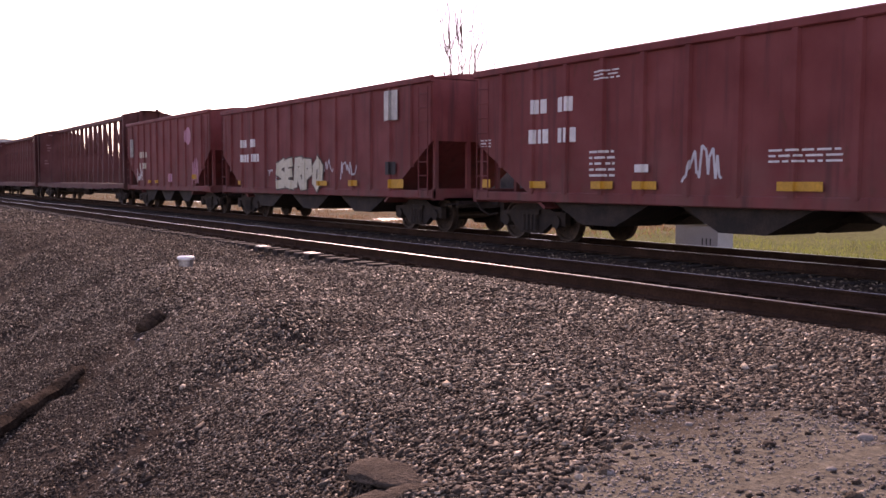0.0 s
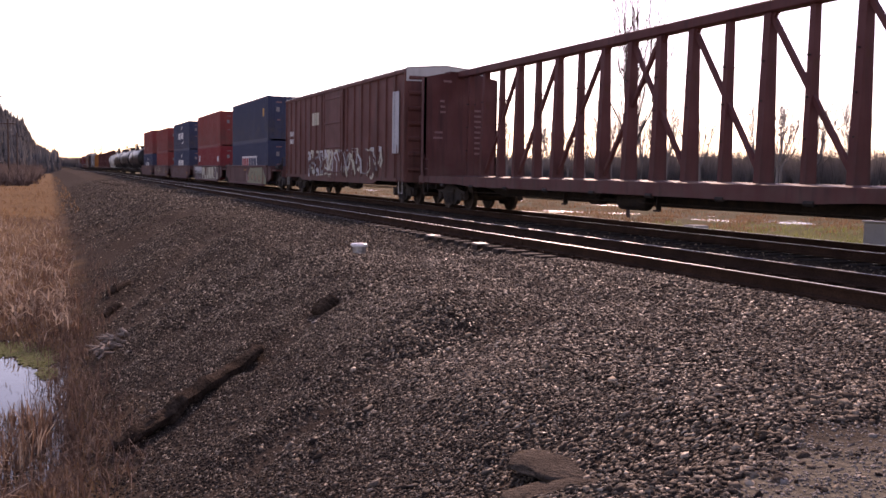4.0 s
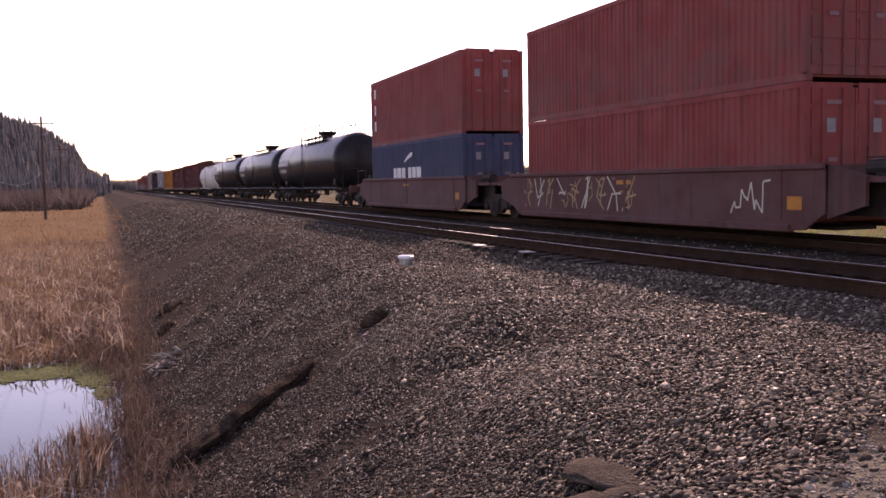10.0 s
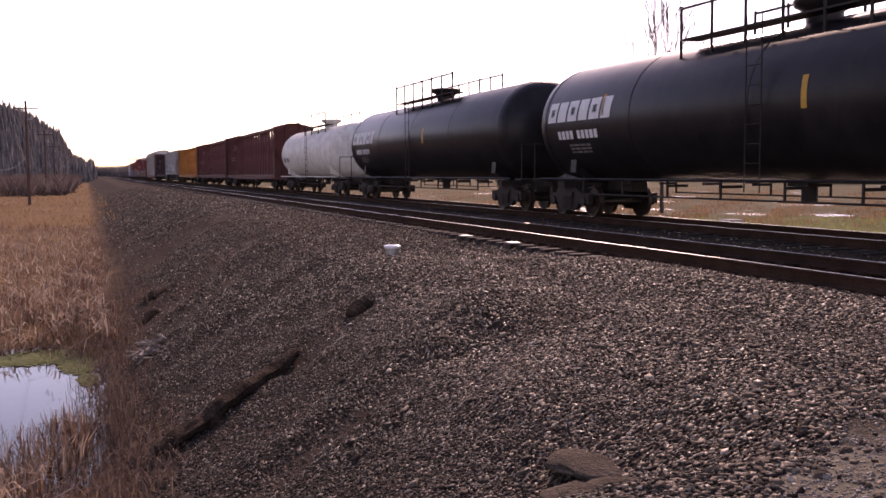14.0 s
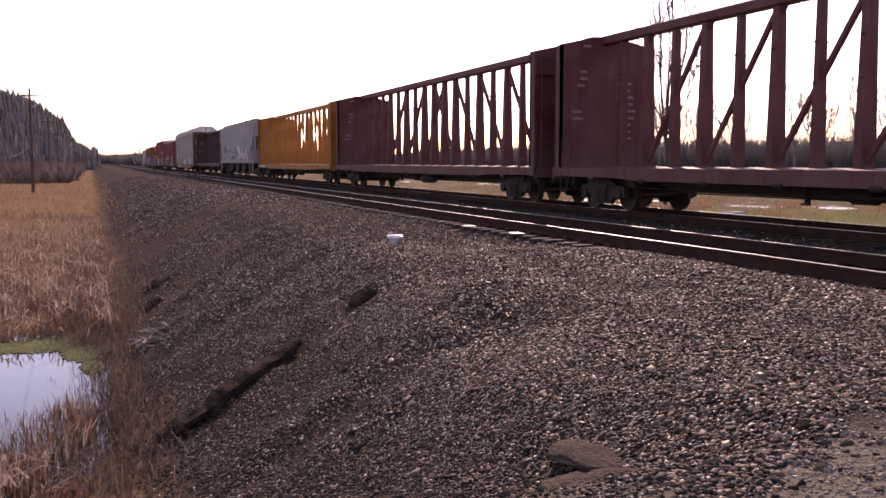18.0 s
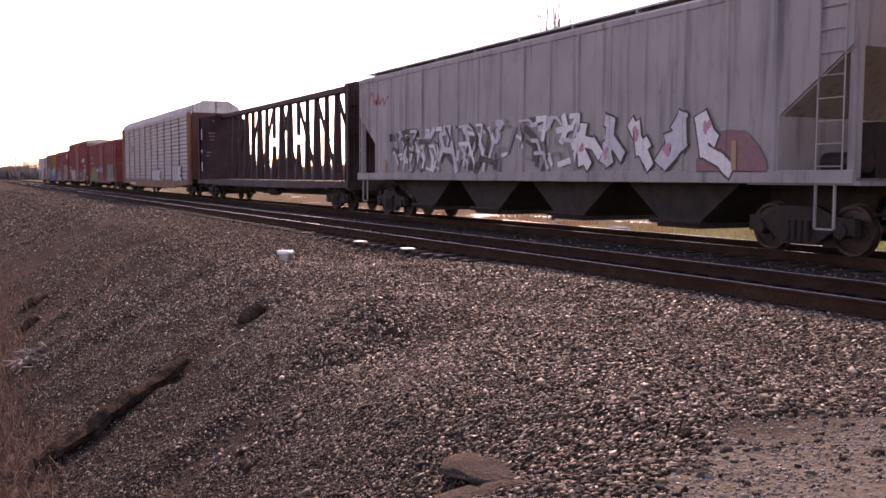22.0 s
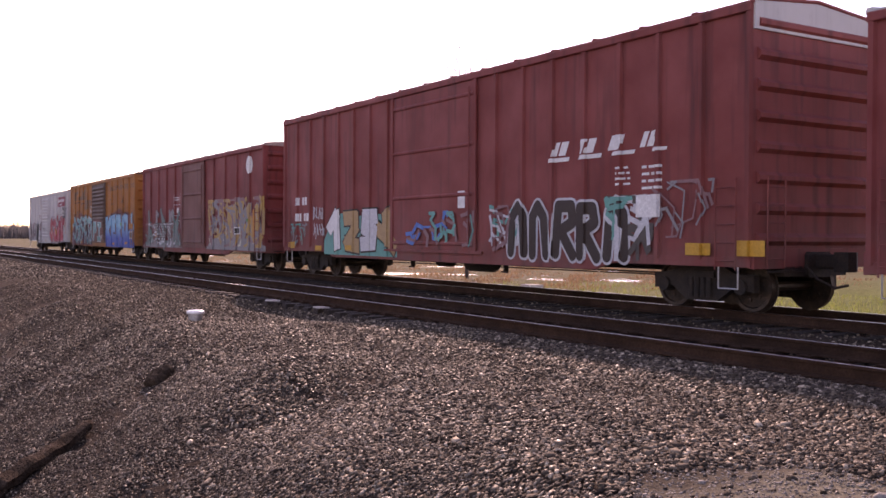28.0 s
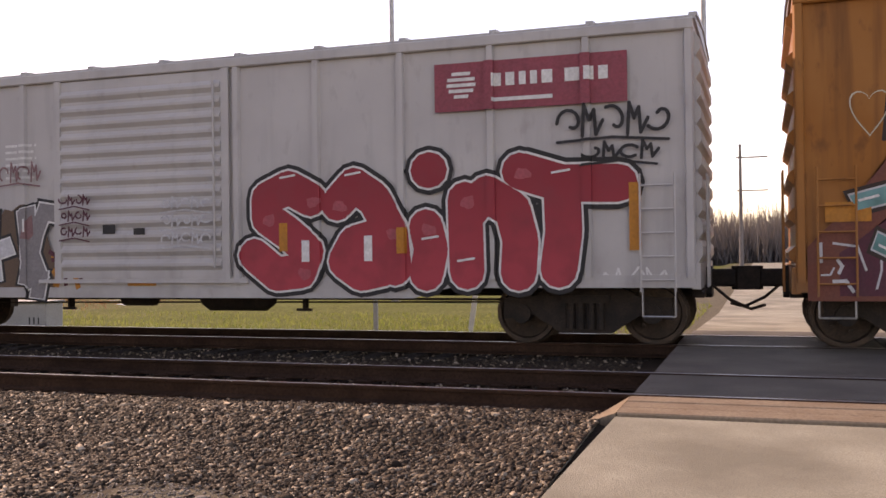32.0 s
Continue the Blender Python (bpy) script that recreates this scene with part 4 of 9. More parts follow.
def blob(cx, cz, w, h, rng, n=16, rough=0.22):
    ph = [rng.uniform(0, 6.28) for _ in range(3)]
    out = []
    for i in range(n):
        a = 2 * math.pi * i / n
        r = 1 + rough * (math.sin(2 * a + ph[0]) * 0.5 + math.sin(3 * a + ph[1]) * 0.6 + math.sin(5 * a + ph[2]) * 0.4)
        e = max(abs(math.cos(a)), abs(math.sin(a))) ** 0.6
        out.append((cx + w / 2 * math.cos(a) * r / e, cz + h / 2 * math.sin(a) * r / e))
    return out


def marks(name, polys, mat, parent, lay, label="", layer=0):
    """Painted shapes, each an object of its own."""
    return [paint_mark(name, [p], mat, parent, lay, label, layer + 0.12 * i) for i, p in enumerate(polys)]


def stroke_polys(paths, width):
    """Thick round-ended strokes along paths of (x, z)."""
    out = []
    for path in paths:
        for (x0, z0), (x1, z1) in zip(path, path[1:]):
            d = Vector((x1 - x0, z1 - z0))
            if d.length < 1e-6:
                continue
            q = Vector((-d.y, d.x)).normalized() * width / 2
            out.append([(x0 + q.x, z0 + q.y), (x0 - q.x, z0 - q.y), (x1 - q.x, z1 - q.y), (x1 + q.x, z1 + q.y)])
        for x, z in path:
            out.append([(x + math.cos(a * 0.5236) * width / 2, z + math.sin(a * 0.5236) * width / 2) for a in range(12)])
    return out


def scribble(parent, lay, x0, x1, z0, z1, mat, seed, strokes=14, width=0.03):
    rng = random.Random(seed)
    polys = []
    x, z = x0, z0
    for i in range(strokes):
        nx = x0 + (x1 - x0) * (i + rng.uniform(0.2, 1.6)) / strokes
        nz = rng.uniform(z0, z1)
        d = Vector((nx - x, nz - z))
        if d.length > 0.03:
            q = Vector((-d.y, d.x)).normalized() * width / 2
            polys.append([(x + q.x, z + q.y), (x - q.x, z - q.y), (nx - q.x, nz - q.y), (nx + q.x, nz + q.y)])
        x, z = nx, nz
    return paint_mark("tag", polys, mat, parent, lay)


def hand_tag(parent, lay, x0, x1, z0, z1, mat, seed, signs=5, width=0.035, layer=0):
    """A quick looping signature; each sign is one bent stroke, with a line beneath."""
    r = random.Random(seed)
    w, h = (x1 - x0) / signs, z1 - z0
    for i in range(signs):
        cx, cz = x0 + w * (i + 0.5), z0 + h * 0.5
        a0, turn = r.uniform(0, 6.28), r.choice((-1, 1)) * r.uniform(3.4, 6.5)
        sx, sz = w * r.uniform(0.42, 0.6), h * r.uniform(0.36, 0.5)
        path = [(cx + math.cos(a0 + turn * k / 11) * sx * (1 - 0.04 * k) + 0.02 * k * w, cz + math.sin(a0 + turn * k / 11) * sz * (1 - 0.05 * k)) for k in range(12)]
        if i % 2:
            path = [(cx - w * 0.3, z0), (cx - w * 0.22, z1), (cx, cz), (cx + w * 0.2, z1 * 0.98), (cx + w * 0.28, z0 + h * 0.05), (cx + w * 0.6, cz)]
        paint_mark("tag", stroke_polys([path], width), mat, parent, lay, layer=layer + 0.3 * i)
    paint_mark("tag", stroke_polys([[(x0, z0 - 0.06), ((x0 + x1) / 2, z0 - 0.02), (x1, z0 - 0.08)]], width * 0.8), mat, parent, lay, layer=layer)


def lettering(parent, text, mat, lay, x, z, size, fat, layer, name="graffiti"):
    """Writing in the built-in font, as flat paint on a wall."""
    cu = bpy.data.curves.new(name, "FONT")
    cu.body, cu.size, cu.offset, cu.fill_mode = text, size, fat, "FRONT"
    cu.space_character = 0.98
    tmp = new("tmp", cu)
    bpy.context.view_layer.update()
    me = bpy.data.meshes.new_from_object(tmp.evaluated_get(bpy.context.evaluated_depsgraph_get()))
    bpy.data.objects.remove(tmp)
    bm = bmesh.new()
    bm.from_mesh(me)
    bmesh.ops.remove_doubles(bm, verts=bm.verts, dist=0.0005)
    for v in bm.verts:
        v.co = (v.co.x + x, 0, v.co.y + z)
    conform(bm, *lay)
    for v in bm.verts:
        v.co.y -= 0.003 * layer
    bmesh.ops.recalc_face_normals(bm, faces=bm.faces)
    bm.to_mesh(me)
    bm.free()
    me.materials.clear()
    me.materials.append(M[mat])
    ob = new(name, me)
    ob.parent = parent
    return ob


# strokes of sprayed capitals in a unit square
GLYPHS = {
    "K": [[(0.12, 1.0), (0.12, 0.0)], [(0.92, 0.95), (0.25, 0.48), (0.95, 0.0)]],
    "E": [[(0.9, 0.95), (0.15, 0.9), (0.12, 0.08), (0.95, 0.05)], [(0.15, 0.5), (0.8, 0.55)]],
    "R": [[(0.12, 0.0), (0.12, 0.95), (0.75, 0.95), (0.85, 0.65), (0.3, 0.48), (0.95, 0.0)]],
    "O": [[(0.5, 0.98), (0.12, 0.75), (0.12, 0.25), (0.5, 0.02), (0.88, 0.25), (0.88, 0.75), (0.5, 0.98)]],
    "P": [[(0.15, 0.0), (0.18, 0.95), (0.8, 0.92), (0.88, 0.58), (0.25, 0.42)]],
    "I": [[(0.05, 0.95), (0.95, 0.95)], [(0.5, 0.95), (0.5, 0.05)], [(0.1, 0.05), (0.95, 0.05)]],
    "S": [[(0.95, 0.95), (0.2, 0.85), (0.15, 0.6), (0.85, 0.42), (0.85, 0.12), (0.05, 0.05)]],
    "F": [[(0.95, 0.98), (0.2, 0.9), (0.15, 0.0)], [(0.2, 0.5), (0.85, 0.55)]],
    "L": [[(0.15, 1.0), (0.15, 0.08), (0.95, 0.05)]],
    "U": [[(0.12, 1.0), (0.15, 0.25), (0.5, 0.02), (0.85, 0.25), (0.88, 1.0)]],
    "B": [[(0.12, 0.0), (0.12, 1.0), (0.7, 0.85), (0.2, 0.52), (0.85, 0.28), (0.12, 0.0)]],
    "A": [[(0.02, 0.0), (0.5, 1.0), (0.95, 0.0)], [(0.2, 0.4), (0.8, 0.4)]],
    "H": [[(0.12, 0.0), (0.15, 1.0)], [(0.85, 0.0), (0.88, 1.0)], [(0.12, 0.5), (0.88, 0.55)]],
    "1": [[(0.05, 0.55), (0.55, 0.98), (0.6, 0.0)]],
    "2": [[(0.08, 0.92), (0.85, 0.92), (0.85, 0.6), (0.15, 0.1), (0.95, 0.05)]],
    "5": [[(0.92, 0.92), (0.2, 0.9), (0.18, 0.55), (0.85, 0.45), (0.8, 0.1), (0.08, 0.05)]],
    "arch": [[(0.12, 0.0), (0.2, 0.75), (0.5, 0.98), (0.8, 0.75), (0.88, 0.0)]],
    "bulb": [[(0.5, 0.0), (0.48, 0.5), (0.52, 0.95)]],
    "heart": [[(0.1, 0.9), (0.12, 0.45), (0.5, 0.05), (0.88, 0.45), (0.9, 0.95)], [(0.1, 0.88), (0.35, 0.95)], [(0.65, 0.95), (0.92, 0.9)]],
}


def angular(path, width):
    """Flat-ended strokes with pointed joints."""
    out = []
    for (x0, z0), (x1, z1) in zip(path, path[1:]):
        d = Vector((x1 - x0, z1 - z0))
        if d.length < 1e-6:
            continue
        d.normalize()
        q = Vector((-d.y, d.x)) * width / 2
        e = d * width * 0.42
        out.append([(x0 + q.x - e.x, z0 + q.y - e.y), (x0 - q.x - e.x * 0.6, z0 - q.y - e.y * 0.6), (x1 - q.x + e.x, z1 - q.y + e.y), (x1 + q.x + e.x * 0.7, z1 + q.y + e.y * 0.7)])
    return out


def odd_glyph(rng):
    """Crossing slants and hooks that spell nothing."""
    out = []
    for k in range(rng.choice((2, 3, 3))):
        a, b = rng.uniform(-0.1, 0.5), rng.uniform(0.5, 1.1)
        p = [(a, rng.choice((0.0, 0.05, 0.5))), (rng.uniform(0.2, 0.8), rng.uniform(0.35, 0.75)), (b, rng.choice((1.0, 0.95, 0.5)))]
        if rng.random() < 0.5:
            p = [(x, 1 - z) for x, z in p]
        if rng.random() < 0.5:
            p.append((min(1.2, p[-1][0] + rng.uniform(-0.35, 0.35)), p[-1][1] + rng.uniform(-0.3, 0.1)))
        out.append(p)
    return out


def over_sill(lay):
    """Paint that runs down over the side sill."""
    return (lay[0] - 0.031, lay[1], lay[2], lay[3] - 0.03) if lay[1] and lay[3] > 0.04 else lay


def piece(parent, lay, word, x0, x1, z0, z1, fat, fills, edge, seed, line=None, rim=0.07, soft=False, accent=None, shine="white_paint"):
    """A sprayed piece of overlapping letters: edge, thin line, fill, highlight. An entry of None stands for a sign that cannot be read."""
    lay = over_sill(lay)
    rng = random.Random(seed)
    w = (x1 - x0) / len(word)
    for i, ch in enumerate(word):
        strokes = GLYPHS[ch] if ch else odd_glyph(rng)
        ww, lean, dz = w * rng.uniform(0.86, 1.0), rng.uniform(-0.08, 0.14), rng.uniform(-0.04, 0.05)
        ax = x0 + w * i + w * 0.08
        h = (z1 - z0) - fat
        paths = [[(ax + x * ww * 0.85 + lean * z * h, z0 + fat / 2 + (z + dz) * h + rng.uniform(-0.02, 0.02)) for x, z in s] for s in strokes]
        shape = (lambda p, wd: stroke_polys([p], wd)) if soft else angular
        k = 0.35 * (i % 3)
        g = paint_mark("graffiti_letter", [q for p in paths for q in shape(p, fat + 2 * rim)], edge, parent, lay, layer=k)
        if line:
            paint_mark("letter_line", [q for p in paths for q in shape(p, fat + 0.05)], line, g, lay, layer=1.4 + k)
        paint_mark("letter_fill", [q for p in paths for q in shape(p, fat)], fills[i % len(fills)], g, lay, layer=2.8 + k)
        if accent:
            p = rng.choice(paths)[:2]
            (ux, uz), (vx, vz) = p[0], p[1]
            paint_mark("letter_shade", [blob((ux + vx) / 2, (uz + vz) / 2, fat * 0.75, abs(vz - uz) * 0.4 + fat * 0.5, rng, 12, 0.4)], accent, g, lay, layer=4.2 + k)
        if shine:
            p = paths[0]
            (ux, uz), (vx, vz) = p[0], p[1]
            paint_mark("letter_highlight", angular([(ux * 0.8 + vx * 0.2 - fat * 0.25, uz * 0.8 + vz * 0.2), (ux * 0.45 + vx * 0.55 - fat * 0.25, uz * 0.45 + vz * 0.55)], 0.035), shine, g, lay, layer=5.2 + k)


def cloud(parent, lay, x0, x1, z0, z1, mat, seed, ragged=0.3, name="sprayed_cloud", layer=0):
    """A sprayed ground with a ragged upper edge."""
    lay = over_sill(lay)
    rng = random.Random(seed)
    n = max(10, int((x1 - x0) / 0.16))
    top, ph = [], [rng.uniform(0, 6.28) for _ in range(4)]
    for i in range(n + 1):
        s = i / n
        u = (x1 - x0) * s
        edge = min(1.0, 6 * s, 6 * (1 - s))
        z = z1 + ragged * (z1 - z0) * (0.4 * math.sin(u * 1.7 + ph[0]) + 0.35 * math.sin(u * 4.1 + ph[1]) + rng.uniform(-0.3, 0.3))
        top.append((x0 + u, z0 + (z - z0) * (0.35 + 0.65 * edge)))
    low = [(x1 - (x1 - x0) * i / 6, z0) for i in range(7)]
    return paint_mark(name, [low + top], mat, parent, lay, layer=layer)


def mass(parent, lay, x0, x1, z0, z1, mats, n, seed, w0=0.05, w1=0.22):
    """Ragged crossing strokes in several colours, too worn to be read."""
    lay = over_sill(lay)
    rng = random.Random(seed)
    for j, mat in enumerate(mats):
        polys = []
        for k in range(n):
            x = rng.uniform(x0, x1)
            z = z0 + (z1 - z0) * rng.random() ** 1.3
            kind = rng.random()
            ln = rng.uniform(0.25, 0.9) * (z1 - z0)
            if kind < 0.55:
                a = rng.uniform(0.9, 2.2)
            elif kind < 0.8:
                a = rng.uniform(-0.25, 0.25)
            else:
                a = rng.uniform(0, 3.14)
            p = [(x, z), (x + math.cos(a) * ln * 0.6, z + math.sin(a) * ln * 0.6), (x + math.cos(a + 0.5) * ln, z + math.sin(a + 0.5) * ln)]
            p = [(min(max(u, x0), x1), min(max(v, z0), z1)) for u, v in p]
            polys += angular(p, rng.uniform(w0, w1))
        tagged(paint_mark("sprayed_scrawl", polys, mat, parent, lay, layer=1 + 0.9 * j), kind="stuff")


# -- box cars --
def box_car(label, right, left, top, mat, post, sill=0.78, door=None, door_kind="panel", door_mat=None, end_mat=None, rounded=False, end_ribs=7, gable=None, roof_mat=None, group="box cars"):
    """top: height of the eave; post: spacing of the side posts; door: (from, to) in metres from the middle."""
    c = car("box_car", label, "box car", right, left, group)
    L = (right - left) / 2
    hw, dp, pw = 1.53, 0.06, 0.12
    body = S().box(-L, L, -hw, hw, sill + 0.12, top - 0.02)
    part("body", body, mat, c)
    rf = S().prism([(-hw - 0.04, top - 0.02), (hw + 0.04, top - 0.02), (hw + 0.04, top + 0.03), (0, top + 0.17), (-hw - 0.04, top + 0.03)], "x", -L - 0.03, L + 0.03)
    n = int(2 * L / 1.25)
    part("roof", rf, roof_mat or "galvanised", c)
    for i in range(n + 1):
        x = -L + 2 * L * i / n
        part("roof_seam", S().prism([(-hw, top + 0.03), (0, top + 0.172), (hw, top + 0.03), (hw, top + 0.075), (0, top + 0.215), (-hw, top + 0.075)], "x", x - 0.05, x + 0.05), roof_mat or "galvanised", c)
    # side sills, deeper between the trucks
    for y in (-1, 1):
        s = S().prism([(-L, sill + 0.16), (L, sill + 0.16), (L, sill), (L - 3.2, sill), (L - 3.7, sill - 0.14), (-L + 3.7, sill - 0.14), (-L + 3.2, sill), (-L, sill)], "y", y * hw - 0.03, y * hw + 0.03)
        part("side_sill", s, mat, c)
        part("top_rail", S().chamfered(-L, L, y * (hw + 0.035) - 0.035, y * (hw + 0.035) + 0.035, top - 0.14, top + 0.0), mat, c)
    da, db = door or (-1.5, 1.5)
    posts = []
    x = -L + 0.06
    while x <= L:
        if x < da - 0.1 or x > db + 0.1:
            posts.append(round(x, 3))
        x += (2 * L - 0.12) / max(1, round((2 * L - 0.12) / post))
    for y in (-1, 1):
        for x in posts:
            a, b = (y * hw, y * (hw + dp))
            part("side_post", S().prism([(x - pw / 2, a), (x + pw / 2, a), (x + pw / 2 - 0.02, b), (x - pw / 2 + 0.02, b)], "z", sill + 0.12, top - 0.1), mat, c)
        door_of(c, y, hw, da, db, sill, top, door_kind, door_mat or mat)
    # ends with pressed ribs lying across
    for e in (-1, 1):
        for i in range(end_ribs):
            z = sill + 0.45 + (top - sill - 0.75) * i / (end_ribs - 1)
            h = 0.10 if not rounded else 0.17
            part("end_rib", S().prism([(e * L, z - h), (e * (L + 0.075), z - h * 0.35), (e * (L + 0.075), z + h * 0.35), (e * L, z + h)], "y", -hw + 0.1, hw - 0.1), end_mat or mat, c)
        if gable:
            part("gable", S().prism([(-hw, top - 0.42), (hw, top - 0.42), (hw, top + 0.02), (0, top + 0.15), (-hw, top + 0.02)], "x", e * L - 0.02, e * (L + 0.035)), gable, c, "whitish panel at the top of the end")
        part("end_sill", S().box(e * L - 0.05, e * L + 0.05, -hw, hw, sill - 0.02, sill + 0.3), mat, c)
        part("ladder", S().ladder(e * (L - 0.45), -hw - 0.10, sill - 0.05, 2.2, 0.42, 5), mat, c)
        part("end_ladder", S().ladder(e * (L + 0.13), -1.1, sill, 2.2, 0.42, 5, along="y"), mat, c)
        part("step", S().tube((e * (L - 0.25), -hw - 0.02, sill), (e * (L - 0.25), -hw - 0.02, 0.42), 0.014, n=5).tube((e * (L - 0.65), -hw - 0.02, sill), (e * (L - 0.65), -hw - 0.02, 0.42), 0.014, n=5).tube((e * (L - 0.65), -hw - 0.02, 0.42), (e * (L - 0.25), -hw - 0.02, 0.42), 0.014, n=5), "galvanised", c)
        truck(c, e * (L - 1.45))
    part("underframe", S().chamfered(-L + 0.2, L - 0.2, -0.30, 0.30, 0.62, sill + 0.14, 0.04).box(-L + 0.3, L - 0.3, -1.3, 1.3, sill + 0.06, sill + 0.13), "running_gear", c)
    brake_gear(c, L)
    ends(c, L)
    return c, (-hw, posts, pw, dp)


def brake_gear(c, L):
    part("brake_reservoir", S().lathe([(-0.75, 0), (-0.72, 0.14), (-0.6, 0.22), (0.35, 0.22), (0.47, 0.14), (0.5, 0)], 14).mesh("brake_reservoir", "running_gear", True), None, c).location = (0.9, -0.72, 0.62)
    part("brake_cylinder", S().tube((-1.4, -0.55, 0.62), (-0.85, -0.55, 0.62), 0.16, n=12).tube((-0.85, -0.55, 0.62), (-0.3, -0.55, 0.62), 0.03, n=6), "running_gear", c)
    part("brake_pipe", S().tube((-L + 1.5, -0.9, 0.60), (L - 1.5, -0.9, 0.60), 0.018, n=5).tube((-L + 2.8, -0.45, 0.5), (L - 2.8, -0.45, 0.54), 0.015, n=5), "running_gear", c)
    for x in (-2.2, 2.0):
        part("pipe_bracket", S().box(x, x + 0.04, -0.98, -0.86, 0.45, 0.75).box(x - 0.1, x + 0.14, -0.98, -0.94, 0.42, 0.46), "running_gear", c)


def door_of(c, y, hw, da, db, sill, top, kind, mat):
    d = part("door", S().box(da, db, y * hw - 0.02, y * (hw + 0.045), sill + 0.16, top - 0.16), mat, c)
    yo = y * (hw + 0.045)
    if kind == "louvre":
        z = sill + 0.35
        while z < top - 0.3:
            part("door_rib", S().prism([(yo, z - 0.085), (yo + y * 0.05, z - 0.02), (yo + y * 0.05, z + 0.02), (yo, z + 0.085)], "x", da + 0.12, db - 0.12), mat, d)
            z += 0.215
    else:
        for i in range(4):
            z = sill + 0.3 + (top - sill - 0.75) * i / 3
            part("door_rib", S().prism([(yo, z - 0.05), (yo + y * 0.03, z - 0.02), (yo + y * 0.03, z + 0.02), (yo, z + 0.05)], "x", da + 0.05, db - 0.05), mat, d)
    for x in (da + 0.05, db - 0.05):
        part("door_post", S().box(x - 0.06, x + 0.06, min(yo, yo + y * 0.03), max(yo, yo + y * 0.03), sill + 0.14, top - 0.14), mat, d)
    part("lock_rod", S().tube((db - 0.22, yo + y * 0.06, sill + 0.3), (db - 0.22, yo + y * 0.06, top - 0.3), 0.018, n=6), mat, d)
    part("door_track", S().box(da - 0.3, db * 2 - da if False else db + 0.3, min(yo, yo + y * 0.05), max(yo, yo + y * 0.05), sill + 0.08, sill + 0.14), mat, c)


# -- coal hoppers with high ribbed sides --
def hopper(label, right, left, top, posts_n, bays=3, sill=1.0):
    c = car("hopper_car", label, "hopper car", right, left, "coal hoppers")
    L, hw = (right - left) / 2, 1.50
    mat = "hopper_red"
    # sloping end sheets inside and a side wall that is cut back at the ends
    for y in (-1, 1):
        part("side_wall", S().prism([(-L + 0.1, top - 1.55), (-L + 0.1, top), (L - 0.1, top), (L - 0.1, top - 1.55), (L - 1.95, sill), (-L + 1.95, sill)], "y", y * hw - 0.03, y * hw + 0.03), mat, c)
        part("top_chord", S().chamfered(-L, L, y * (hw + 0.04) - 0.06, y * (hw + 0.04) + 0.06, top - 0.10, top + 0.05, 0.02), mat, c)
        part("side_sill", S().chamfered(-L, L, y * hw - 0.06, y * hw + 0.06, sill - 0.16, sill + 0.04, 0.02), mat, c)
    posts = [round(-L + 1.0 + (2 * L - 2.0) * i / (posts_n - 1), 3) for i in range(posts_n)]
    for y in (-1, 1):
        for x in posts:
            lo = sill if abs(x) < L - 1.9 else top - 1.5 - (1.5 - (top - sill - 1.5)) * 0
            lo = sill + max(0.0, (abs(x) - (L - 1.95)) / 1.85 * (top - 1.55 - sill))
            part("side_post", S().prism([(x - 0.09, y * hw), (x + 0.09, y * hw), (x + 0.05, y * (hw + 0.09)), (x - 0.05, y * (hw + 0.09))], "z", lo, top - 0.08), mat, c)
    for e in (-1, 1):
        part("end_wall", S().prism([(e * (L - 0.12), top), (e * (L - 0.06), top), (e * (L - 0.06), top - 1.5), (e * (L - 2.4), sill - 0.3), (e * (L - 2.46), sill - 0.26), (e * (L - 0.12), top - 1.47)], "y", -hw, hw), mat, c)
        part("end_peak", S().prism([(-hw, top - 0.02), (hw, top - 0.02), (hw, top + 0.02), (0.4, top + 0.16), (-0.4, top + 0.16), (-hw, top + 0.02)], "x", e * (L - 0.06), e * (L - 0.12)), mat, c)
        for y in (-1.38, -0.45, 0.45, 1.38):
            part("end_post", S().box(e * (L - 0.10) - 0.05, e * (L - 0.10) + 0.05, y - 0.05, y + 0.05, sill, top - 1.0), mat, c)
        part("end_sill", S().box(e * L - 0.12, e * L, -hw, hw, sill - 0.2, sill + 0.08), mat, c)
        part("ladder", S().ladder(e * (L - 0.35), -hw - 0.09, sill - 0.1, top - 0.2, 0.42, 8), mat, c)
        part("end_platform", S().box(e * (L - 1.9), e * L, -1.2, 1.2, sill - 0.2, sill - 0.14), mat, c)
        truck(c, e * (L - 1.45))
    part("centre_sill", S().chamfered(-L + 0.1, L - 0.1, -0.2, 0.2, 0.62, 1.0, 0.03), "running_gear", c)
    part("load", S().prism([(-L + 0.3, top - 0.75), (L - 0.3, top - 0.75), (L - 2.2, sill), (-L + 2.2, sill)], "y", -hw + 0.05, hw - 0.05), "running_gear", c, "dark coal inside")
    for i in range(bays):
        x = (i - (bays - 1) / 2) * (2 * L - 4.4) / bays
        w = (2 * L - 4.6) / bays / 2
        for y in (-0.78, 0.78):
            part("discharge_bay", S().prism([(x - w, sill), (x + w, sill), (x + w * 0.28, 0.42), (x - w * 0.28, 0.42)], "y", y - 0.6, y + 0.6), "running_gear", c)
    ends(c, L)
    return c, (-hw - 0.03, posts, 0.16, 0.06)


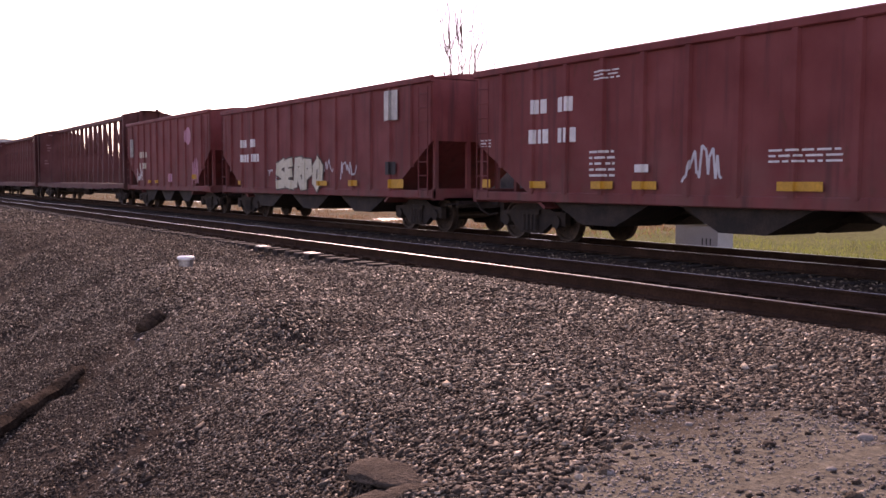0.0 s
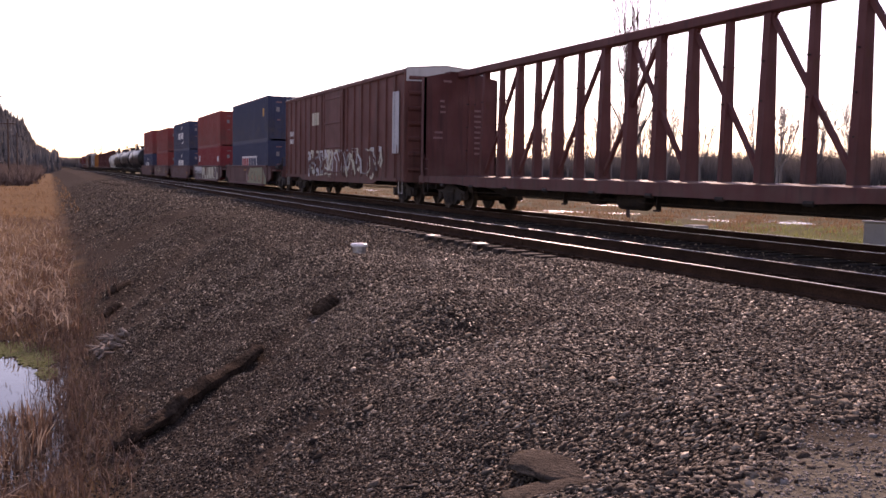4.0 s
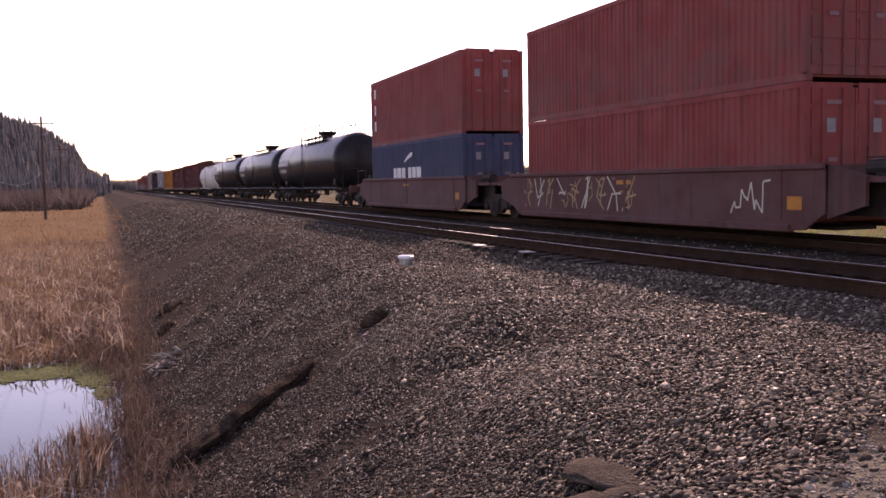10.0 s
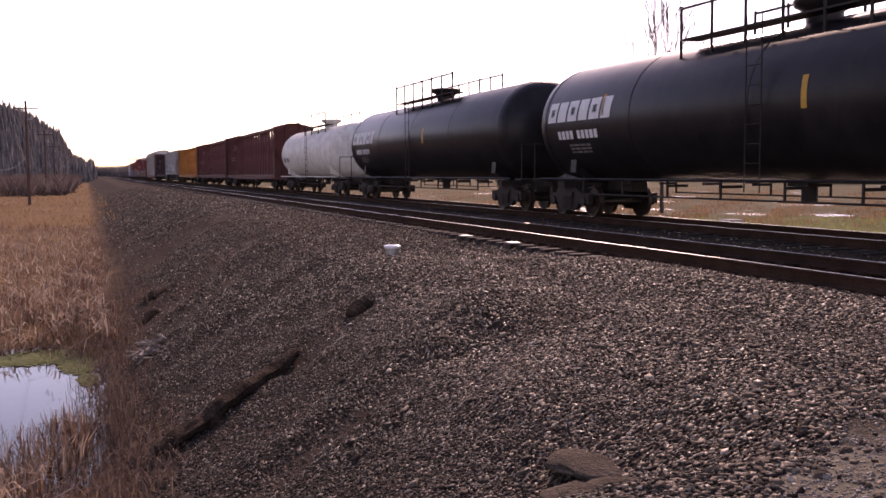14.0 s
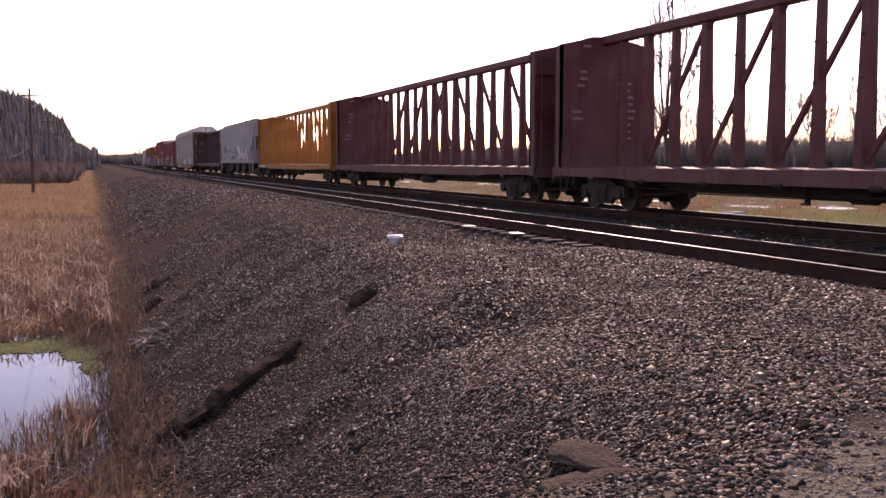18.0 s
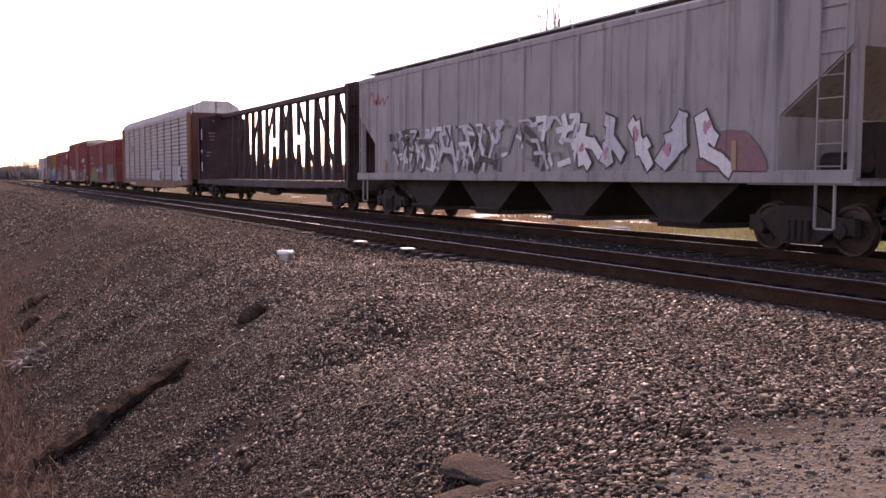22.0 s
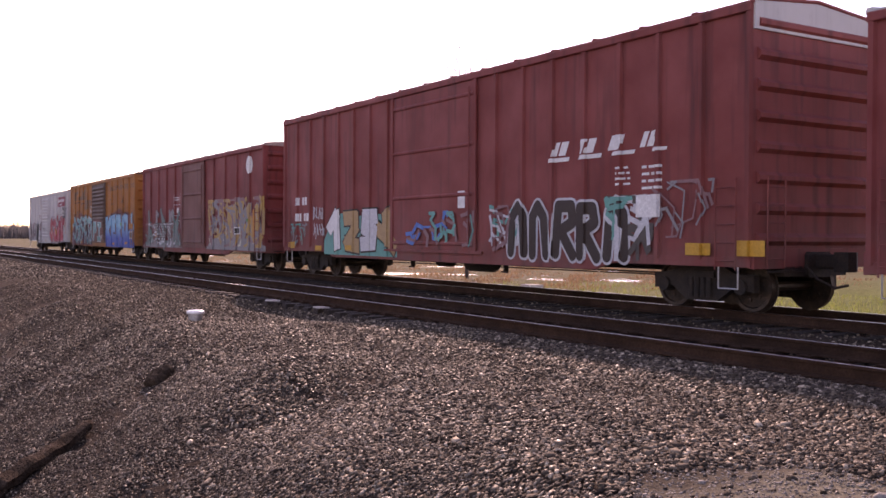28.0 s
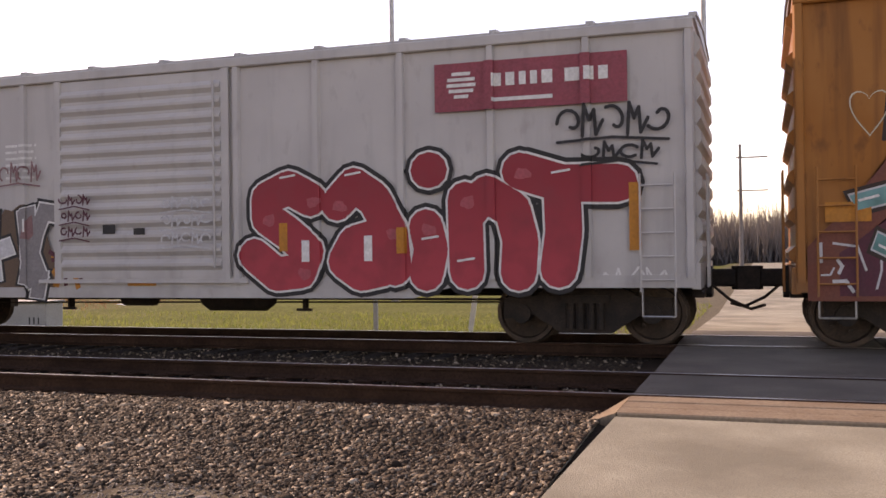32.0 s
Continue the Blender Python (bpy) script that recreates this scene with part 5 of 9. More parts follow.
# -- centre-beam flat cars --
def centre_beam(label, right, left, top, mat, deck=1.09, windows=False, shift=0.0):
    c = car("centre_beam_car", label, "flat car", right, left, "centre-beam flat cars")
    L, hw = (right - left) / 2, 1.40
    part("deck", S().prism([(-hw, deck - 0.07), (-hw, deck - 0.02), (0, deck + 0.03), (hw, deck - 0.02), (hw, deck - 0.07)], "x", -L + 0.1, L - 0.1), mat, c)
    for y in (-1, 1):
        part("side_sill", S().prism([(-L, deck), (L, deck), (L, deck - 0.22), (L - 3.4, deck - 0.25), (L - 4.4, deck - 0.30), (-L + 4.4, deck - 0.30), (-L + 3.4, deck - 0.25), (-L, deck - 0.22)], "y", y * hw - 0.05, y * hw + 0.05), mat, c)
        for i in range(9):
            x = -L + 2.2 + (2 * L - 4.4) * i / 8
            part("winch", S().tube((x - 0.12, y * (hw + 0.03), deck - 0.30), (x + 0.12, y * (hw + 0.03), deck - 0.30), 0.06, n=8), "running_gear", c)
    part("top_chord", S().chamfered(-L + 0.36, L - 0.36, -0.15, 0.15, top - 0.24, top, 0.03), mat, c)
    # posts from the middle outwards, every second one heavy; the struts span two bays and cross in the middle
    bay, k = 1.24, 9
    taper = [(0, 1, 2, 3), (4, 5, 6, 7), (0, 1, 5, 4), (1, 2, 6, 5), (2, 3, 7, 6), (3, 0, 4, 7)]
    heavy = S().add([(x * 0.10, y * d, z) for z, d in ((deck, 0.19), (top - 0.2, 0.09)) for x, y in ((-1, -1), (1, -1), (1, 1), (-1, 1))], taper).prism([(-0.10, top - 0.2), (0.10, top - 0.2), (0.10, top - 0.42), (0.22, top - 0.24), (0.22, top - 0.2)], "y", -0.05, 0.05).mesh("post", mat)
    slim = S().add([(x * 0.075, y * d, z) for z, d in ((deck, 0.14), (top - 0.2, 0.07)) for x, y in ((-1, -1), (1, -1), (1, 1), (-1, 1))], taper).mesh("post", mat)
    # a post with a slot through it, between two thin cheeks
    za, zb = deck + 1.62, deck + 2.02
    slotted = S().add([(x * 0.11, y * d, z) for z, d in ((deck, 0.17), (za, 0.06)) for x, y in ((-1, -1), (1, -1), (1, 1), (-1, 1))], taper).add([(x * 0.11, y * 0.06, z) for z in (zb, top - 0.2) for x, y in ((-1, -1), (1, -1), (1, 1), (-1, 1))], taper).box(-0.12, -0.075, -0.015, 0.015, za - 0.1, zb + 0.1).box(0.075, 0.12, -0.015, 0.015, za - 0.1, zb + 0.1).mesh("post", mat)
    for sgn in (-1, 1):
        for i in range(k):
            p = part("post", slotted if windows and i == 1 else heavy if i % 2 == 1 or i == 0 else slim, None, c)
            p.location = (sgn * (bay / 2 + bay * i) + shift, 0, 0)
            for z in (deck + 0.9, deck + 1.7, deck + 2.5):
                part("strap_hook", S().tube((0, -0.17, z), (0, 0.17, z), 0.022, n=5), "running_gear", p)
        for i in range(-1, k - 2, 2):
            a, b = sgn * (bay / 2 + bay * i) + shift, sgn * (bay / 2 + bay * (i + 2)) + shift
            part("strut", S().prism([(a - 0.06, top - 0.22), (a + 0.06, top - 0.22), (b + 0.06, deck + 0.04), (b - 0.06, deck + 0.04)], "y", -0.05 + 0.004 * sgn, 0.05 + 0.004 * sgn), mat, c)
    # the bulkheads stand at the very ends: a sheet with a flanged edge, two uprights outside, a cap that juts out
    for e in (-1, 1):
        a, b = sorted((e * (L - 0.38), e * (L - 0.06)))
        inner, outer = (a, b) if e > 0 else (b, a)
        b_ = part("bulkhead", S().prism([(-hw, deck - 0.2), (hw, deck - 0.2), (hw, top - 0.26), (0.5, top - 0.06), (-0.5, top - 0.06), (-hw, top - 0.26)], "x", min(inner, inner + e * 0.10), max(inner, inner + e * 0.10)), mat, c)
        for y in (-1, 1):
            part("side_flange", S().box(a + 0.002, b, y * (hw - 0.03) - 0.03, y * (hw - 0.03) + 0.035, deck - 0.25, top - 0.28), mat, b_)
        for y in (-0.52, 0.52):
            part("bulkhead_post", S().box(min(inner + e * 0.1, outer), max(inner + e * 0.1, outer), y - 0.08, y + 0.08, deck - 0.2, top - 0.1), mat, b_)
        for z in (deck + 0.75, deck + 1.75, deck + 2.75):
            part("bulkhead_rib", S().box(min(inner + e * 0.1, outer - e * 0.08), max(inner + e * 0.1, outer - e * 0.08), -hw + 0.04, hw - 0.04, z - 0.05, z + 0.05), mat, b_)
        part("cap", S().chamfered(min(inner - e * 0.05, outer + e * 0.10), max(inner - e * 0.05, outer + e * 0.10), -0.48, 0.48, top - 0.07, top - 0.03, 0.01).box(a, b, 0.3, 0.36, top - 0.04, top + 0.06), mat, b_)
        part("ladder", S().ladder(outer + e * 0.06, -0.98, deck - 0.2, top - 0.3, 0.42, 11, along="y"), mat, c)
        part("grab_rail", S().ladder(e * (L - 0.75), -hw - 0.05, deck - 0.25, deck + 0.75, 0.4, 3), mat, c)
        part("end_sill", S().box(e * L - 0.1, e * L, -hw, hw, deck - 0.3, deck), mat, c)
        part("step", S().box(e * (L - 0.6) - 0.2, e * (L - 0.6) + 0.2, -hw - 0.02, -hw + 0.02, 0.45, 0.48).box(e * (L - 0.6) - 0.2, e * (L - 0.6) - 0.17, -hw - 0.02, -hw + 0.02, 0.45, deck).box(e * (L - 0.6) + 0.17, e * (L - 0.6) + 0.2, -hw - 0.02, -hw + 0.02, 0.45, deck), "running_gear", c)
        truck(c, e * (L - 2.1))
    # worn white writing on the inner face of the far bulkhead
    inside = (-L + 0.39, deck)
    wr = random.Random(int(abs(right) * 10))
    for y0, y1, z0, n in ((-0.9, -0.5, 2.6, 3), (-1.1, -0.7, 1.5, 2), (0.35, 0.95, 2.3, 9), (-0.75, -0.4, 3.3, 1)):
        for q in range(n):
            z = deck + z0 - 0.19 * q
            part("writing", S().box(inside[0] - 0.01, inside[0] + 0.004, y0 + wr.uniform(0, 0.1), y1 - wr.uniform(0, 0.2), z, z + 0.07), "mauve_paint", c)
    part("underframe", S().prism([(-L + 0.2, deck - 0.05), (L - 0.2, deck - 0.05), (L - 3.4, 0.72), (L - 4.5, 0.52), (-L + 4.5, 0.52), (-L + 3.4, 0.72)], "y", -0.32, 0.32), "running_gear", c)
    for i in range(7):
        x = -L + 4.5 + (2 * L - 9.0) * i / 6
        part("cross_bearer", S().box(x - 0.06, x + 0.06, -hw + 0.05, hw - 0.05, deck - 0.26, deck - 0.06), "running_gear", c)
    brake_gear(c, L)
    ends(c, L)
    return c, (-hw - 0.05, [], 0.1, 0.0)


# -- tank cars --
def tank_car(label, right, left, mat, top=4.1, bottom=0.95, walkway=0.35, dome_x=0.0, short=False):
    c = car("tank_car", label, "tank car", right, left, "tank cars")
    L = (right - left) / 2
    r = (top - bottom) / 2
    zc = (top + bottom) / 2
    prof = [(-L, 0.0), (-L + 0.03, r * 0.35), (-L + 0.13, r * 0.65), (-L + 0.30, r * 0.86), (-L + 0.55, r * 0.97), (-L + 0.85, r)]
    prof = prof + [(-x, q) for x, q in prof[::-1]]
    barrel = part("barrel", S().lathe(prof, 40).mesh("barrel", mat, True), None, c)
    barrel.location = (0, 0, zc)
    for i in range(5):
        x = -L + 0.9 + (2 * L - 1.8) * i / 4
        b = part("weld_band", S().lathe([(x - 0.03, r), (x - 0.03, r + 0.008), (x + 0.03, r + 0.008), (x + 0.03, r)], 40).mesh("weld_band", mat, True), None, barrel)
    # the dome with its housing, walkway and railing
    part("dome", S().lathe([(0, 0.34), (0.22, 0.36), (0.34, 0.56), (0.42, 0.60), (0.47, 0.60), (0.50, 0.5), (0.52, 0.0)], 16, "z").mesh("dome", mat, True), None, c).location = (dome_x, 0, top - 0.04)
    w = L * walkway
    walkp = part("walkway", S().box(-w + dome_x, w + dome_x, -1.0, -0.55, top + 0.02, top + 0.06).box(-w + dome_x, w + dome_x, 0.55, 1.0, top + 0.02, top + 0.06), "running_gear", c)
    m = 6 if not short else 3
    for y in (-1.0, 1.0):
        for i in range(m + 1):
            x = dome_x - w + 2 * w * i / m
            part("railing_post", S().tube((x, y, top - 0.75), (x, y, top + 0.78), 0.034, n=5), "running_gear", walkp)
        part("handrail", S().tube((dome_x - w, y, top + 0.72), (dome_x + w, y, top + 0.72), 0.03, n=5), "running_gear", walkp)
    part("side_ladder", S().ladder(dome_x, -r - 0.08, 0.8, top + 0.05, 0.45, 9), "running_gear", c)
    for y in (-1, 1):
        part("side_rail", S().tube((-L + 0.2, y * 1.42, 1.02), (L - 0.2, y * 1.42, 1.02), 0.03, n=6), mat, c)
        for i in range(8):
            x = -L + 2.8 + (2 * L - 5.6) * i / 7
            part("rail_bracket", S().box(x - 0.03, x + 0.03, min(y * 0.9, y * 1.42), max(y * 0.9, y * 1.42), 0.86, 0.92).box(x - 0.02, x + 0.02, y * 1.42 - 0.02, y * 1.42 + 0.02, 0.62, 1.02), "running_gear", c)
        part("lower_rail", S().tube((-L + 2.8, y * 1.42, 0.64), (L - 2.8, y * 1.42, 0.64), 0.022, n=6), "running_gear", c)
    for e in (-1, 1):
        part("stub_sill", S().chamfered(min(e * L, e * (L - 3.2)) - (0.25 if e < 0 else 0), max(e * L, e * (L - 3.2)) + (0.25 if e > 0 else 0), -0.25, 0.25, 0.68, 1.05, 0.04), "running_gear", c)
        part("saddle", S().prism([(-1.2, 1.9), (-0.9, 1.45), (-0.5, 1.15), (0.5, 1.15), (0.9, 1.45), (1.2, 1.9), (1.25, 1.2), (0.5, 0.8), (-0.5, 0.8), (-1.25, 1.2)], "x", e * (L - 1.9) - 0.15, e * (L - 1.9) + 0.15), mat, c)
        part("end_platform", S().box(e * (L + 0.2) - 0.22, e * (L + 0.2) + 0.22, -1.35, 1.35, 0.98, 1.03), "running_gear", c)
        rail = S().tube((e * (L + 0.35), -1.3, 1.03), (e * (L + 0.35), -1.3, 2.05), 0.02, n=5).tube((e * (L + 0.35), 1.3, 1.03), (e * (L + 0.35), 1.3, 2.05), 0.02, n=5).tube((e * (L + 0.35), -1.3, 2.05), (e * (L + 0.35), 1.3, 2.05), 0.02, n=5)
        part("end_railing", rail, "running_gear", c)
        part("bolster", S().box(e * (L - 1.3) - 0.2, e * (L - 1.3) + 0.2, -1.3, 1.3, 0.78, 0.95), "running_gear", c)
        truck(c, e * (L - 1.3))
    part("bottom_outlet", S().tube((0, 0, 0.55), (0, 0, 1.0), 0.16, n=10).box(-0.3, 0.3, -0.3, 0.3, 0.9, 1.0), "running_gear", c)
    ends(c, L + 0.3)
    # marks lie on the round barrel
    return c, (r, zc)


def tank_mark(c, geo, polys, mat, name="marking"):
    """Flat marks bent round the barrel; z is measured above the barrel's middle."""
    if len(polys) > 1 and name == "marking":
        return [tank_mark(c, geo, [p], mat, name) for p in polys]
    r, zc = geo
    bm = bmesh.new()
    for p in polys:
        bm.faces.new([bm.verts.new((x, 0, z)) for x, z in p])
    for k in range(-20, 30):
        z = k * 0.06
        bmesh.ops.bisect_plane(bm, geom=bm.verts[:] + bm.edges[:] + bm.faces[:], plane_co=(0, 0, z), plane_no=(0, 0, 1))
    for v in bm.verts:
        a = v.co.z / r
        v.co.y, v.co.z = -(r + 0.004) * math.cos(a), zc + (r + 0.004) * math.sin(a)
    me = bpy.data.meshes.new(name)
    bm.to_mesh(me)
    bm.free()
    me.materials.append(M[mat])
    ob = new(name, me)
    ob.parent = c
    return ob


# -- containers in well cars --
def container(label, cx, z0, mat, height=2.72, length=12.19):
    c = car("shipping_container", label, "container", cx + length / 2, cx - length / 2, "stacked containers")
    c.location.z = z0
    L, hw = length / 2, 1.219
    # corrugated side: trapezoid folds
    for y in (-1, 1):
        prof, x, k = [], -L + 0.12, 0
        outx = []
        while x < L - 0.13:
            outx += [(x, 0.0), (x + 0.07, 0.0), (x + 0.105, 0.036), (x + 0.175, 0.036)]
            x += 0.21
        outx = [(p, d) for p, d in outx if p < L - 0.12] + [(L - 0.12, 0.0)]
        s = S()
        verts = [(p, y * (hw - 0.008 - d), 0.14) for p, d in outx] + [(p, y * (hw - 0.008 - d), height - 0.10) for p, d in outx]
        n = len(outx)
        s.add(verts, [(i, i + 1, n + i + 1, n + i) for i in range(n - 1)])
        part("side_wall", s, mat, c)
        part("bottom_rail", S().box(-L, L, y * hw - 0.05 if y > 0 else -hw, hw if y > 0 else -hw + 0.05, 0.0, 0.15), mat, c)
        part("top_rail", S().box(-L, L, hw - 0.05 if y > 0 else -hw, hw if y > 0 else -hw + 0.05, height - 0.11, height), mat, c)
    part("roof", S().box(-L + 0.1, L - 0.1, -hw + 0.04, hw - 0.04, height - 0.05, height - 0.02), mat, c)
    part("floor", S().box(-L + 0.1, L - 0.1, -hw + 0.04, hw - 0.04, 0.08, 0.14), mat, c)
    for e in (-1, 1):
        for y in (-1, 1):
            part("corner_post", S().box(e * L - (0.12 if e > 0 else 0), e * L + (0 if e > 0 else 0.12), y * hw - (0.12 if y > 0 else 0), y * hw + (0 if y > 0 else 0.12), 0.02, height - 0.02), mat, c)
            for z in (0.0, height - 0.118):
                part("corner_casting", S().box(e * L - (0.172 if e > 0 else 0.008), e * L + (0.008 if e > 0 else 0.172), y * hw - (0.16 if y > 0 else 0.006), y * hw + (0.006 if y > 0 else 0.16), z, z + 0.118), mat, c)
    # doors at the leading end, seen from the crossing
    for y0, y1 in ((-hw + 0.12, -0.01), (0.01, hw - 0.12)):
        d = part("door", S().box(L - 0.09, L - 0.05, y0, y1, 0.12, height - 0.1), mat, c)
        for k in range(5):
            z = 0.3 + (height - 0.7) * k / 4
            part("door_panel", S().box(L - 0.055, L - 0.035, y0 + 0.06, y1 - 0.06, z, z + (height - 0.7) / 4 - 0.12), mat, d)
        for k in (0.28, 0.72):
            y = y0 + (y1 - y0) * k
            part("lock_rod", S().tube((L - 0.02, y, 0.12), (L - 0.02, y, height - 0.12), 0.018, n=6).box(L - 0.04, L, y - 0.04, y + 0.04, 0.55, 0.62), mat, d)
        part("door_marking", S().box(L - 0.034, L - 0.031, y0 + 0.42, y0 + 0.62, height - 0.95, height - 0.68), "dull_grey_paint", d)
        part("door_marking", S().box(L - 0.034, L - 0.031, y0 + 0.42, y1 - 0.30, height - 0.42, height - 0.34), "mauve_paint", d)
        part("door_marking", S().box(L - 0.034, L - 0.031, y0 + 0.46, y1 - 0.42, height - 1.5, height - 1.42), "mauve_paint", d)
    part("end_wall", S().box(-L + 0.03, -L + 0.07, -hw + 0.1, hw - 0.1, 0.1, height - 0.1), mat, c)
    return c, (-hw + 0.008, [], 0.1, 0.0)


def well_car(label, cx, pitch, first=False, last=False, mat="well_red"):
    """One unit of an articulated well car; it rests on shared trucks."""
    a, b = cx - pitch / 2, cx + pitch / 2
    c = car("well_car", label, "well car", b, a, "articulated well cars")
    H, w = pitch / 2, 1.42
    top, bot, ln = 1.42, 0.20, 6.9
    for y in (-1, 1):
        s = S().prism([(-ln, top), (ln, top), (ln, 0.55), (ln - 0.55, bot + 0.03), (ln - 1.0, bot), (-ln + 1.0, bot), (-ln + 0.55, bot + 0.03), (-ln, 0.55)], "y", y * w - 0.03, y * w + 0.03)
        part("side_wall", s, mat, c)
        part("top_chord", S().chamfered(-ln, ln, y * w - 0.08, y * w + 0.06, top - 0.08, top + 0.03, 0.02), mat, c)
        part("bottom_chord", S().chamfered(-ln + 0.9, ln - 0.9, y * w - 0.1, y * w + 0.05, bot - 0.02, bot + 0.12, 0.02), mat, c)
        for i in range(9):
            x = -ln + 1.2 + (2 * ln - 2.4) * i / 8
            if i % 4 == 0:
                part("side_stiffener", S().box(x - 0.05, x + 0.05, min(y * w, y * (w + 0.05)), max(y * w, y * (w + 0.05)), 0.4, top - 0.05), mat, c)
    for e in (-1, 1):
        part("end_deck", S().box(min(e * ln, e * (H - 0.25)), max(e * ln, e * (H - 0.25)), -0.62, 0.62, 0.86, 1.12).box(min(e * (ln - 0.12), e * ln), max(e * (ln - 0.12), e * ln), -w, w, 0.5, top), mat, c)
        for y in (-w + 0.06, w - 0.06):
            part("end_gusset", S().prism([(e * ln, top), (e * (ln + 0.9), 1.22), (e * (ln + 0.9), 0.7), (e * ln, 0.45)], "y", y - 0.04, y + 0.04), mat, c)
        part("end_platform", S().box(min(e * (ln + 0.02), e * (H - 0.12)), max(e * (ln + 0.02), e * (H - 0.12)), -1.32, 1.32, 1.10, 1.20), mat, c)
        # dark sheet added on the near side only, fills the open gap
        part("end_fill", S().box(min(e * (ln + 0.02), e * (H - 0.4)), max(e * (ln + 0.02), e * (H - 0.4)), -1.0, -0.94, 0.5, 1.10), "running_gear", c)
        part("brake_gear", S().tube((e * (ln + 0.5), -0.9, 1.36), (e * (ln + 1.3), -0.9, 1.36), 0.14, n=10).box(min(e * (ln + 0.7), e * (ln + 1.0)), max(e * (ln + 0.7), e * (ln + 1.0)), -1.0, -0.7, 1.2, 1.5), "running_gear", c)
        part("grab_rail", S().ladder(e * (ln + 0.45), -0.7, 0.9, 1.75, 0.5, 2), "running_gear", c)
    part("floor", S().box(-ln + 0.8, ln - 0.8, -0.5, 0.5, bot - 0.02, bot + 0.04), "running_gear", c)
    truck(c, -H if not last else -H - 0.15)
    if first:
        truck(c, H)
        part("end_frame", S().box(H - 0.3, H + 1.5, -0.5, 0.5, 0.86, 1.1).box(H + 1.3, H + 1.5, -1.3, 1.3, 0.8, 1.15), mat, c)
        part("brake_stand", S().box(H + 0.2, H + 0.5, -0.3, 0.1, 1.1, 2.0).tube((H + 0.6, -0.35, 1.75), (H + 0.6, 0.15, 1.75), 0.2, n=12).tube((H - 0.2, -0.9, 1.1), (H - 0.2, -0.9, 1.9), 0.03, n=6).tube((H + 1.2, -0.9, 1.1), (H + 1.2, -0.9, 1.9), 0.03, n=6).tube((H - 0.2, -0.9, 1.9), (H + 1.2, -0.9, 1.9), 0.03, n=6).box(H - 0.6, H + 0.1, 0.1, 0.6, 1.1, 1.5), "running_gear", c)
        ends(c, H + 1.5)
    if last:
        part("end_frame", S().box(-H - 1.5, -H + 0.3, -0.5, 0.5, 0.86, 1.1).box(-H - 1.5, -H - 1.3, -1.3, 1.3, 0.8, 1.15), mat, c)
        part("brake_stand", S().box(-H - 0.6, -H - 0.2, -0.5, 0.3, 1.1, 1.7).tube((-H - 1.1, -0.9, 1.1), (-H - 1.1, -0.9, 1.9), 0.03, n=6).tube((-H + 0.4, -0.9, 1.1), (-H + 0.4, -0.9, 1.9), 0.03, n=6).tube((-H - 1.1, -0.9, 1.9), (-H + 0.4, -0.9, 1.9), 0.03, n=6), "running_gear", c)
        ends(c, H + 1.5)
    return c, (-w - 0.03, [], 0.1, 0.0)


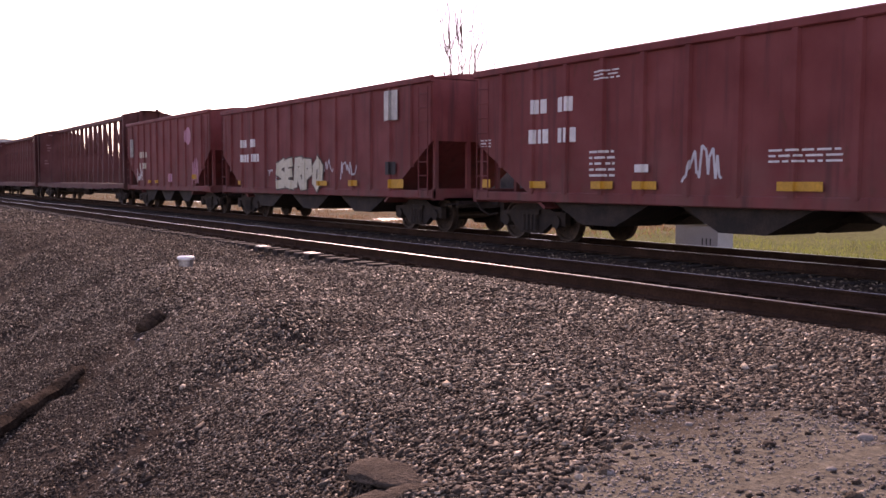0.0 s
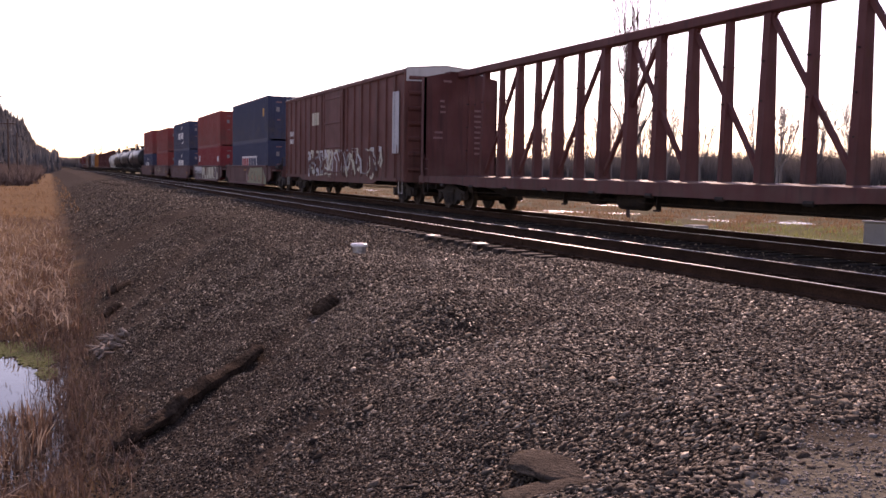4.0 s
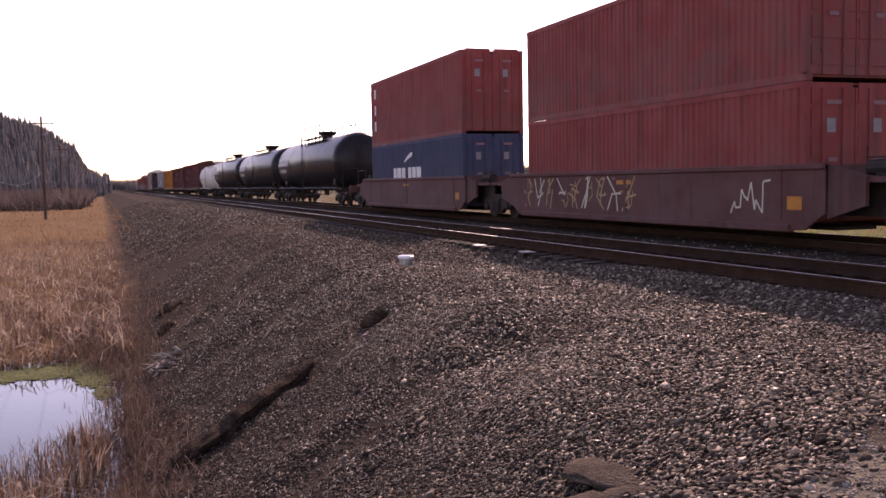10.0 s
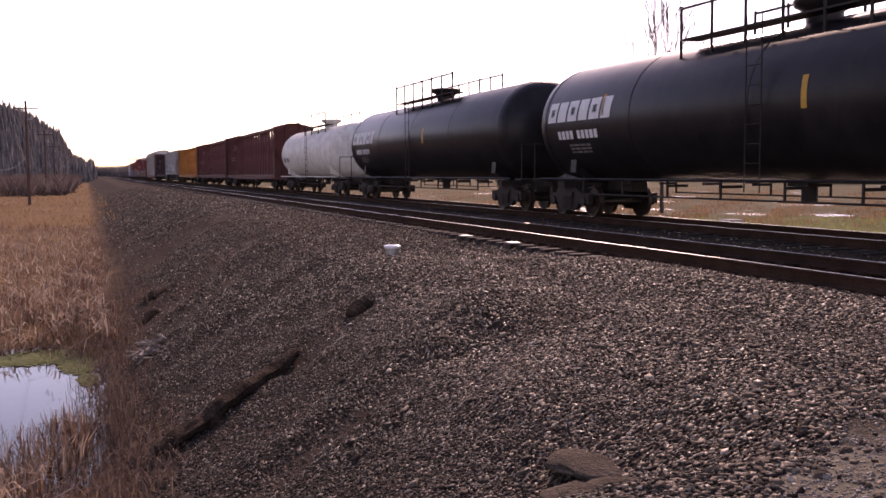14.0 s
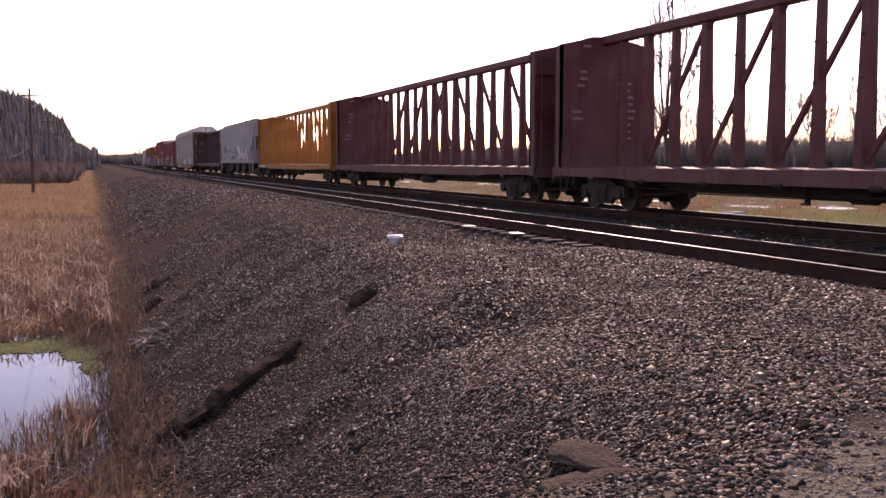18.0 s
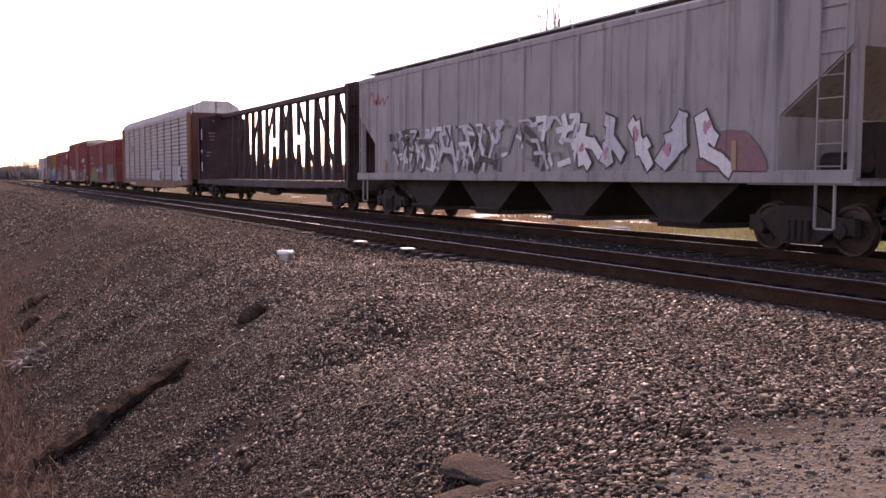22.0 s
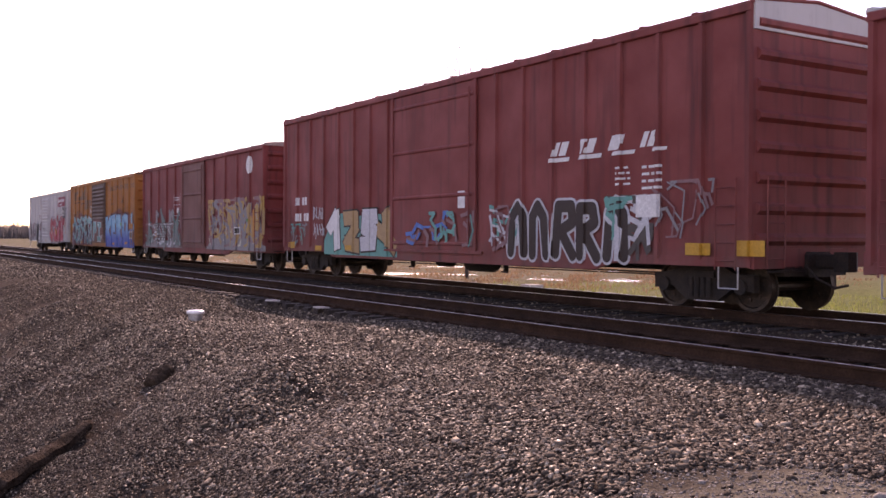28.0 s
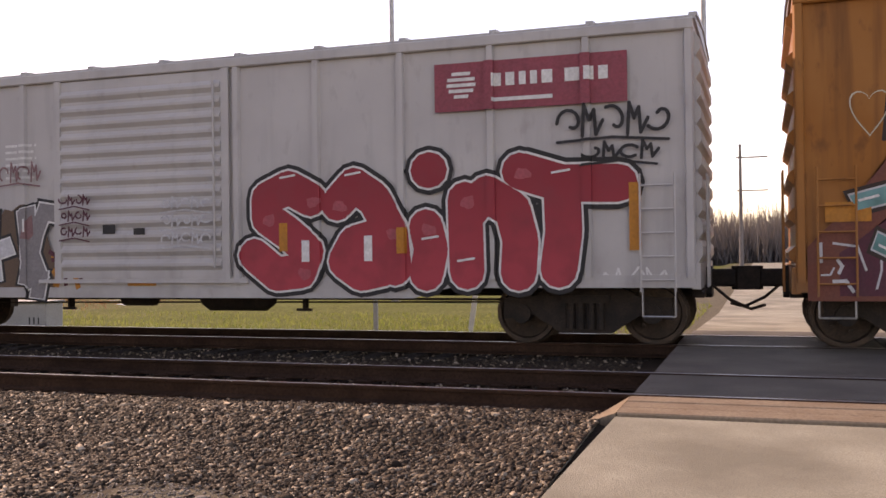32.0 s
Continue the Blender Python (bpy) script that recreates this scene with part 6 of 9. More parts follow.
# -- the covered hopper --
def covered_hopper(label, right, left, top=4.42, sill=1.27):
    c = car("covered_hopper", label, "hopper car", right, left)
    L, hw, mat = (right - left) / 2, 1.56, "hopper_grey"
    for y in (-1, 1):
        part("side_wall", S().prism([(-L + 0.1, top), (L - 0.1, top), (L - 0.1, top - 1.15), (L - 1.5, top - 2.13), (L - 1.5, sill + 0.1), (-L + 1.5, sill + 0.1), (-L + 1.5, top - 2.13), (-L + 0.1, top - 1.15)], "y", y * hw - 0.025, y * hw + 0.025), mat, c)
        part("side_sill", S().chamfered(-L, L, y * hw - 0.06, y * hw + 0.06, sill - 0.1, sill + 0.12), mat, c)
        part("top_rail", S().chamfered(-L + 0.1, L - 0.1, y * hw - 0.05, y * hw + 0.06, top - 0.1, top + 0.04), mat, c)
    posts = [round(-L + 1.6 + (2 * L - 3.2) * i / 15, 3) for i in range(16)]
    for y in (-1, 1):
        for x in posts:
            part("side_post", S().prism([(x - 0.06, y * hw), (x + 0.06, y * hw), (x + 0.04, y * (hw + 0.07)), (x - 0.04, y * (hw + 0.07))], "z", sill + 0.1, top - 0.08), mat, c)
    part("roof", S().prism([(-hw, top), (hw, top), (hw - 0.1, top + 0.1), (0.6, top + 0.22), (-0.6, top + 0.22), (-hw + 0.1, top + 0.1)], "x", -L + 0.1, L - 0.1), mat, c)
    for i in range(5):
        x = -L + 2.5 + (2 * L - 5) * i / 4
        part("roof_hatch", S().chamfered(x - 1.4, x + 1.4, -0.35, 0.35, top + 0.2, top + 0.33, 0.04), "galvanised", c)
    for y in (-1.15, 1.15):
        part("roof_walk", S().box(-L + 0.3, L - 0.3, y - 0.25, y + 0.25, top + 0.20, top + 0.24), "galvanised", c)
        for i in range(9):
            x = -L + 1 + (2 * L - 2) * i / 8
            part("walk_bracket", S().box(x - 0.03, x + 0.03, y - 0.25, y + 0.25, top + 0.05, top + 0.2), mat, c)
    for e in (-1, 1):
        part("end_slope", S().prism([(e * (L - 0.12), top), (e * (L - 0.06), top), (e * (L - 0.06), top - 1.16), (e * (L - 1.48), top - 2.15), (e * (L - 1.48), sill - 0.1), (e * (L - 1.54), sill - 0.1), (e * (L - 1.54), top - 2.12), (e * (L - 0.12), top - 1.12)], "y", -hw + 0.02, hw - 0.02), mat, c)
        part("brake_stand", S().chamfered(min(e * (L - 0.9), e * (L - 0.5)), max(e * (L - 0.9), e * (L - 0.5)), -0.5, 0.4, sill, sill + 0.9, 0.03).tube((e * (L - 1.2), -0.8, sill + 0.25), (e * (L - 0.4), -0.8, sill + 0.25), 0.17, n=10), "running_gear", c)
        for y in (-1.45, 1.45):
            part("end_post", S().box(e * (L - 0.12) - 0.07, e * (L - 0.12) + 0.07, y - 0.07, y + 0.07, sill, top - 0.4), mat, c)
        part("end_platform", S().box(min(e * (L - 2.2), e * (L + 0.1)), max(e * (L - 2.2), e * (L + 0.1)), -hw, hw, sill - 0.12, sill - 0.05), mat, c)
        part("ladder", S().ladder(e * (L - 0.45), -hw - 0.06, sill, top, 0.5, 9), mat, c)
        part("step", S().box(e * (L - 0.55) - 0.2, e * (L - 0.55) + 0.2, -hw - 0.02, -hw + 0.02, 0.45, 0.48).box(e * (L - 0.55) - 0.2, e * (L - 0.55) - 0.17, -hw - 0.02, -hw + 0.02, 0.45, sill).box(e * (L - 0.55) + 0.17, e * (L - 0.55) + 0.2, -hw - 0.02, -hw + 0.02, 0.45, sill), mat, c)
        part("centre_plate", S().chamfered(e * (L - 1.5) - 1.4, e * (L - 1.5) + 1.4, -0.3, 0.3, 0.7, sill - 0.1), "running_gear", c)
        truck(c, e * (L - 1.5))
    for i in range(4):
        x = (i - 1.5) * (2 * L - 5.0) / 4
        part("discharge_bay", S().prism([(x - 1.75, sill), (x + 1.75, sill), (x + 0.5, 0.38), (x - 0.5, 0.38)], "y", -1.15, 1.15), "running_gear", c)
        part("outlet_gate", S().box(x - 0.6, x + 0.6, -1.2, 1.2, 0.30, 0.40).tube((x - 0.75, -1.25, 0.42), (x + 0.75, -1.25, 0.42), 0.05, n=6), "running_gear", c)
    ends(c, L)
    return c, (-hw - 0.025, posts, 0.12, 0.05)


# -- the auto rack --
def auto_rack(label, right, left, eave=5.0, top=5.72, sill=0.62):
    c = car("auto_rack", label, "auto rack car", right, left)
    L, hw = (right - left) / 2, 1.48
    part("roof", S().prism([(-hw, eave), (-hw + 0.12, eave + 0.35), (-0.75, top - 0.06), (0.75, top - 0.06), (hw - 0.12, eave + 0.35), (hw, eave)], "x", -L + 0.4, L - 0.4), "rack_silver", c)
    n = 30
    for i in range(n + 1):
        x = -L + 0.5 + (2 * L - 1) * i / n
        part("roof_rib", S().prism([(-hw, eave + 0.01), (-hw + 0.12, eave + 0.36), (-0.75, top - 0.048), (0.75, top - 0.048), (hw - 0.12, eave + 0.36), (hw, eave + 0.01)], "x", x - 0.05, x + 0.05), "rack_silver", c)
    for y in (-1, 1):
        cols = 10
        step = (2 * L - 2.0) / cols
        for i in range(cols + 1):
            x = -L + 1.0 + step * i
            part("frame_post", S().box(x - 0.06, x + 0.06, y * hw - 0.05, y * hw + 0.05, sill + 0.3, eave - 0.02), "rack_frame", c)
        for i in range(cols):
            x0, x1 = -L + 1.0 + step * i + 0.055, -L + 1.0 + step * (i + 1) - 0.055
            pts, z, k = [], sill + 0.38, 0
            while z < eave - 0.22:
                pts += [(y * (hw - 0.035), z), (y * (hw - 0.035), z + 0.06), (y * (hw + 0.030), z + 0.095), (y * (hw + 0.012), z + 0.20)]
                z += 0.235
            s = S()
            m = len(pts)
            s.add([(x0, p, q) for p, q in pts] + [(x1, p, q) for p, q in pts], [(j, j + 1, m + j + 1, m + j) for j in range(m - 1)])
            part("side_panel", s, "rack_silver", c)
        part("side_sill", S().prism([(-L, sill + 0.38), (L, sill + 0.38), (L, sill + 0.15), (L - 4.2, sill), (L - 5.0, sill - 0.12), (-L + 5.0, sill - 0.12), (-L + 4.2, sill), (-L, sill + 0.15)], "y", y * hw - 0.05, y * hw + 0.05), "rack_frame", c)
        part("top_rail", S().box(-L + 0.4, L - 0.4, y * hw - 0.04, y * hw + 0.055, eave - 0.2, eave + 0.05), "rack_silver", c)
        for e in (-1, 1):
            part("end_post", S().box(e * (L - 0.5) - 0.5, e * (L - 0.5) + 0.42, y * hw - 0.06, y * hw + 0.03, sill + 0.2, eave), "rack_frame", c)
    for e in (-1, 1):
        for y in (-0.72, 0.72):
            d = part("end_door", S().chamfered(e * (L - 0.08) - 0.05, e * (L - 0.08) + 0.05, y - 0.70, y + 0.70, sill + 0.45, eave, 0.02), "rack_door", c)
        part("end_fascia", S().prism([(-hw, eave - 0.1), (-hw, eave), (-hw + 0.12, eave + 0.35), (-0.75, top), (0.75, top), (hw - 0.12, eave + 0.35), (hw, eave), (hw, eave - 0.1)], "x", e * (L - 0.1) - 0.04, e * (L - 0.1) + 0.04), "rack_white", c)
        part("end_seam", S().box(e * (L - 0.05), e * (L - 0.04) + e * 0.02, -0.02, 0.02, eave - 0.1, top - 0.05), "running_gear", c)
        part("ladder", S().ladder(e * (L - 0.35), -hw - 0.08, sill, eave + 0.2, 0.42, 12), "rack_frame", c)
        truck(c, e * (L - 2.3))
    part("underframe", S().box(-L + 0.2, L - 0.2, -1.4, 1.4, 0.88, 1.0).chamfered(-L + 0.2, L - 0.2, -0.4, 0.4, 0.55, 0.9, 0.04), "running_gear", c)
    brake_gear(c, L)
    ends(c, L)
    return c, (-hw - 0.022, [], 0.1, 0.0)

# ---- the make-up of the train, front first ----
one = random.Random(21)


def small_writing(c, lay, boxes, mat="white_paint"):
    for x0, x1, z0, z1, rows in boxes:
        paint_mark("writing", bars(x0, x1, z0, z1, rows, one, 0.62), mat, c, lay)


def panels_of_colour(c, lay, boxes, mat, label=""):
    for x0, x1, z0, z1 in boxes:
        paint_mark("paint_patch", [rect(x0, x1, z0, z1)], mat, c, lay, label, 16 if lay[1] and lay[3] > 0.04 else 0)


# three coal hoppers
c, lay = hopper("dark red coal hopper with white markings and small tags", -2.9, -17.5, 3.62, 13)
marks("marking", blocks(-5.25, 2.62, 0.28, (0.2, 0.2, -0.25, 0.2, 0.2), 0.05) + blocks(-5.3, 2.02, 0.28, (0.18, 0.1, 0.18, -0.2, 0.18, 0.08, 0.18), 0.05), "white_paint", c, lay)
small_writing(c, lay, [(-7.1, -6.7, 2.0, 2.2, 3), (-3.5, -2.8, 1.35, 1.9, 5), (-3.4, -2.7, 3.15, 3.35, 3), (0.6, 1.9, 1.55, 1.8, 3)])
panels_of_colour(c, lay, [(-6.95, -6.65, 1.12, 1.3), (-5.2, -4.75, 1.12, 1.26), (-3.4, -2.8, 1.12, 1.26), (-2.3, -1.7, 1.12, 1.26), (0.8, 1.6, 1.12, 1.26)], "yellow_paint")
panels_of_colour(c, lay, [(-2.2, -1.9, 1.42, 1.56)], "white_paint")
scribble(c, lay, -1.1, -0.3, 1.25, 1.9, "silver_paint", 4, 16, 0.05)
c, lay = hopper("dark red coal hopper with pale sprayed letters low on its side", -19.3, -33.9, 3.72, 13)
mass(c, lay, -2.8, -2.1, 1.25, 1.6, ("silver_paint",), 5, 8, 0.03, 0.05)
piece(c, lay, "SERPO", -2.1, 1.25, 0.98, 2.0, 0.27, ("cream_paint",), "dark_grey_paint", 9, shine=None, rim=0.045)
marks("marking", blocks(-5.3, 2.4, 0.26, (0.2, 0.2, -0.25, 0.2, 0.2), 0.05) + blocks(-5.3, 1.9, 0.26, (0.18, 0.18, 0.18, -0.2, 0.18, 0.18, 0.18), 0.05), "white_paint", c, lay)
scribble(c, lay, 2.4, 3.4, 1.3, 1.9, "silver_paint", 6, 18, 0.05)
scribble(c, lay, 0.9, 1.9, 1.5, 1.9, "silver_paint", 7, 12, 0.04)
panels_of_colour(c, lay, [(5.3, 6.0, 1.08, 1.3), (3.0, 3.5, 1.12, 1.28), (1.0, 1.6, 1.12, 1.26), (-5.6, -5.2, 1.12, 1.26)], "yellow_paint")
panels_of_colour(c, lay, [(5.0, 5.7, 2.8, 3.55)], "galvanised", "bare grey patch plate")
panels_of_colour(c, lay, [(5.1, 5.6, 1.42, 1.75)], "black_paint")
c, lay = hopper("dark red coal hopper with a white roundel and markings", -35.2, -47.3, 3.92, 11)
ring = [(3.35 + math.cos(a * 0.3142) * 0.33, 3.05 + math.sin(a * 0.3142) * 0.36) for a in range(20)]
paint_mark("roundel", [ring], "pink_paint", c, lay, "faded round emblem")
marks("marking", blocks(-3.9, 2.3, 0.26, (0.2, 0.2, -0.2, 0.2, 0.2), 0.05) + blocks(-3.9, 1.8, 0.26, (0.18, -0.2, 0.18, 0.18, 0.18), 0.05), "cream_paint", c, lay)
scribble(c, lay, -4.1, -3.4, 1.2, 1.9, "white_paint", 9, 18, 0.05)
scribble(c, lay, 4.0, 4.6, 1.1, 2.2, "pink_paint", 10, 22, 0.05)
panels_of_colour(c, lay, [(4.1, 4.5, 1.32, 1.5), (-2.4, -1.9, 1.15, 1.28), (-1.3, -0.8, 1.15, 1.28)], "yellow_paint")
panels_of_colour(c, lay, [(-5.2, -4.8, 2.35, 3.2)], "galvanised", "bare grey patch plate")
panels_of_colour(c, lay, [(0.9, 1.3, 1.2, 1.55)], "pink_paint")

centre_beam("empty red-brown centre-beam lumber car with end bulkheads", -48.5, -72.2, 4.80, "beam_red", shift=0.1)
centre_beam("empty red-brown centre-beam lumber car, struts bare", -73.4, -96.9, 4.80, "beam_red")

c, lay = box_car("brown box car with faded marks and grey graffiti", -98.1, -117.1, 4.95, "box_brown", 1.05, 0.85, (-1.6, 1.6), gable="light_grey")
mass(c, lay, -4.5, 7.0, 0.95, 2.1, ("dull_grey_paint", "silver_paint", "box_brown", "cream_paint"), 26, 31, 0.05, 0.2)
marks("marking", blocks(-4.0, 3.4, 0.6, (0.5, -0.1, 0.5), 0.1), "cream_paint", c, lay)
marks("marking", blocks(-8.6, 3.0, 0.24, (0.2, 0.2, 0.2), 0.05) + blocks(-8.6, 2.6, 0.24, (0.2, 0.2, 0.2), 0.05), "white_paint", c, lay)
panels_of_colour(c, lay, [(8.2, 8.9, 1.9, 4.2)], "silver_paint", "long pale scrape")

# five wells with two containers each
STACKS = (("steel_blue", "steel_blue", -129.65), ("steel_brick", "steel_red", -147.4), ("steel_blue", "steel_blue", -165.55), ("steel_brick", "steel_brick", -183.55), ("steel_brick", "steel_blue", -201.4))
WORDS = {"steel_blue": "dark blue", "steel_red": "bright red", "steel_brick": "brick red"}
for i, (up, low, cx) in enumerate(STACKS):
    w, wl = well_car("rusty red articulated well car with graffiti along its side", cx, 17.94, i == 0, i == 4)
    lc, ll = container(f"{WORDS[low]} corrugated shipping container in the well", cx, 0.27, low)
    uc, ul = container(f"{WORDS[up]} corrugated shipping container stacked on another", cx, 3.0, up, 3.0 if i == 4 else 2.72)
    if up == "steel_blue" and i == 2:
        for q, lq in ((uc, ul), (lc, ll)):
            marks("marking", blocks(-2.2, 1.1, 0.62, (0.45, 0.6, 0.5, -0.2, 0.45, 0.5, 0.6), 0.1), "white_paint", q, lq, "white block letters")
            marks("swoosh", [[(-0.3, 1.95), (0.9, 2.2), (1.0, 2.33), (0.6, 2.32), (0.0, 2.1)], [(0.6, 0.72), (1.6, 0.8), (2.2, 1.0), (1.6, 0.66), (0.7, 0.58)]], "white_paint", q, lq)
        marks("marking", [rect(3.0, 5.6, 0.55, 0.58), rect(3.0, 5.6, 0.95, 0.98)] + blocks(3.2, 0.66, 0.2, (0.2,) * 7, 0.08), "white_paint", lc, ll)
    if i == 0:
        marks("marking", [rect(-2.4, 2.72, 0.95, 1.80)], "white_paint", lc, ll, "white name board")
        marks("marking", blocks(-2.3, 1.06, 0.60, (0.56, 0.85, 0.68), 0.10), "red_paint", lc, ll, layer=1)
        marks("marking", blocks(0.12, 1.06, 0.62, (0.62, 0.72, 0.9), 0.10), "steel_blue", lc, ll, layer=1)
        panels_of_colour(uc, ul, [(4.6, 5.0, 1.5, 2.0)], "yellow_paint")
    if i == 1:
        marks("marking", blocks(-5.6, 1.5, 0.55, (0.3, 0.35, 0.12), 0.06, 0.2), "white_paint", lc, ll)
        marks("marking", blocks(4.6, 1.5, 0.4, (0.25, 0.25, 0.1), 0.06, 0.2), "white_paint", lc, ll)
    if i == 4:
        marks("marking", blocks(-2.6, 1.0, 0.62, (0.45, 0.6, 0.5, -0.2, 0.45, 0.5, 0.6), 0.1), "white_paint", lc, ll, "white block letters")
        marks("swoosh", [[(-1.0, 1.85), (0.1, 2.1), (0.2, 2.25), (-0.2, 2.22), (-0.8, 2.0)]], "white_paint", lc, ll)
        marks("marking", [rect(-5.5, -5.25, 0.7 + k * 0.75, 1.15 + k * 0.75) for k in range(3)], "white_paint", uc, ul)
    # graffiti along the well's side
    if i == 0:
        cloud(w, wl, 0.7, 6.7, 0.3, 1.30, "dull_cream", 39, 0.04)
        cloud(w, wl, 0.3, 0.8, 0.4, 1.1, "mauve_paint", 38, 0.3, layer=1)
        for k, (gx, gz) in enumerate(((1.1, 0.62), (2.45, 0.72), (3.5, 0.66), (4.7, 0.70), (5.7, 0.62))):
            curl = [(gx + math.cos(a * 0.5 + k) * (0.42 - 0.03 * a), gz + math.sin(a * 0.5 + k) * (0.33 - 0.02 * a)) for a in range(9)]
            paint_mark("sprayed_curl", stroke_polys([curl], 0.09), "faded_name", w, wl, layer=3 + 0.2 * k)
            paint_mark("sprayed_blush", [blob(gx + 0.05, gz - 0.02, 0.42, 0.3, one, 12)], "tan_paint" if k % 2 else "pink_blush", w, wl, layer=2 + 0.2 * k)
        for gx in (0.95, 1.9, 2.95, 4.1, 5.2):
            paint_mark("sprayed_line", stroke_polys([[(gx, 1.24), (gx + 0.12, 0.8), (gx - 0.05, 0.4)]], 0.03), "faded_name", w, wl, layer=4)
        panels_of_colour(w, wl, [(1.3, 1.7, 1.02, 1.10), (3.6, 4.1, 1.0, 1.08)], "orange_paint")
    elif i == 1:
        panels_of_colour(w, wl, [(-6.5, -2.2, 0.75, 1.33)], "silver_paint")
        mass(w, wl, -6.4, -2.3, 0.32, 0.95, ("tar_paint", "silver_paint", "dark_grey_paint"), 20, 41, 0.04, 0.14)
        piece(w, wl, "FLUER", -1.9, 4.4, 0.28, 1.34, 0.34, ("cream_paint",), "tar_paint", 42, rim=0.055, shine=None)
        mass(w, wl, 4.5, 6.3, 0.32, 1.3, ("dull_grey_paint", "tar_paint", "cream_paint"), 7, 43, 0.05, 0.18)
    elif i == 2:
        for k in range(6):
            scribble(w, wl, -4.8 + k * 1.7, -3.5 + k * 1.7, 0.5, 1.15, "dull_grey_paint", 50 + k, 12, 0.03)
    elif i == 3:
        piece(w, wl, [None] * 9, -5.9, 0.6, 0.42, 1.3, 0.05, ("tan_paint", "cream_paint"), "well_red", 60, rim=0.02, shine=None)
        mass(w, wl, -5.6, 0.4, 0.42, 1.25, ("tan_paint",), 12, 61, 0.025, 0.045)
        scribble(w, wl, 4.2, 5.4, 0.5, 1.3, "cream_paint", 70, 14, 0.04)
    panels_of_colour(w, wl, [(5.9, 6.3, 0.6, 0.85), (-0.4, 0.3, 1.1, 1.2)], "orange_paint")

# four tank cars
for label, r, l, mat, dome, short in (("glossy black tank car with big white letters", -213.6, -232.3, "tank_black", 0.6, False), ("black tank car with walkway and white letters", -234.0, -253.0, "tank_black", 0.3, False),
                                      ("black tank car with long rooftop railing", -254.6, -273.6, "tank_black", 0.0, False), ("cream-white tank car with grimy barrel", -276.6, -291.7, "tank_white", 1.0, True)):
    c, geo = tank_car(label, r, l, mat, 3.9 if short else 4.1, dome_x=dome, short=short)
    L = (r - l) / 2
    if mat == "tank_black":
        word = blocks(-L + 1.05, 0.02, 0.54, (0.46, 0.46, 0.5, 0.46, 0.5, 0.46), 0.09, 0.12)
        tank_mark(c, geo, word, "white_paint")
        tank_mark(c, geo, [rect(x0 + 0.14, x0 + 0.34, 0.18, 0.38, 0.12) for x0 in (-L + 1.07, -L + 2.18, -L + 3.32)], "black_paint", "letter_eye")
        tank_mark(c, geo, blocks(-L + 1.6, -0.45, 0.22, (0.16, 0.16, 0.16, 0.16, -0.1, 0.16, 0.16, 0.16, 0.16, 0.16), 0.06), "white_paint")
        tank_mark(c, geo, bars(-L + 2.1, -L + 3.2, -0.85, -0.55, 3, one), "galvanised", "writing")
        tank_mark(c, geo, [rect(-L + 3.9, -L + 4.05, 0.1, 0.62), rect(1.5, 1.65, -0.2, 0.4)], "yellow_paint")
    else:
        tank_mark(c, geo, blocks(-L + 1.3, -0.5, 0.26, (0.16, 0.1, 0.16, 0.16, -0.1, 0.16, 0.16, 0.16), 0.06), "black_paint")
        panels = [rect(-L + 0.95, -L + 1.2, -1.1, -0.8)]
        tank_mark(c, geo, panels, "galvanised", "placard")

centre_beam("empty red-brown centre-beam lumber car behind the white tank", -293.9, -317.35, 4.71, "beam_red", shift=0.1)
centre_beam("empty red-brown centre-beam lumber car with bare posts", -318.6, -342.5, 4.71, "beam_red", shift=0.05)
c, lay = centre_beam("empty yellow-orange centre-beam lumber car", -343.8, -367.4, 4.73, "beam_yellow", windows=True, shift=0.1)
marks("marking", blocks(-10.8, 0.86, 0.16, (0.14, 0.14, 0.14, -0.2, 0.14, 0.14, -0.2, 0.14, 0.14, 0.14), 0.06), "white_paint", c, lay)
c, lay = covered_hopper("light grey covered hopper with wide white graffiti", -368.6, -388.65)
mass(c, lay, -7.0, 2.9, 1.42, 2.6, ("dull_grey_paint", "white_paint", "dark_grey_paint", "silver_paint"), 30, 80, 0.05, 0.17)
piece(c, lay, [None] * 5, 2.6, 7.5, 1.42, 2.5, 0.24, ("white_paint", "silver_paint"), "dark_grey_paint", 81, rim=0.045, accent="pink_paint", shine=None)
scribble(c, lay, -9.1, -7.4, 3.5, 4.0, "red_paint", 82, 14, 0.05)
marks("marking", blocks(-7.3, 2.35, 0.24, (0.16, 0.16, 0.16, -1.0, 0.16, 0.16), 0.05) + blocks(-7.2, 1.95, 0.2, (0.14, 0.14, 0.14), 0.04), "dark_grey_paint", c, lay)
cloud(c, lay, 6.6, 8.3, 1.36, 2.0, "mauve_paint", 85, 0.3)
panels_of_colour(c, lay, [(7.5, 7.62, 1.4, 1.9), (-7.75, -7.6, 1.35, 1.8)], "tan_paint")
c, lay = centre_beam("empty dark centre-beam lumber car ahead of the auto rack", -390.05, -413.85, 4.80, "beam_dark", windows=True, shift=0.24)
marks("placard", [rect(-11.12, -10.9, 1.55, 2.05), rect(-11.12, -10.9, 2.55, 2.75), rect(-11.12, -10.9, 3.3, 3.95)], "silver_paint", c, (-1.39, [], 0.1, 0.0), "weathered white placard")
c, lay = auto_rack("silver slatted auto rack with rusty orange frame", -415.3, -441.7)
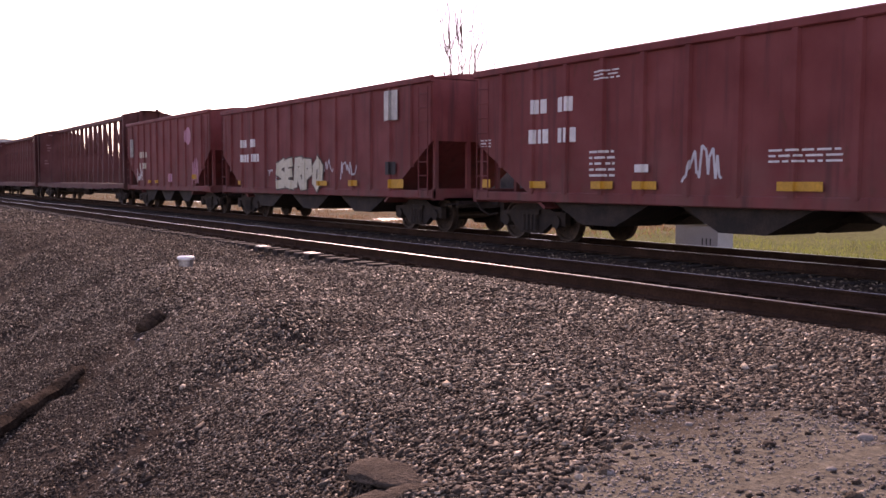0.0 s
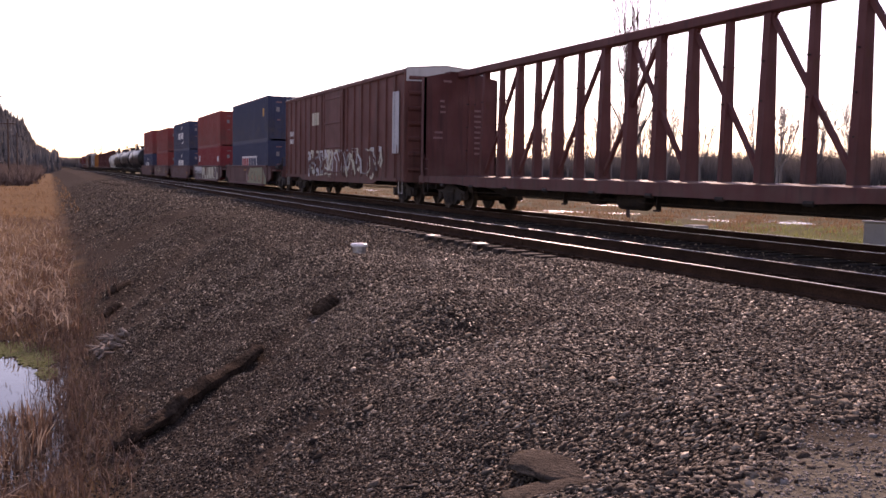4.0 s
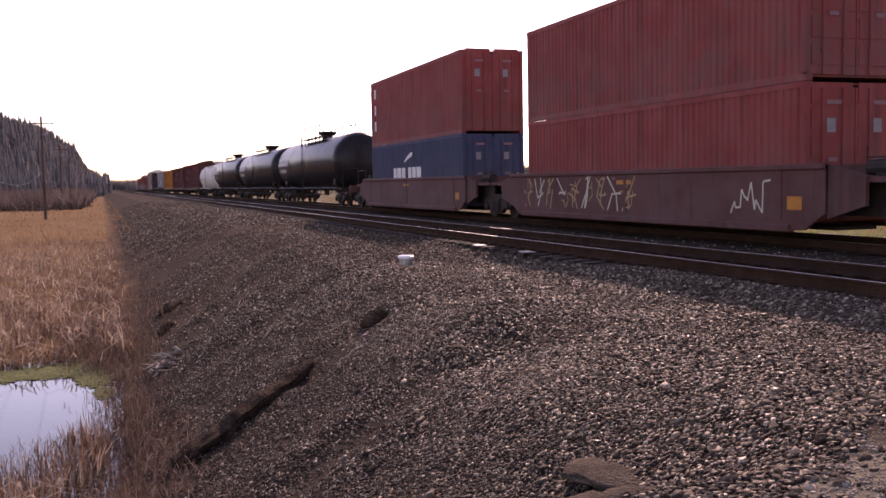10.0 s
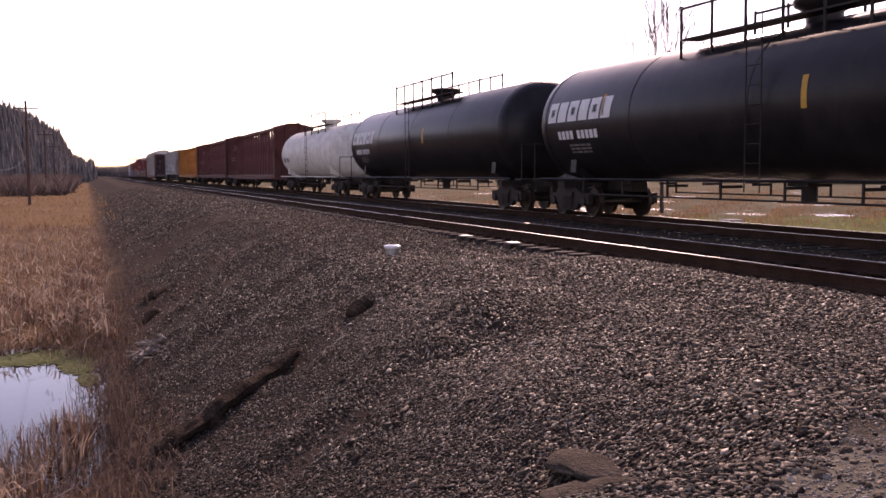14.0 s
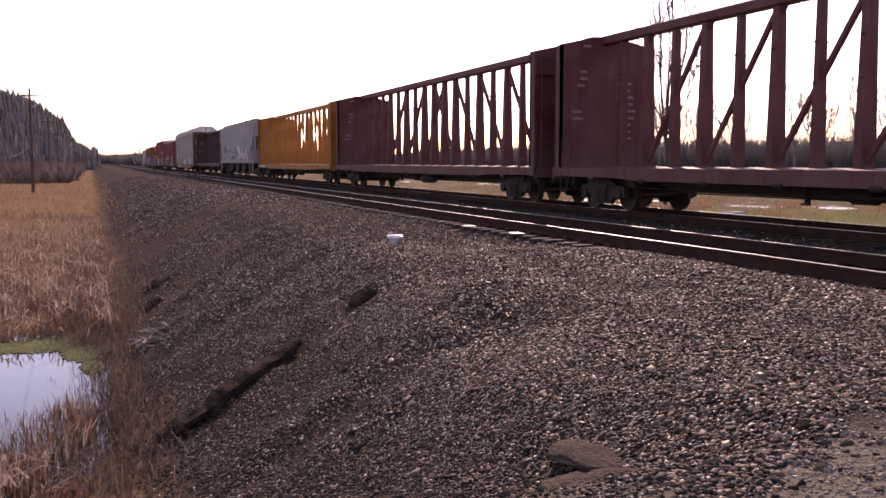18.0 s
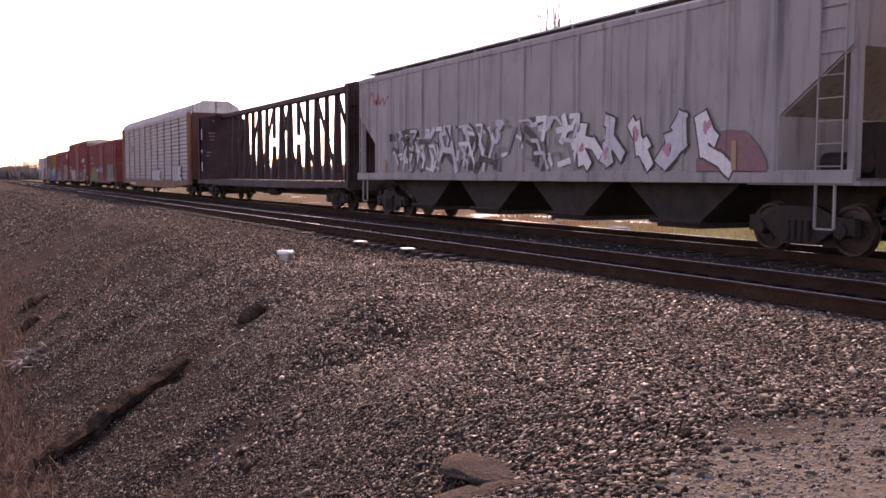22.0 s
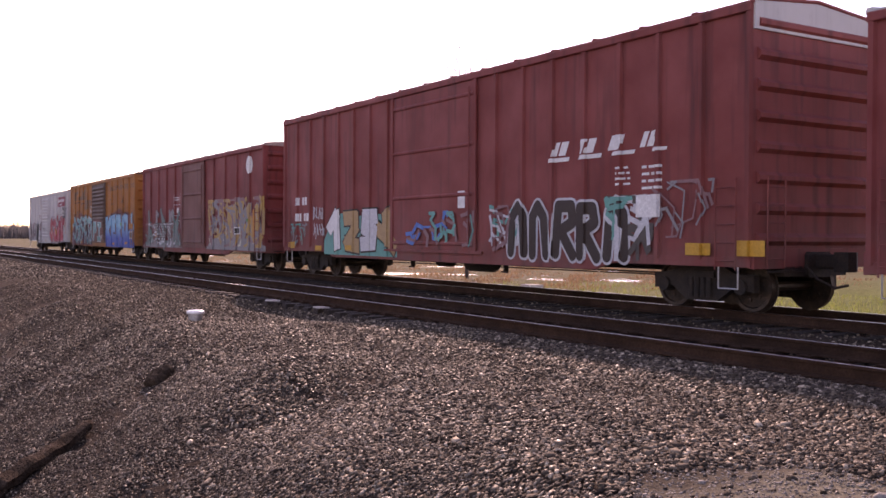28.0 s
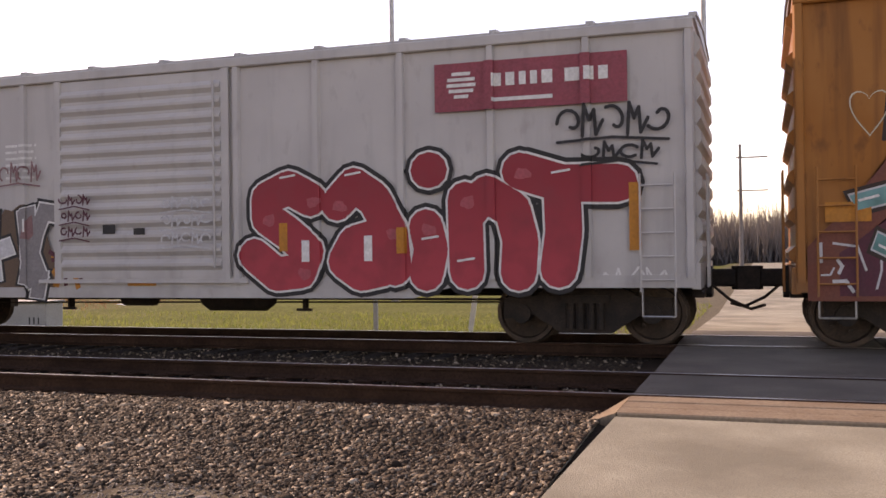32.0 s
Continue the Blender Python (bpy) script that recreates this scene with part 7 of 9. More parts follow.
for x0, x1, z0, z1, sd in ((7.9, 10.6, 1.0, 2.0, 90), (0.6, 3.5, 0.95, 1.75, 91)):
    on_sill = (-1.548, [], 0.1, 0.0)
    piece(c, on_sill, ["O", "arch", "U", "E"], x0, x1, 0.9, z1 - 0.05, 0.24, ("silver_paint",), "tar_paint", sd, rim=0.05, soft=True, shine=None)
marks("emblem", [rect(-9.0, -8.35, 3.12 + 0.14 * k, 3.18 + 0.14 * k) for k in range(4)] + blocks(-8.15, 3.14, 0.42, (0.42, 0.38), 0.08, 0.15) + [rect(-9.0, -7.0, 2.98, 3.01)], "dark_grey_paint", c, lay, layer=1)
marks("marking", blocks(-8.9, 0.62, 0.18, (0.14, 0.14, 0.16, 0.16, -0.2, 0.14, 0.14, 0.14, 0.14, 0.14, 0.1), 0.06), "white_paint", c, (-1.548, [], 0.1, 0.0))

# the six box cars at the rear
c, lay = box_car("dark red box car with olive-green graffiti", -445.5, -464.5, 4.38, "box_red", 1.35, 0.75, (-1.7, 1.7))
cloud(c, lay, -8.3, -2.6, 0.78, 1.25, "teal_paint", 98, 0.25)
cloud(c, lay, -1.75, -1.2, 0.78, 1.5, "teal_paint", 97, 0.2)
cloud(c, lay, -7.8, -2.65, 0.70, 1.95, "olive_paint", 96, 0.04, layer=1)
piece(c, lay, ["bulb", "arch", "bulb", "U", "arch", "bulb", "bulb"], -7.75, -2.65, 0.72, 2.12, 0.46, ("olive_paint", "pale_olive_paint", "olive_paint"), "tar_paint", 100, rim=0.035, accent="pale_olive_paint", shine=None, soft=True)
marks("eye", [blob(-6.35, 1.78, 0.2, 0.1, one, 8), blob(-4.85, 1.3, 0.26, 0.1, one, 8), blob(-3.1, 1.75, 0.14, 0.12, one, 8)], "cream_paint", c, lay, layer=18)
piece(c, (-1.607, [], 0.1, 0.0), [None] * 6, -1.5, 1.3, 1.65, 2.15, 0.06, ("sky_blue_paint",), "sky_blue_paint", 101, rim=0.01, shine=None)
marks("marking", blocks(-8.65, 2.95, 0.22, (0.15, 0.15, -0.3, 0.15, 0.15), 0.05) + blocks(-8.65, 2.4, 0.22, (0.13, 0.13, 0.13, -0.2, 0.13, 0.13, 0.13), 0.05), "white_paint", c, lay)
scribble(c, lay, -8.9, -8.3, 3.4, 3.9, "cream_paint", 102, 10, 0.05)
small_writing(c, lay, [(0.0, 1.3, 3.3, 3.5, 2), (-8.6, -8.0, 1.3, 1.6, 3)])
panels_of_colour(c, lay, [(-2.7, -2.3, 1.7, 1.95)], "white_paint")
cloud(c, lay, 3.3, 8.4, 0.78, 1.2, "dull_grey_paint", 104, 0.3)
piece(c, lay, ["bulb", "U", "arch", "bulb", "U"], 3.5, 8.1, 0.95, 2.35, 0.40, ("dull_grey_paint", "pale_olive_paint", "dull_grey_paint"), "tar_paint", 105, rim=0.02, shine=None, soft=True)
scribble(c, lay, 5.0, 7.6, 1.0, 1.7, "dull_grey_paint", 103, 24, 0.035)
marks("emblem", [blob(7.7, 3.72, 0.24, 0.3, one, 14)], "cream_paint", c, lay, layer=1)

MARKS_FROM[0] = 0.4
c, lay = box_car("tall dark red box car with slanted white letters and graffiti", -466.5, -485.4, 4.95, "swoosh_red", 0.98, 0.77, (-2.2, 1.75), end_ribs=8, gable="light_grey", roof_mat="swoosh_red")
marks("marking", blocks(4.05, 2.86, 0.27, (0.13, 0.22, -0.32, 0.13, 0.22, -0.32, 0.35, -0.4, 0.13, 0.16), 0.05, 0.45) + [rect(3.9, 4.55, 2.74, 2.82, 0.45), rect(4.85, 5.5, 2.75, 2.83, 0.45), rect(5.8, 6.4, 2.76, 2.83, 0.45), rect(6.85, 7.2, 2.77, 2.83, 0.45)], "white_paint", c, lay, "slanted white letters")
mass(c, lay, 1.9, 3.0, 0.9, 1.9, ("teal_paint", "silver_paint", "mauve_paint"), 7, 109, 0.03, 0.09)
piece(c, lay, ["arch", "arch", "R", "R", "arch"], 2.55, 6.35, 0.78, 2.0, 0.24, ("tar_paint",), "silver_paint", 110, rim=0.05, soft=True, shine=None, accent="tar_paint")
mass(c, lay, 5.7, 6.9, 0.85, 1.95, ("silver_paint", "dark_grey_paint", "silver_paint", "teal_paint"), 8, 113, 0.05, 0.16)
mass(c, lay, 6.9, 8.3, 1.2, 2.2, ("mauve_paint", "dull_grey_paint"), 7, 114, 0.03, 0.06)
cloud(c, lay, -6.75, -2.3, 0.70, 1.85, "teal_paint", 115, 0.12)
piece(c, lay, ["1", "2", "5", None], -6.45, -2.3, 0.74, 2.02, 0.40, ("white_paint", "tan_paint", "silver_paint", "tan_paint"), "tar_paint", 111, rim=0.05, shine=None)
marks("paint_patch", [rect(-7.35, -6.9, 0.8, 0.95), rect(-5.3, -4.8, 0.85, 0.98), rect(-9.4, -8.9, 0.85, 1.05)], "yellow_paint", c, lay, layer=18)
mass(c, (-1.607, [], 0.1, 0.0), -1.9, 1.3, 1.0, 1.8, ("blue_paint", "mauve_paint", "teal_paint"), 9, 112, 0.04, 0.12)
for k, (ux, uz) in enumerate(((-7.55, 1.75), (-7.5, 1.25))):
    piece(c, lay, "BLAH" if k == 0 else [None] * 4, ux, ux + 0.8, uz, uz + 0.36, 0.03, ("silver_paint",), "silver_paint", 116 + k, rim=0.004, shine=None, soft=True)
mass(c, lay, -9.25, -8.0, 0.95, 1.6, ("dull_grey_paint", "teal_paint"), 9, 118, 0.03, 0.07)
marks("marking", blocks(-9.0, 2.2, 0.24, (0.15, 0.15, -0.1, 0.15, 0.15), 0.05) + blocks(-9.0, 1.7, 0.24, (0.13, 0.13, 0.13, -0.1, 0.13, 0.13, 0.13), 0.05), "white_paint", c, lay)
small_writing(c, lay, [(5.9, 6.3, 2.2, 2.6, 4), (6.6, 7.1, 2.1, 2.6, 4), (0.2, 1.2, 2.7, 2.95, 3), (-1.9, -1.4, 2.6, 2.7, 1)])
panels_of_colour(c, lay, [(7.7, 8.25, 0.95, 1.15), (8.8, 9.35, 0.95, 1.2)], "yellow_paint")
panels_of_colour(c, lay, [(0.6, 0.9, 1.9, 2.3), (6.5, 7.1, 1.6, 2.0)], "white_paint")

MARKS_FROM[0] = 0.3
c, lay = box_car("red box car with a white roundel and gold graffiti", -487.2, -502.9, 4.36, "box_red", 1.25, 0.66, (-1.45, 1.5), door_mat="door_red")
ring = [(6.1 + math.cos(a * 0.3142) * 0.33, 3.75 + math.sin(a * 0.3142) * 0.33) for a in range(20)]
paint_mark("roundel", [ring], "white_paint", c, lay, "white round emblem")
cloud(c, lay, 1.65, 7.75, 0.70, 1.15, "dull_grey_paint", 119, 0.35)
mass(c, lay, 1.75, 7.6, 0.85, 2.55, ("tan_paint", "mauve_paint", "gold_paint", "dull_grey_paint"), 24, 120, 0.05, 0.2)
piece(c, lay, [None] * 5, 3.6, 7.4, 1.0, 2.35, 0.26, ("gold_paint", "tan_paint"), "dull_grey_paint", 122, rim=0.05, shine="silver_paint")
mass(c, lay, 1.8, 7.5, 0.75, 1.5, ("cream_paint", "mauve_paint"), 14, 125, 0.03, 0.1)
cloud(c, lay, -7.75, -1.9, 0.70, 1.0, "dull_grey_paint", 123, 0.3)
mass(c, lay, -7.7, -2.0, 0.75, 1.75, ("mauve_paint", "dull_grey_paint", "dull_teal", "silver_paint"), 24, 121, 0.03, 0.10)
piece(c, lay, [None] * 5, -7.4, -2.1, 0.85, 2.4, 0.16, ("dull_teal", "dull_grey_paint"), "dark_grey_paint", 124, rim=0.03, shine=None)
marks("sprayed_line", [rect(-6.0 + (k % 3) * 0.1, -3.5 + (k % 4) * 0.12, 1.0 + k * 0.11, 1.03 + k * 0.11) for k in range(8)], "dark_grey_paint", c, lay, layer=17)
small_writing(c, lay, [(-2.85, -2.3, 1.75, 1.95, 2), (-2.85, -2.3, 2.75, 2.95, 2)])
marks("placard", [rect(-2.7, -2.4, 2.2, 2.42)], "white_paint", c, lay, "small white placard")
marks("marking", [rect(-2.95, -2.2, 2.08, 2.10), rect(-2.95, -2.2, 2.55, 2.57), rect(-2.95, -2.93, 1.7, 3.0), rect(-2.22, -2.2, 1.7, 3.0)], "silver_paint", c, lay)
panels_of_colour(c, lay, [(6.55, 6.72, 1.05, 2.15), (-5.9, -5.75, 1.1, 1.5)], "orange_paint")
marks("placard", [rect(4.85, 5.3, 1.28, 1.55)], "white_paint", c, lay, layer=17)
marks("placard_field", [rect(4.89, 5.06, 1.32, 1.51), rect(5.09, 5.26, 1.32, 1.51)], "dark_grey_paint", c, lay, layer=18)
marks("sticker", [rect(6.0, 6.2, 1.72, 1.84)], "green_sticker", c, lay, "green sticker", layer=18)
panels_of_colour(c, lay, [(-7.9, -2.1, 0.70, 0.80), (1.4, 7.5, 0.70, 0.82)], "dull_grey_paint")

MARKS_FROM[0] = 0.0
c, lay = box_car("yellow box car with dark slanted letters and big blue graffiti", -504.4, -520.45, 4.28, "rail_yellow", 1.2, 0.72, (-1.75, 1.55), "louvre", "door_brown", end_mat="rail_yellow", roof_mat="door_brown")
# dark slanted shapes in place of the owner's name
marks("marking", [rect(-6.9, -6.45, 3.35, 3.8, 0.2), rect(-6.8, -5.95, 3.72, 3.9, 0.2), rect(-5.7, -4.75, 3.35, 3.58, 0.2), rect(-5.0, -4.6, 3.35, 3.95, 0.2), rect(-4.35, -3.9, 3.35, 3.95, 0.25), rect(-4.2, -3.8, 4.03, 4.12, 0.2), rect(-3.75, -3.5, 2.75, 4.1, 0.25), rect(-4.15, -3.85, 2.75, 3.5, 0.25), rect(-3.85, -3.45, 2.75, 2.95, 0.2), rect(-3.3, -2.95, 2.75, 3.3, 0.2), rect(-2.75, -2.35, 2.8, 3.0, 0.6), rect(-2.7, -2.2, 3.05, 3.3, -0.4)], "faded_name", c, lay, "faded dark slanted letters")
cloud(c, lay, -7.9, -1.85, 0.62, 2.45, "rust_cloud", 133, 0.12)
cloud(c, lay, -7.55, -1.75, 0.68, 2.05, "maroon_paint", 130, 0.12, layer=1)
# angular letters with arrow ends: dark edge, pale line, teal body, blue shading
ARROWS = (
    [[(-7.33, 1.78), (-6.82, 1.91), (-6.33, 1.87)], [(-6.78, 2.26), (-6.49, 1.94), (-6.37, 1.53), (-6.55, 1.05), (-6.21, 0.82)], [(-6.33, 1.63), (-5.79, 1.72), (-5.49, 1.42), (-5.67, 1.09), (-6.09, 0.89)], [(-7.11, 1.29), (-6.73, 1.08)]],
    [[(-4.83, 2.29), (-5.20, 1.97), (-5.49, 1.65)], [(-5.94, 2.16), (-5.38, 2.07), (-5.16, 1.84), (-4.63, 1.67)], [(-5.49, 1.62), (-5.09, 1.36), (-5.41, 1.10), (-5.82, 0.84)], [(-5.48, 1.06), (-5.01, 0.80)], [(-4.77, 1.86), (-4.26, 1.57), (-4.39, 1.23), (-4.77, 1.01)]],
    [[(-4.47, 2.23), (-4.10, 2.15), (-3.66, 2.23)], [(-3.57, 2.31), (-3.91, 1.87), (-4.10, 1.60), (-3.72, 1.36), (-3.78, 0.84)], [(-3.66, 1.93), (-3.35, 1.45), (-2.93, 0.82)], [(-3.09, 2.09), (-3.38, 1.68), (-3.59, 1.27)], [(-2.88, 1.96), (-2.76, 1.50), (-2.51, 0.82)]],
    [[(-3.35, 2.24), (-2.82, 2.01), (-2.22, 2.01), (-1.80, 1.98)], [(-2.71, 2.22), (-2.22, 2.11), (-1.80, 1.99), (-2.11, 1.83)], [(-1.90, 1.69), (-2.27, 1.58), (-2.40, 1.39)], [(-1.88, 1.47), (-1.99, 1.11), (-2.24, 0.86)], [(-2.24, 0.83), (-1.85, 1.02)]])
high = over_sill(lay)
for i, paths in enumerate(ARROWS):
    g = paint_mark("graffiti_letter", [q for p in paths for q in angular(p, 0.33)], "tar_paint", c, high, layer=2 + 0.35 * i)
    paint_mark("letter_line", [q for p in paths for q in angular(p, 0.235)], "silver_paint", g, high, layer=4 + 0.35 * i)
    paint_mark("letter_fill", [q for p in paths for q in angular(p, 0.19)], "teal_fade", g, high, layer=6 + 0.35 * i)
    paint_mark("letter_shade", [q for p in paths for q in angular([Vector(p[-2]).lerp(Vector(p[-1]), 0.2)[:], Vector(p[-2]).lerp(Vector(p[-1]), 0.9)[:]], 0.075)], "blue_shade", g, high, layer=8)
    paint_mark("letter_highlight", [q for p in paths for q in angular([(p[0][0] * 0.9 + p[1][0] * 0.1 - 0.05, p[0][1] * 0.9 + p[1][1] * 0.1), (p[0][0] * 0.5 + p[1][0] * 0.5 - 0.05, p[0][1] * 0.5 + p[1][1] * 0.5)], 0.03)], "white_paint", g, high, layer=9)
cloud(c, lay, 1.65, 7.95, 0.62, 2.42, "rust_cloud", 134, 0.16)
cloud(c, (-1.618, [], 0.1, 0.0), -1.6, 1.4, 0.95, 2.1, "rust_cloud", 149, 0.1)
cloud(c, lay, 1.65, 7.95, 0.60, 1.15, "deep_blue_paint", 135, 0.15, layer=1)
piece(c, lay, ["K", "E", "R", "heart", None], 1.7, 7.8, 0.74, 2.36, 0.46, ("blue_fade",), "deep_maroon_paint", 131, rim=0.065, shine="silver_paint")
piece(c, (-1.627, [], 0.1, 0.0), "PI", -1.35, 0.85, 0.85, 2.0, 0.26, ("teal_fade",), "maroon_paint", 132, line="silver_paint", rim=0.06)
mass(c, (-1.627, [], 0.1, 0.0), -1.7, 1.5, 0.9, 1.2, ("mauve_paint", "silver_paint"), 8, 136, 0.03, 0.07)
marks("patch", [rect(-3.75, -3.1, 1.45, 1.85)], "rust_patch", c, lay, "square brown repaired patch", layer=18)
paint_mark("tag", angular([(-6.9, 3.2), (-5.3, 3.22), (-5.4, 2.7), (-6.3, 2.6)], 0.045) + angular([(-7.0, 3.0), (-7.05, 2.5), (-6.2, 2.5)], 0.05) + angular([(-5.0, 3.1), (-4.0, 3.15)], 0.06), "tar_paint", c, lay, "dark tar streaks")
mass(c, lay, -2.3, -1.9, 2.3, 2.9, ("silver_paint",), 3, 137, 0.04, 0.07)
small_writing(c, lay, [(-6.6, -5.3, 1.6, 1.95, 2)])
mass(c, lay, -7.75, -7.1, 0.72, 1.3, ("silver_paint",), 6, 139, 0.02, 0.04)
lettering(c, "The nationwide boxcar pool", "faded_name", lay, 1.95, 3.62, 0.52, 0.006, 0, "writing")
mass(c, lay, 2.6, 6.2, 2.6, 3.4, ("faded_name",), 7, 138, 0.04, 0.07)
marks("framed_label", [rect(6.95, 7.5, 1.05, 1.42)], "silver_paint", c, lay, "white framed label", layer=18)
marks("label_field", [rect(6.99, 7.2, 1.1, 1.37), rect(7.24, 7.46, 1.1, 1.37)], "dark_grey_paint", c, lay, layer=19)
marks("sticker", [rect(5.05, 5.3, 1.72, 1.88)], "green_sticker", c, lay, "green sticker", layer=19)
panels_of_colour(c, lay, [(-7.7, -7.2, 1.55, 1.78), (-5.0, -4.5, 0.75, 0.85)], "orange_paint")
marks("paint_patch", [rect(6.95, 7.55, 1.55, 1.82), rect(6.0, 6.5, 0.78, 0.88), rect(3.3, 3.75, 0.72, 0.82)], "orange_paint", c, lay, layer=19)
heart = [(-7.2 + 0.22 * math.sin(a * 0.2094) ** 3, 2.85 + 0.02 * (13 * math.cos(a * 0.2094) - 5 * math.cos(a * 0.4189) - 2 * math.cos(a * 0.6283))) for a in range(30)]
paint_mark("tag", [[heart[i], heart[(i + 1) % 30], (heart[(i + 1) % 30][0] * 0.93 - 7.2 * 0.07, heart[(i + 1) % 30][1] * 0.93 + 2.85 * 0.07), (heart[i][0] * 0.93 - 7.2 * 0.07, heart[i][1] * 0.93 + 2.85 * 0.07)] for i in range(30)], "cream_paint", c, lay, "thin sprayed heart")

c, lay = box_car("light grey box car with bulging red and black graffiti", -521.6, -536.9, 4.1, "light_grey", 1.22, 0.78, (-1.9, 1.15), "louvre", rounded=True, end_ribs=10)
panels_of_colour(c, lay, [(4.3, 6.85, 3.12, 3.76)], "logo_red", "dark red name board")
marks("marking", blocks(5.1, 3.42, 0.17, (0.12, 0.12, 0.09, 0.09, 0.14, -0.04, 0.19, 0.12, 0.12), 0.06) + [rect(5.1, 5.9, 3.22, 3.27)] + [rect(4.67 - q, 4.67 + q, 3.29 + k * 0.075, 3.335 + k * 0.075, 0.15) for k, q in enumerate((0.1, 0.17, 0.2, 0.19, 0.13))], "white_paint", c, lay, layer=18)
# the sprayed word SAINT in bulging strokes: black edge, white line, red body
SAINT = (("S", [[(2.45, 2.02), (2.1, 2.2), (1.75, 2.05), (1.75, 1.78), (2.1, 1.55), (2.4, 1.3), (2.3, 1.02), (1.9, 0.98), (1.55, 1.25)]]),
         ("A", [[(2.85, 1.95), (3.1, 2.2), (3.4, 2.0), (3.65, 1.55), (3.7, 1.05)], [(3.5, 1.5), (3.1, 1.4), (2.95, 1.15), (3.2, 0.98), (3.55, 1.05)]]),
         ("I", [[(4.15, 1.6), (4.22, 1.3), (4.15, 0.98)], [(4.18, 2.36), (4.22, 2.36)]]),
         ("N", [[(4.7, 1.95), (4.72, 1.0)], [(4.72, 1.75), (5.0, 2.02), (5.35, 1.8), (5.45, 1.4), (5.42, 0.98)]]),
         ("T", [[(5.45, 2.3), (6.0, 2.12), (6.72, 2.1)], [(6.0, 2.1), (6.02, 1.5), (5.95, 1.02)]]))
bare, lay = lay, over_sill(lay)
for k, (ch, paths) in enumerate(SAINT):
    g = paint_mark("graffiti_letter", stroke_polys(paths, 0.66), "black_paint", c, lay, layer=0.2 * k)
    paint_mark("letter_line", stroke_polys(paths, 0.54), "white_paint", g, lay, layer=1.6 + 0.2 * k)
    paint_mark("letter_fill", stroke_polys(paths, 0.48), "red_fade", g, lay, layer=3.2 + 0.2 * k)
    x, z = paths[0][1]
    for hx, hz in paths[0][::3]:
        paint_mark("letter_highlight", [blob(hx + 0.04, hz - 0.04, 0.20, 0.15, one, 12)], "pink_spray", g, lay, layer=5.0 + 0.2 * k)
    paint_mark("letter_highlight", stroke_polys([[(x - 0.12, z + 0.14), (x + 0.10, z + 0.17)]], 0.03), "white_paint", g, lay, layer=6.0 + 0.2 * k)
lay = bare
hand_tag(c, lay, 5.95, 7.35, 2.70, 3.10, "black_paint", 141, 5, 0.045, 17)
hand_tag(c, lay, 6.25, 7.2, 2.40, 2.62, "black_paint", 142, 4, 0.04, 17)
cloud(c, lay, -3.3, -1.95, 0.80, 1.95, "rust_patch", 150, 0.25)
piece(c, lay, [None] * 4, -4.9, -2.0, 0.8, 2.1, 0.26, ("dull_grey_paint", "black_paint", "silver_paint"), "black_paint", 143, line="white_paint", rim=0.07, accent="mauve_paint")
hand_tag(c, lay, -3.0, -2.2, 2.45, 2.75, "mauve_paint", 151, 4, 0.03, 17)
mass(c, lay, -7.2, -4.9, 0.8, 2.1, ("mauve_paint", "dull_grey_paint", "dark_grey_paint"), 10, 147, 0.04, 0.15)
mass(c, lay, -2.2, -1.2, 0.8, 1.5, ("orange_paint", "maroon_paint"), 4, 148, 0.05, 0.12)
ON_DOOR = (-1.627, [], 0.1, 0.0)
for k in range(3):
    hand_tag(c, ON_DOOR, -1.75, -1.2, 2.05 - 0.24 * k, 2.2 - 0.24 * k, "maroon_paint", 144 + k, 4, 0.025, 18)
    hand_tag(c, ON_DOOR, 0.05, 0.9, 1.95 - 0.26 * k, 2.12 - 0.26 * k, "silver_paint", 155 + k, 5, 0.025, 18)
scribble(c, lay, 6.5, 7.3, 0.85, 1.05, "white_paint", 146, 12, 0.025)
panels_of_colour(c, lay, [(6.85, 7.0, 1.25, 2.1), (1.95, 2.08, 1.3, 1.7), (3.75, 3.88, 1.25, 1.6), (-0.6, -0.1, 0.82, 0.9)], "orange_paint")
panels_of_colour(c, lay, [(2.3, 2.42, 1.15, 1.45), (3.25, 3.37, 1.15, 1.5)], "white_paint")
panels_of_colour(c, ON_DOOR, [(-1.0, -0.78, 1.6, 1.74), (-0.45, -0.25, 1.58, 1.68)], "black_paint")
small_writing(c, lay, [(-2.9, -2.3, 2.5, 3.1, 6)])

# ---- along the bank ----
def resting(x, y, dz=0.0):
    return (x, y, float(lie(np.array([x]), np.array([y]))[0]) + dz)


post = thing("marker_post", "grey pipe with a bright white lid in the ballast", "marker post", resting(-16.75, 5.25, -0.05))
part("pipe", S().lathe([(0, 0), (0, 0.115), (0.20, 0.125), (0.22, 0.125), (0.22, 0.0)], 18, "z").mesh("pipe", "galvanised", True), None, post)
part("lid", S().lathe([(0.20, 0.0), (0.20, 0.150), (0.225, 0.158), (0.25, 0.150), (0.262, 0.12), (0.265, 0.0)], 20, "z").mesh("lid", "lid_white", True), None, post, "white plastic lid")

M["rotten"] = rough_mat("rotten_wood", (0.038, 0.025, 0.017), (0.10, 0.068, 0.047), 7.0, 0.95, 0, 1.0, 0.05, 0.03)


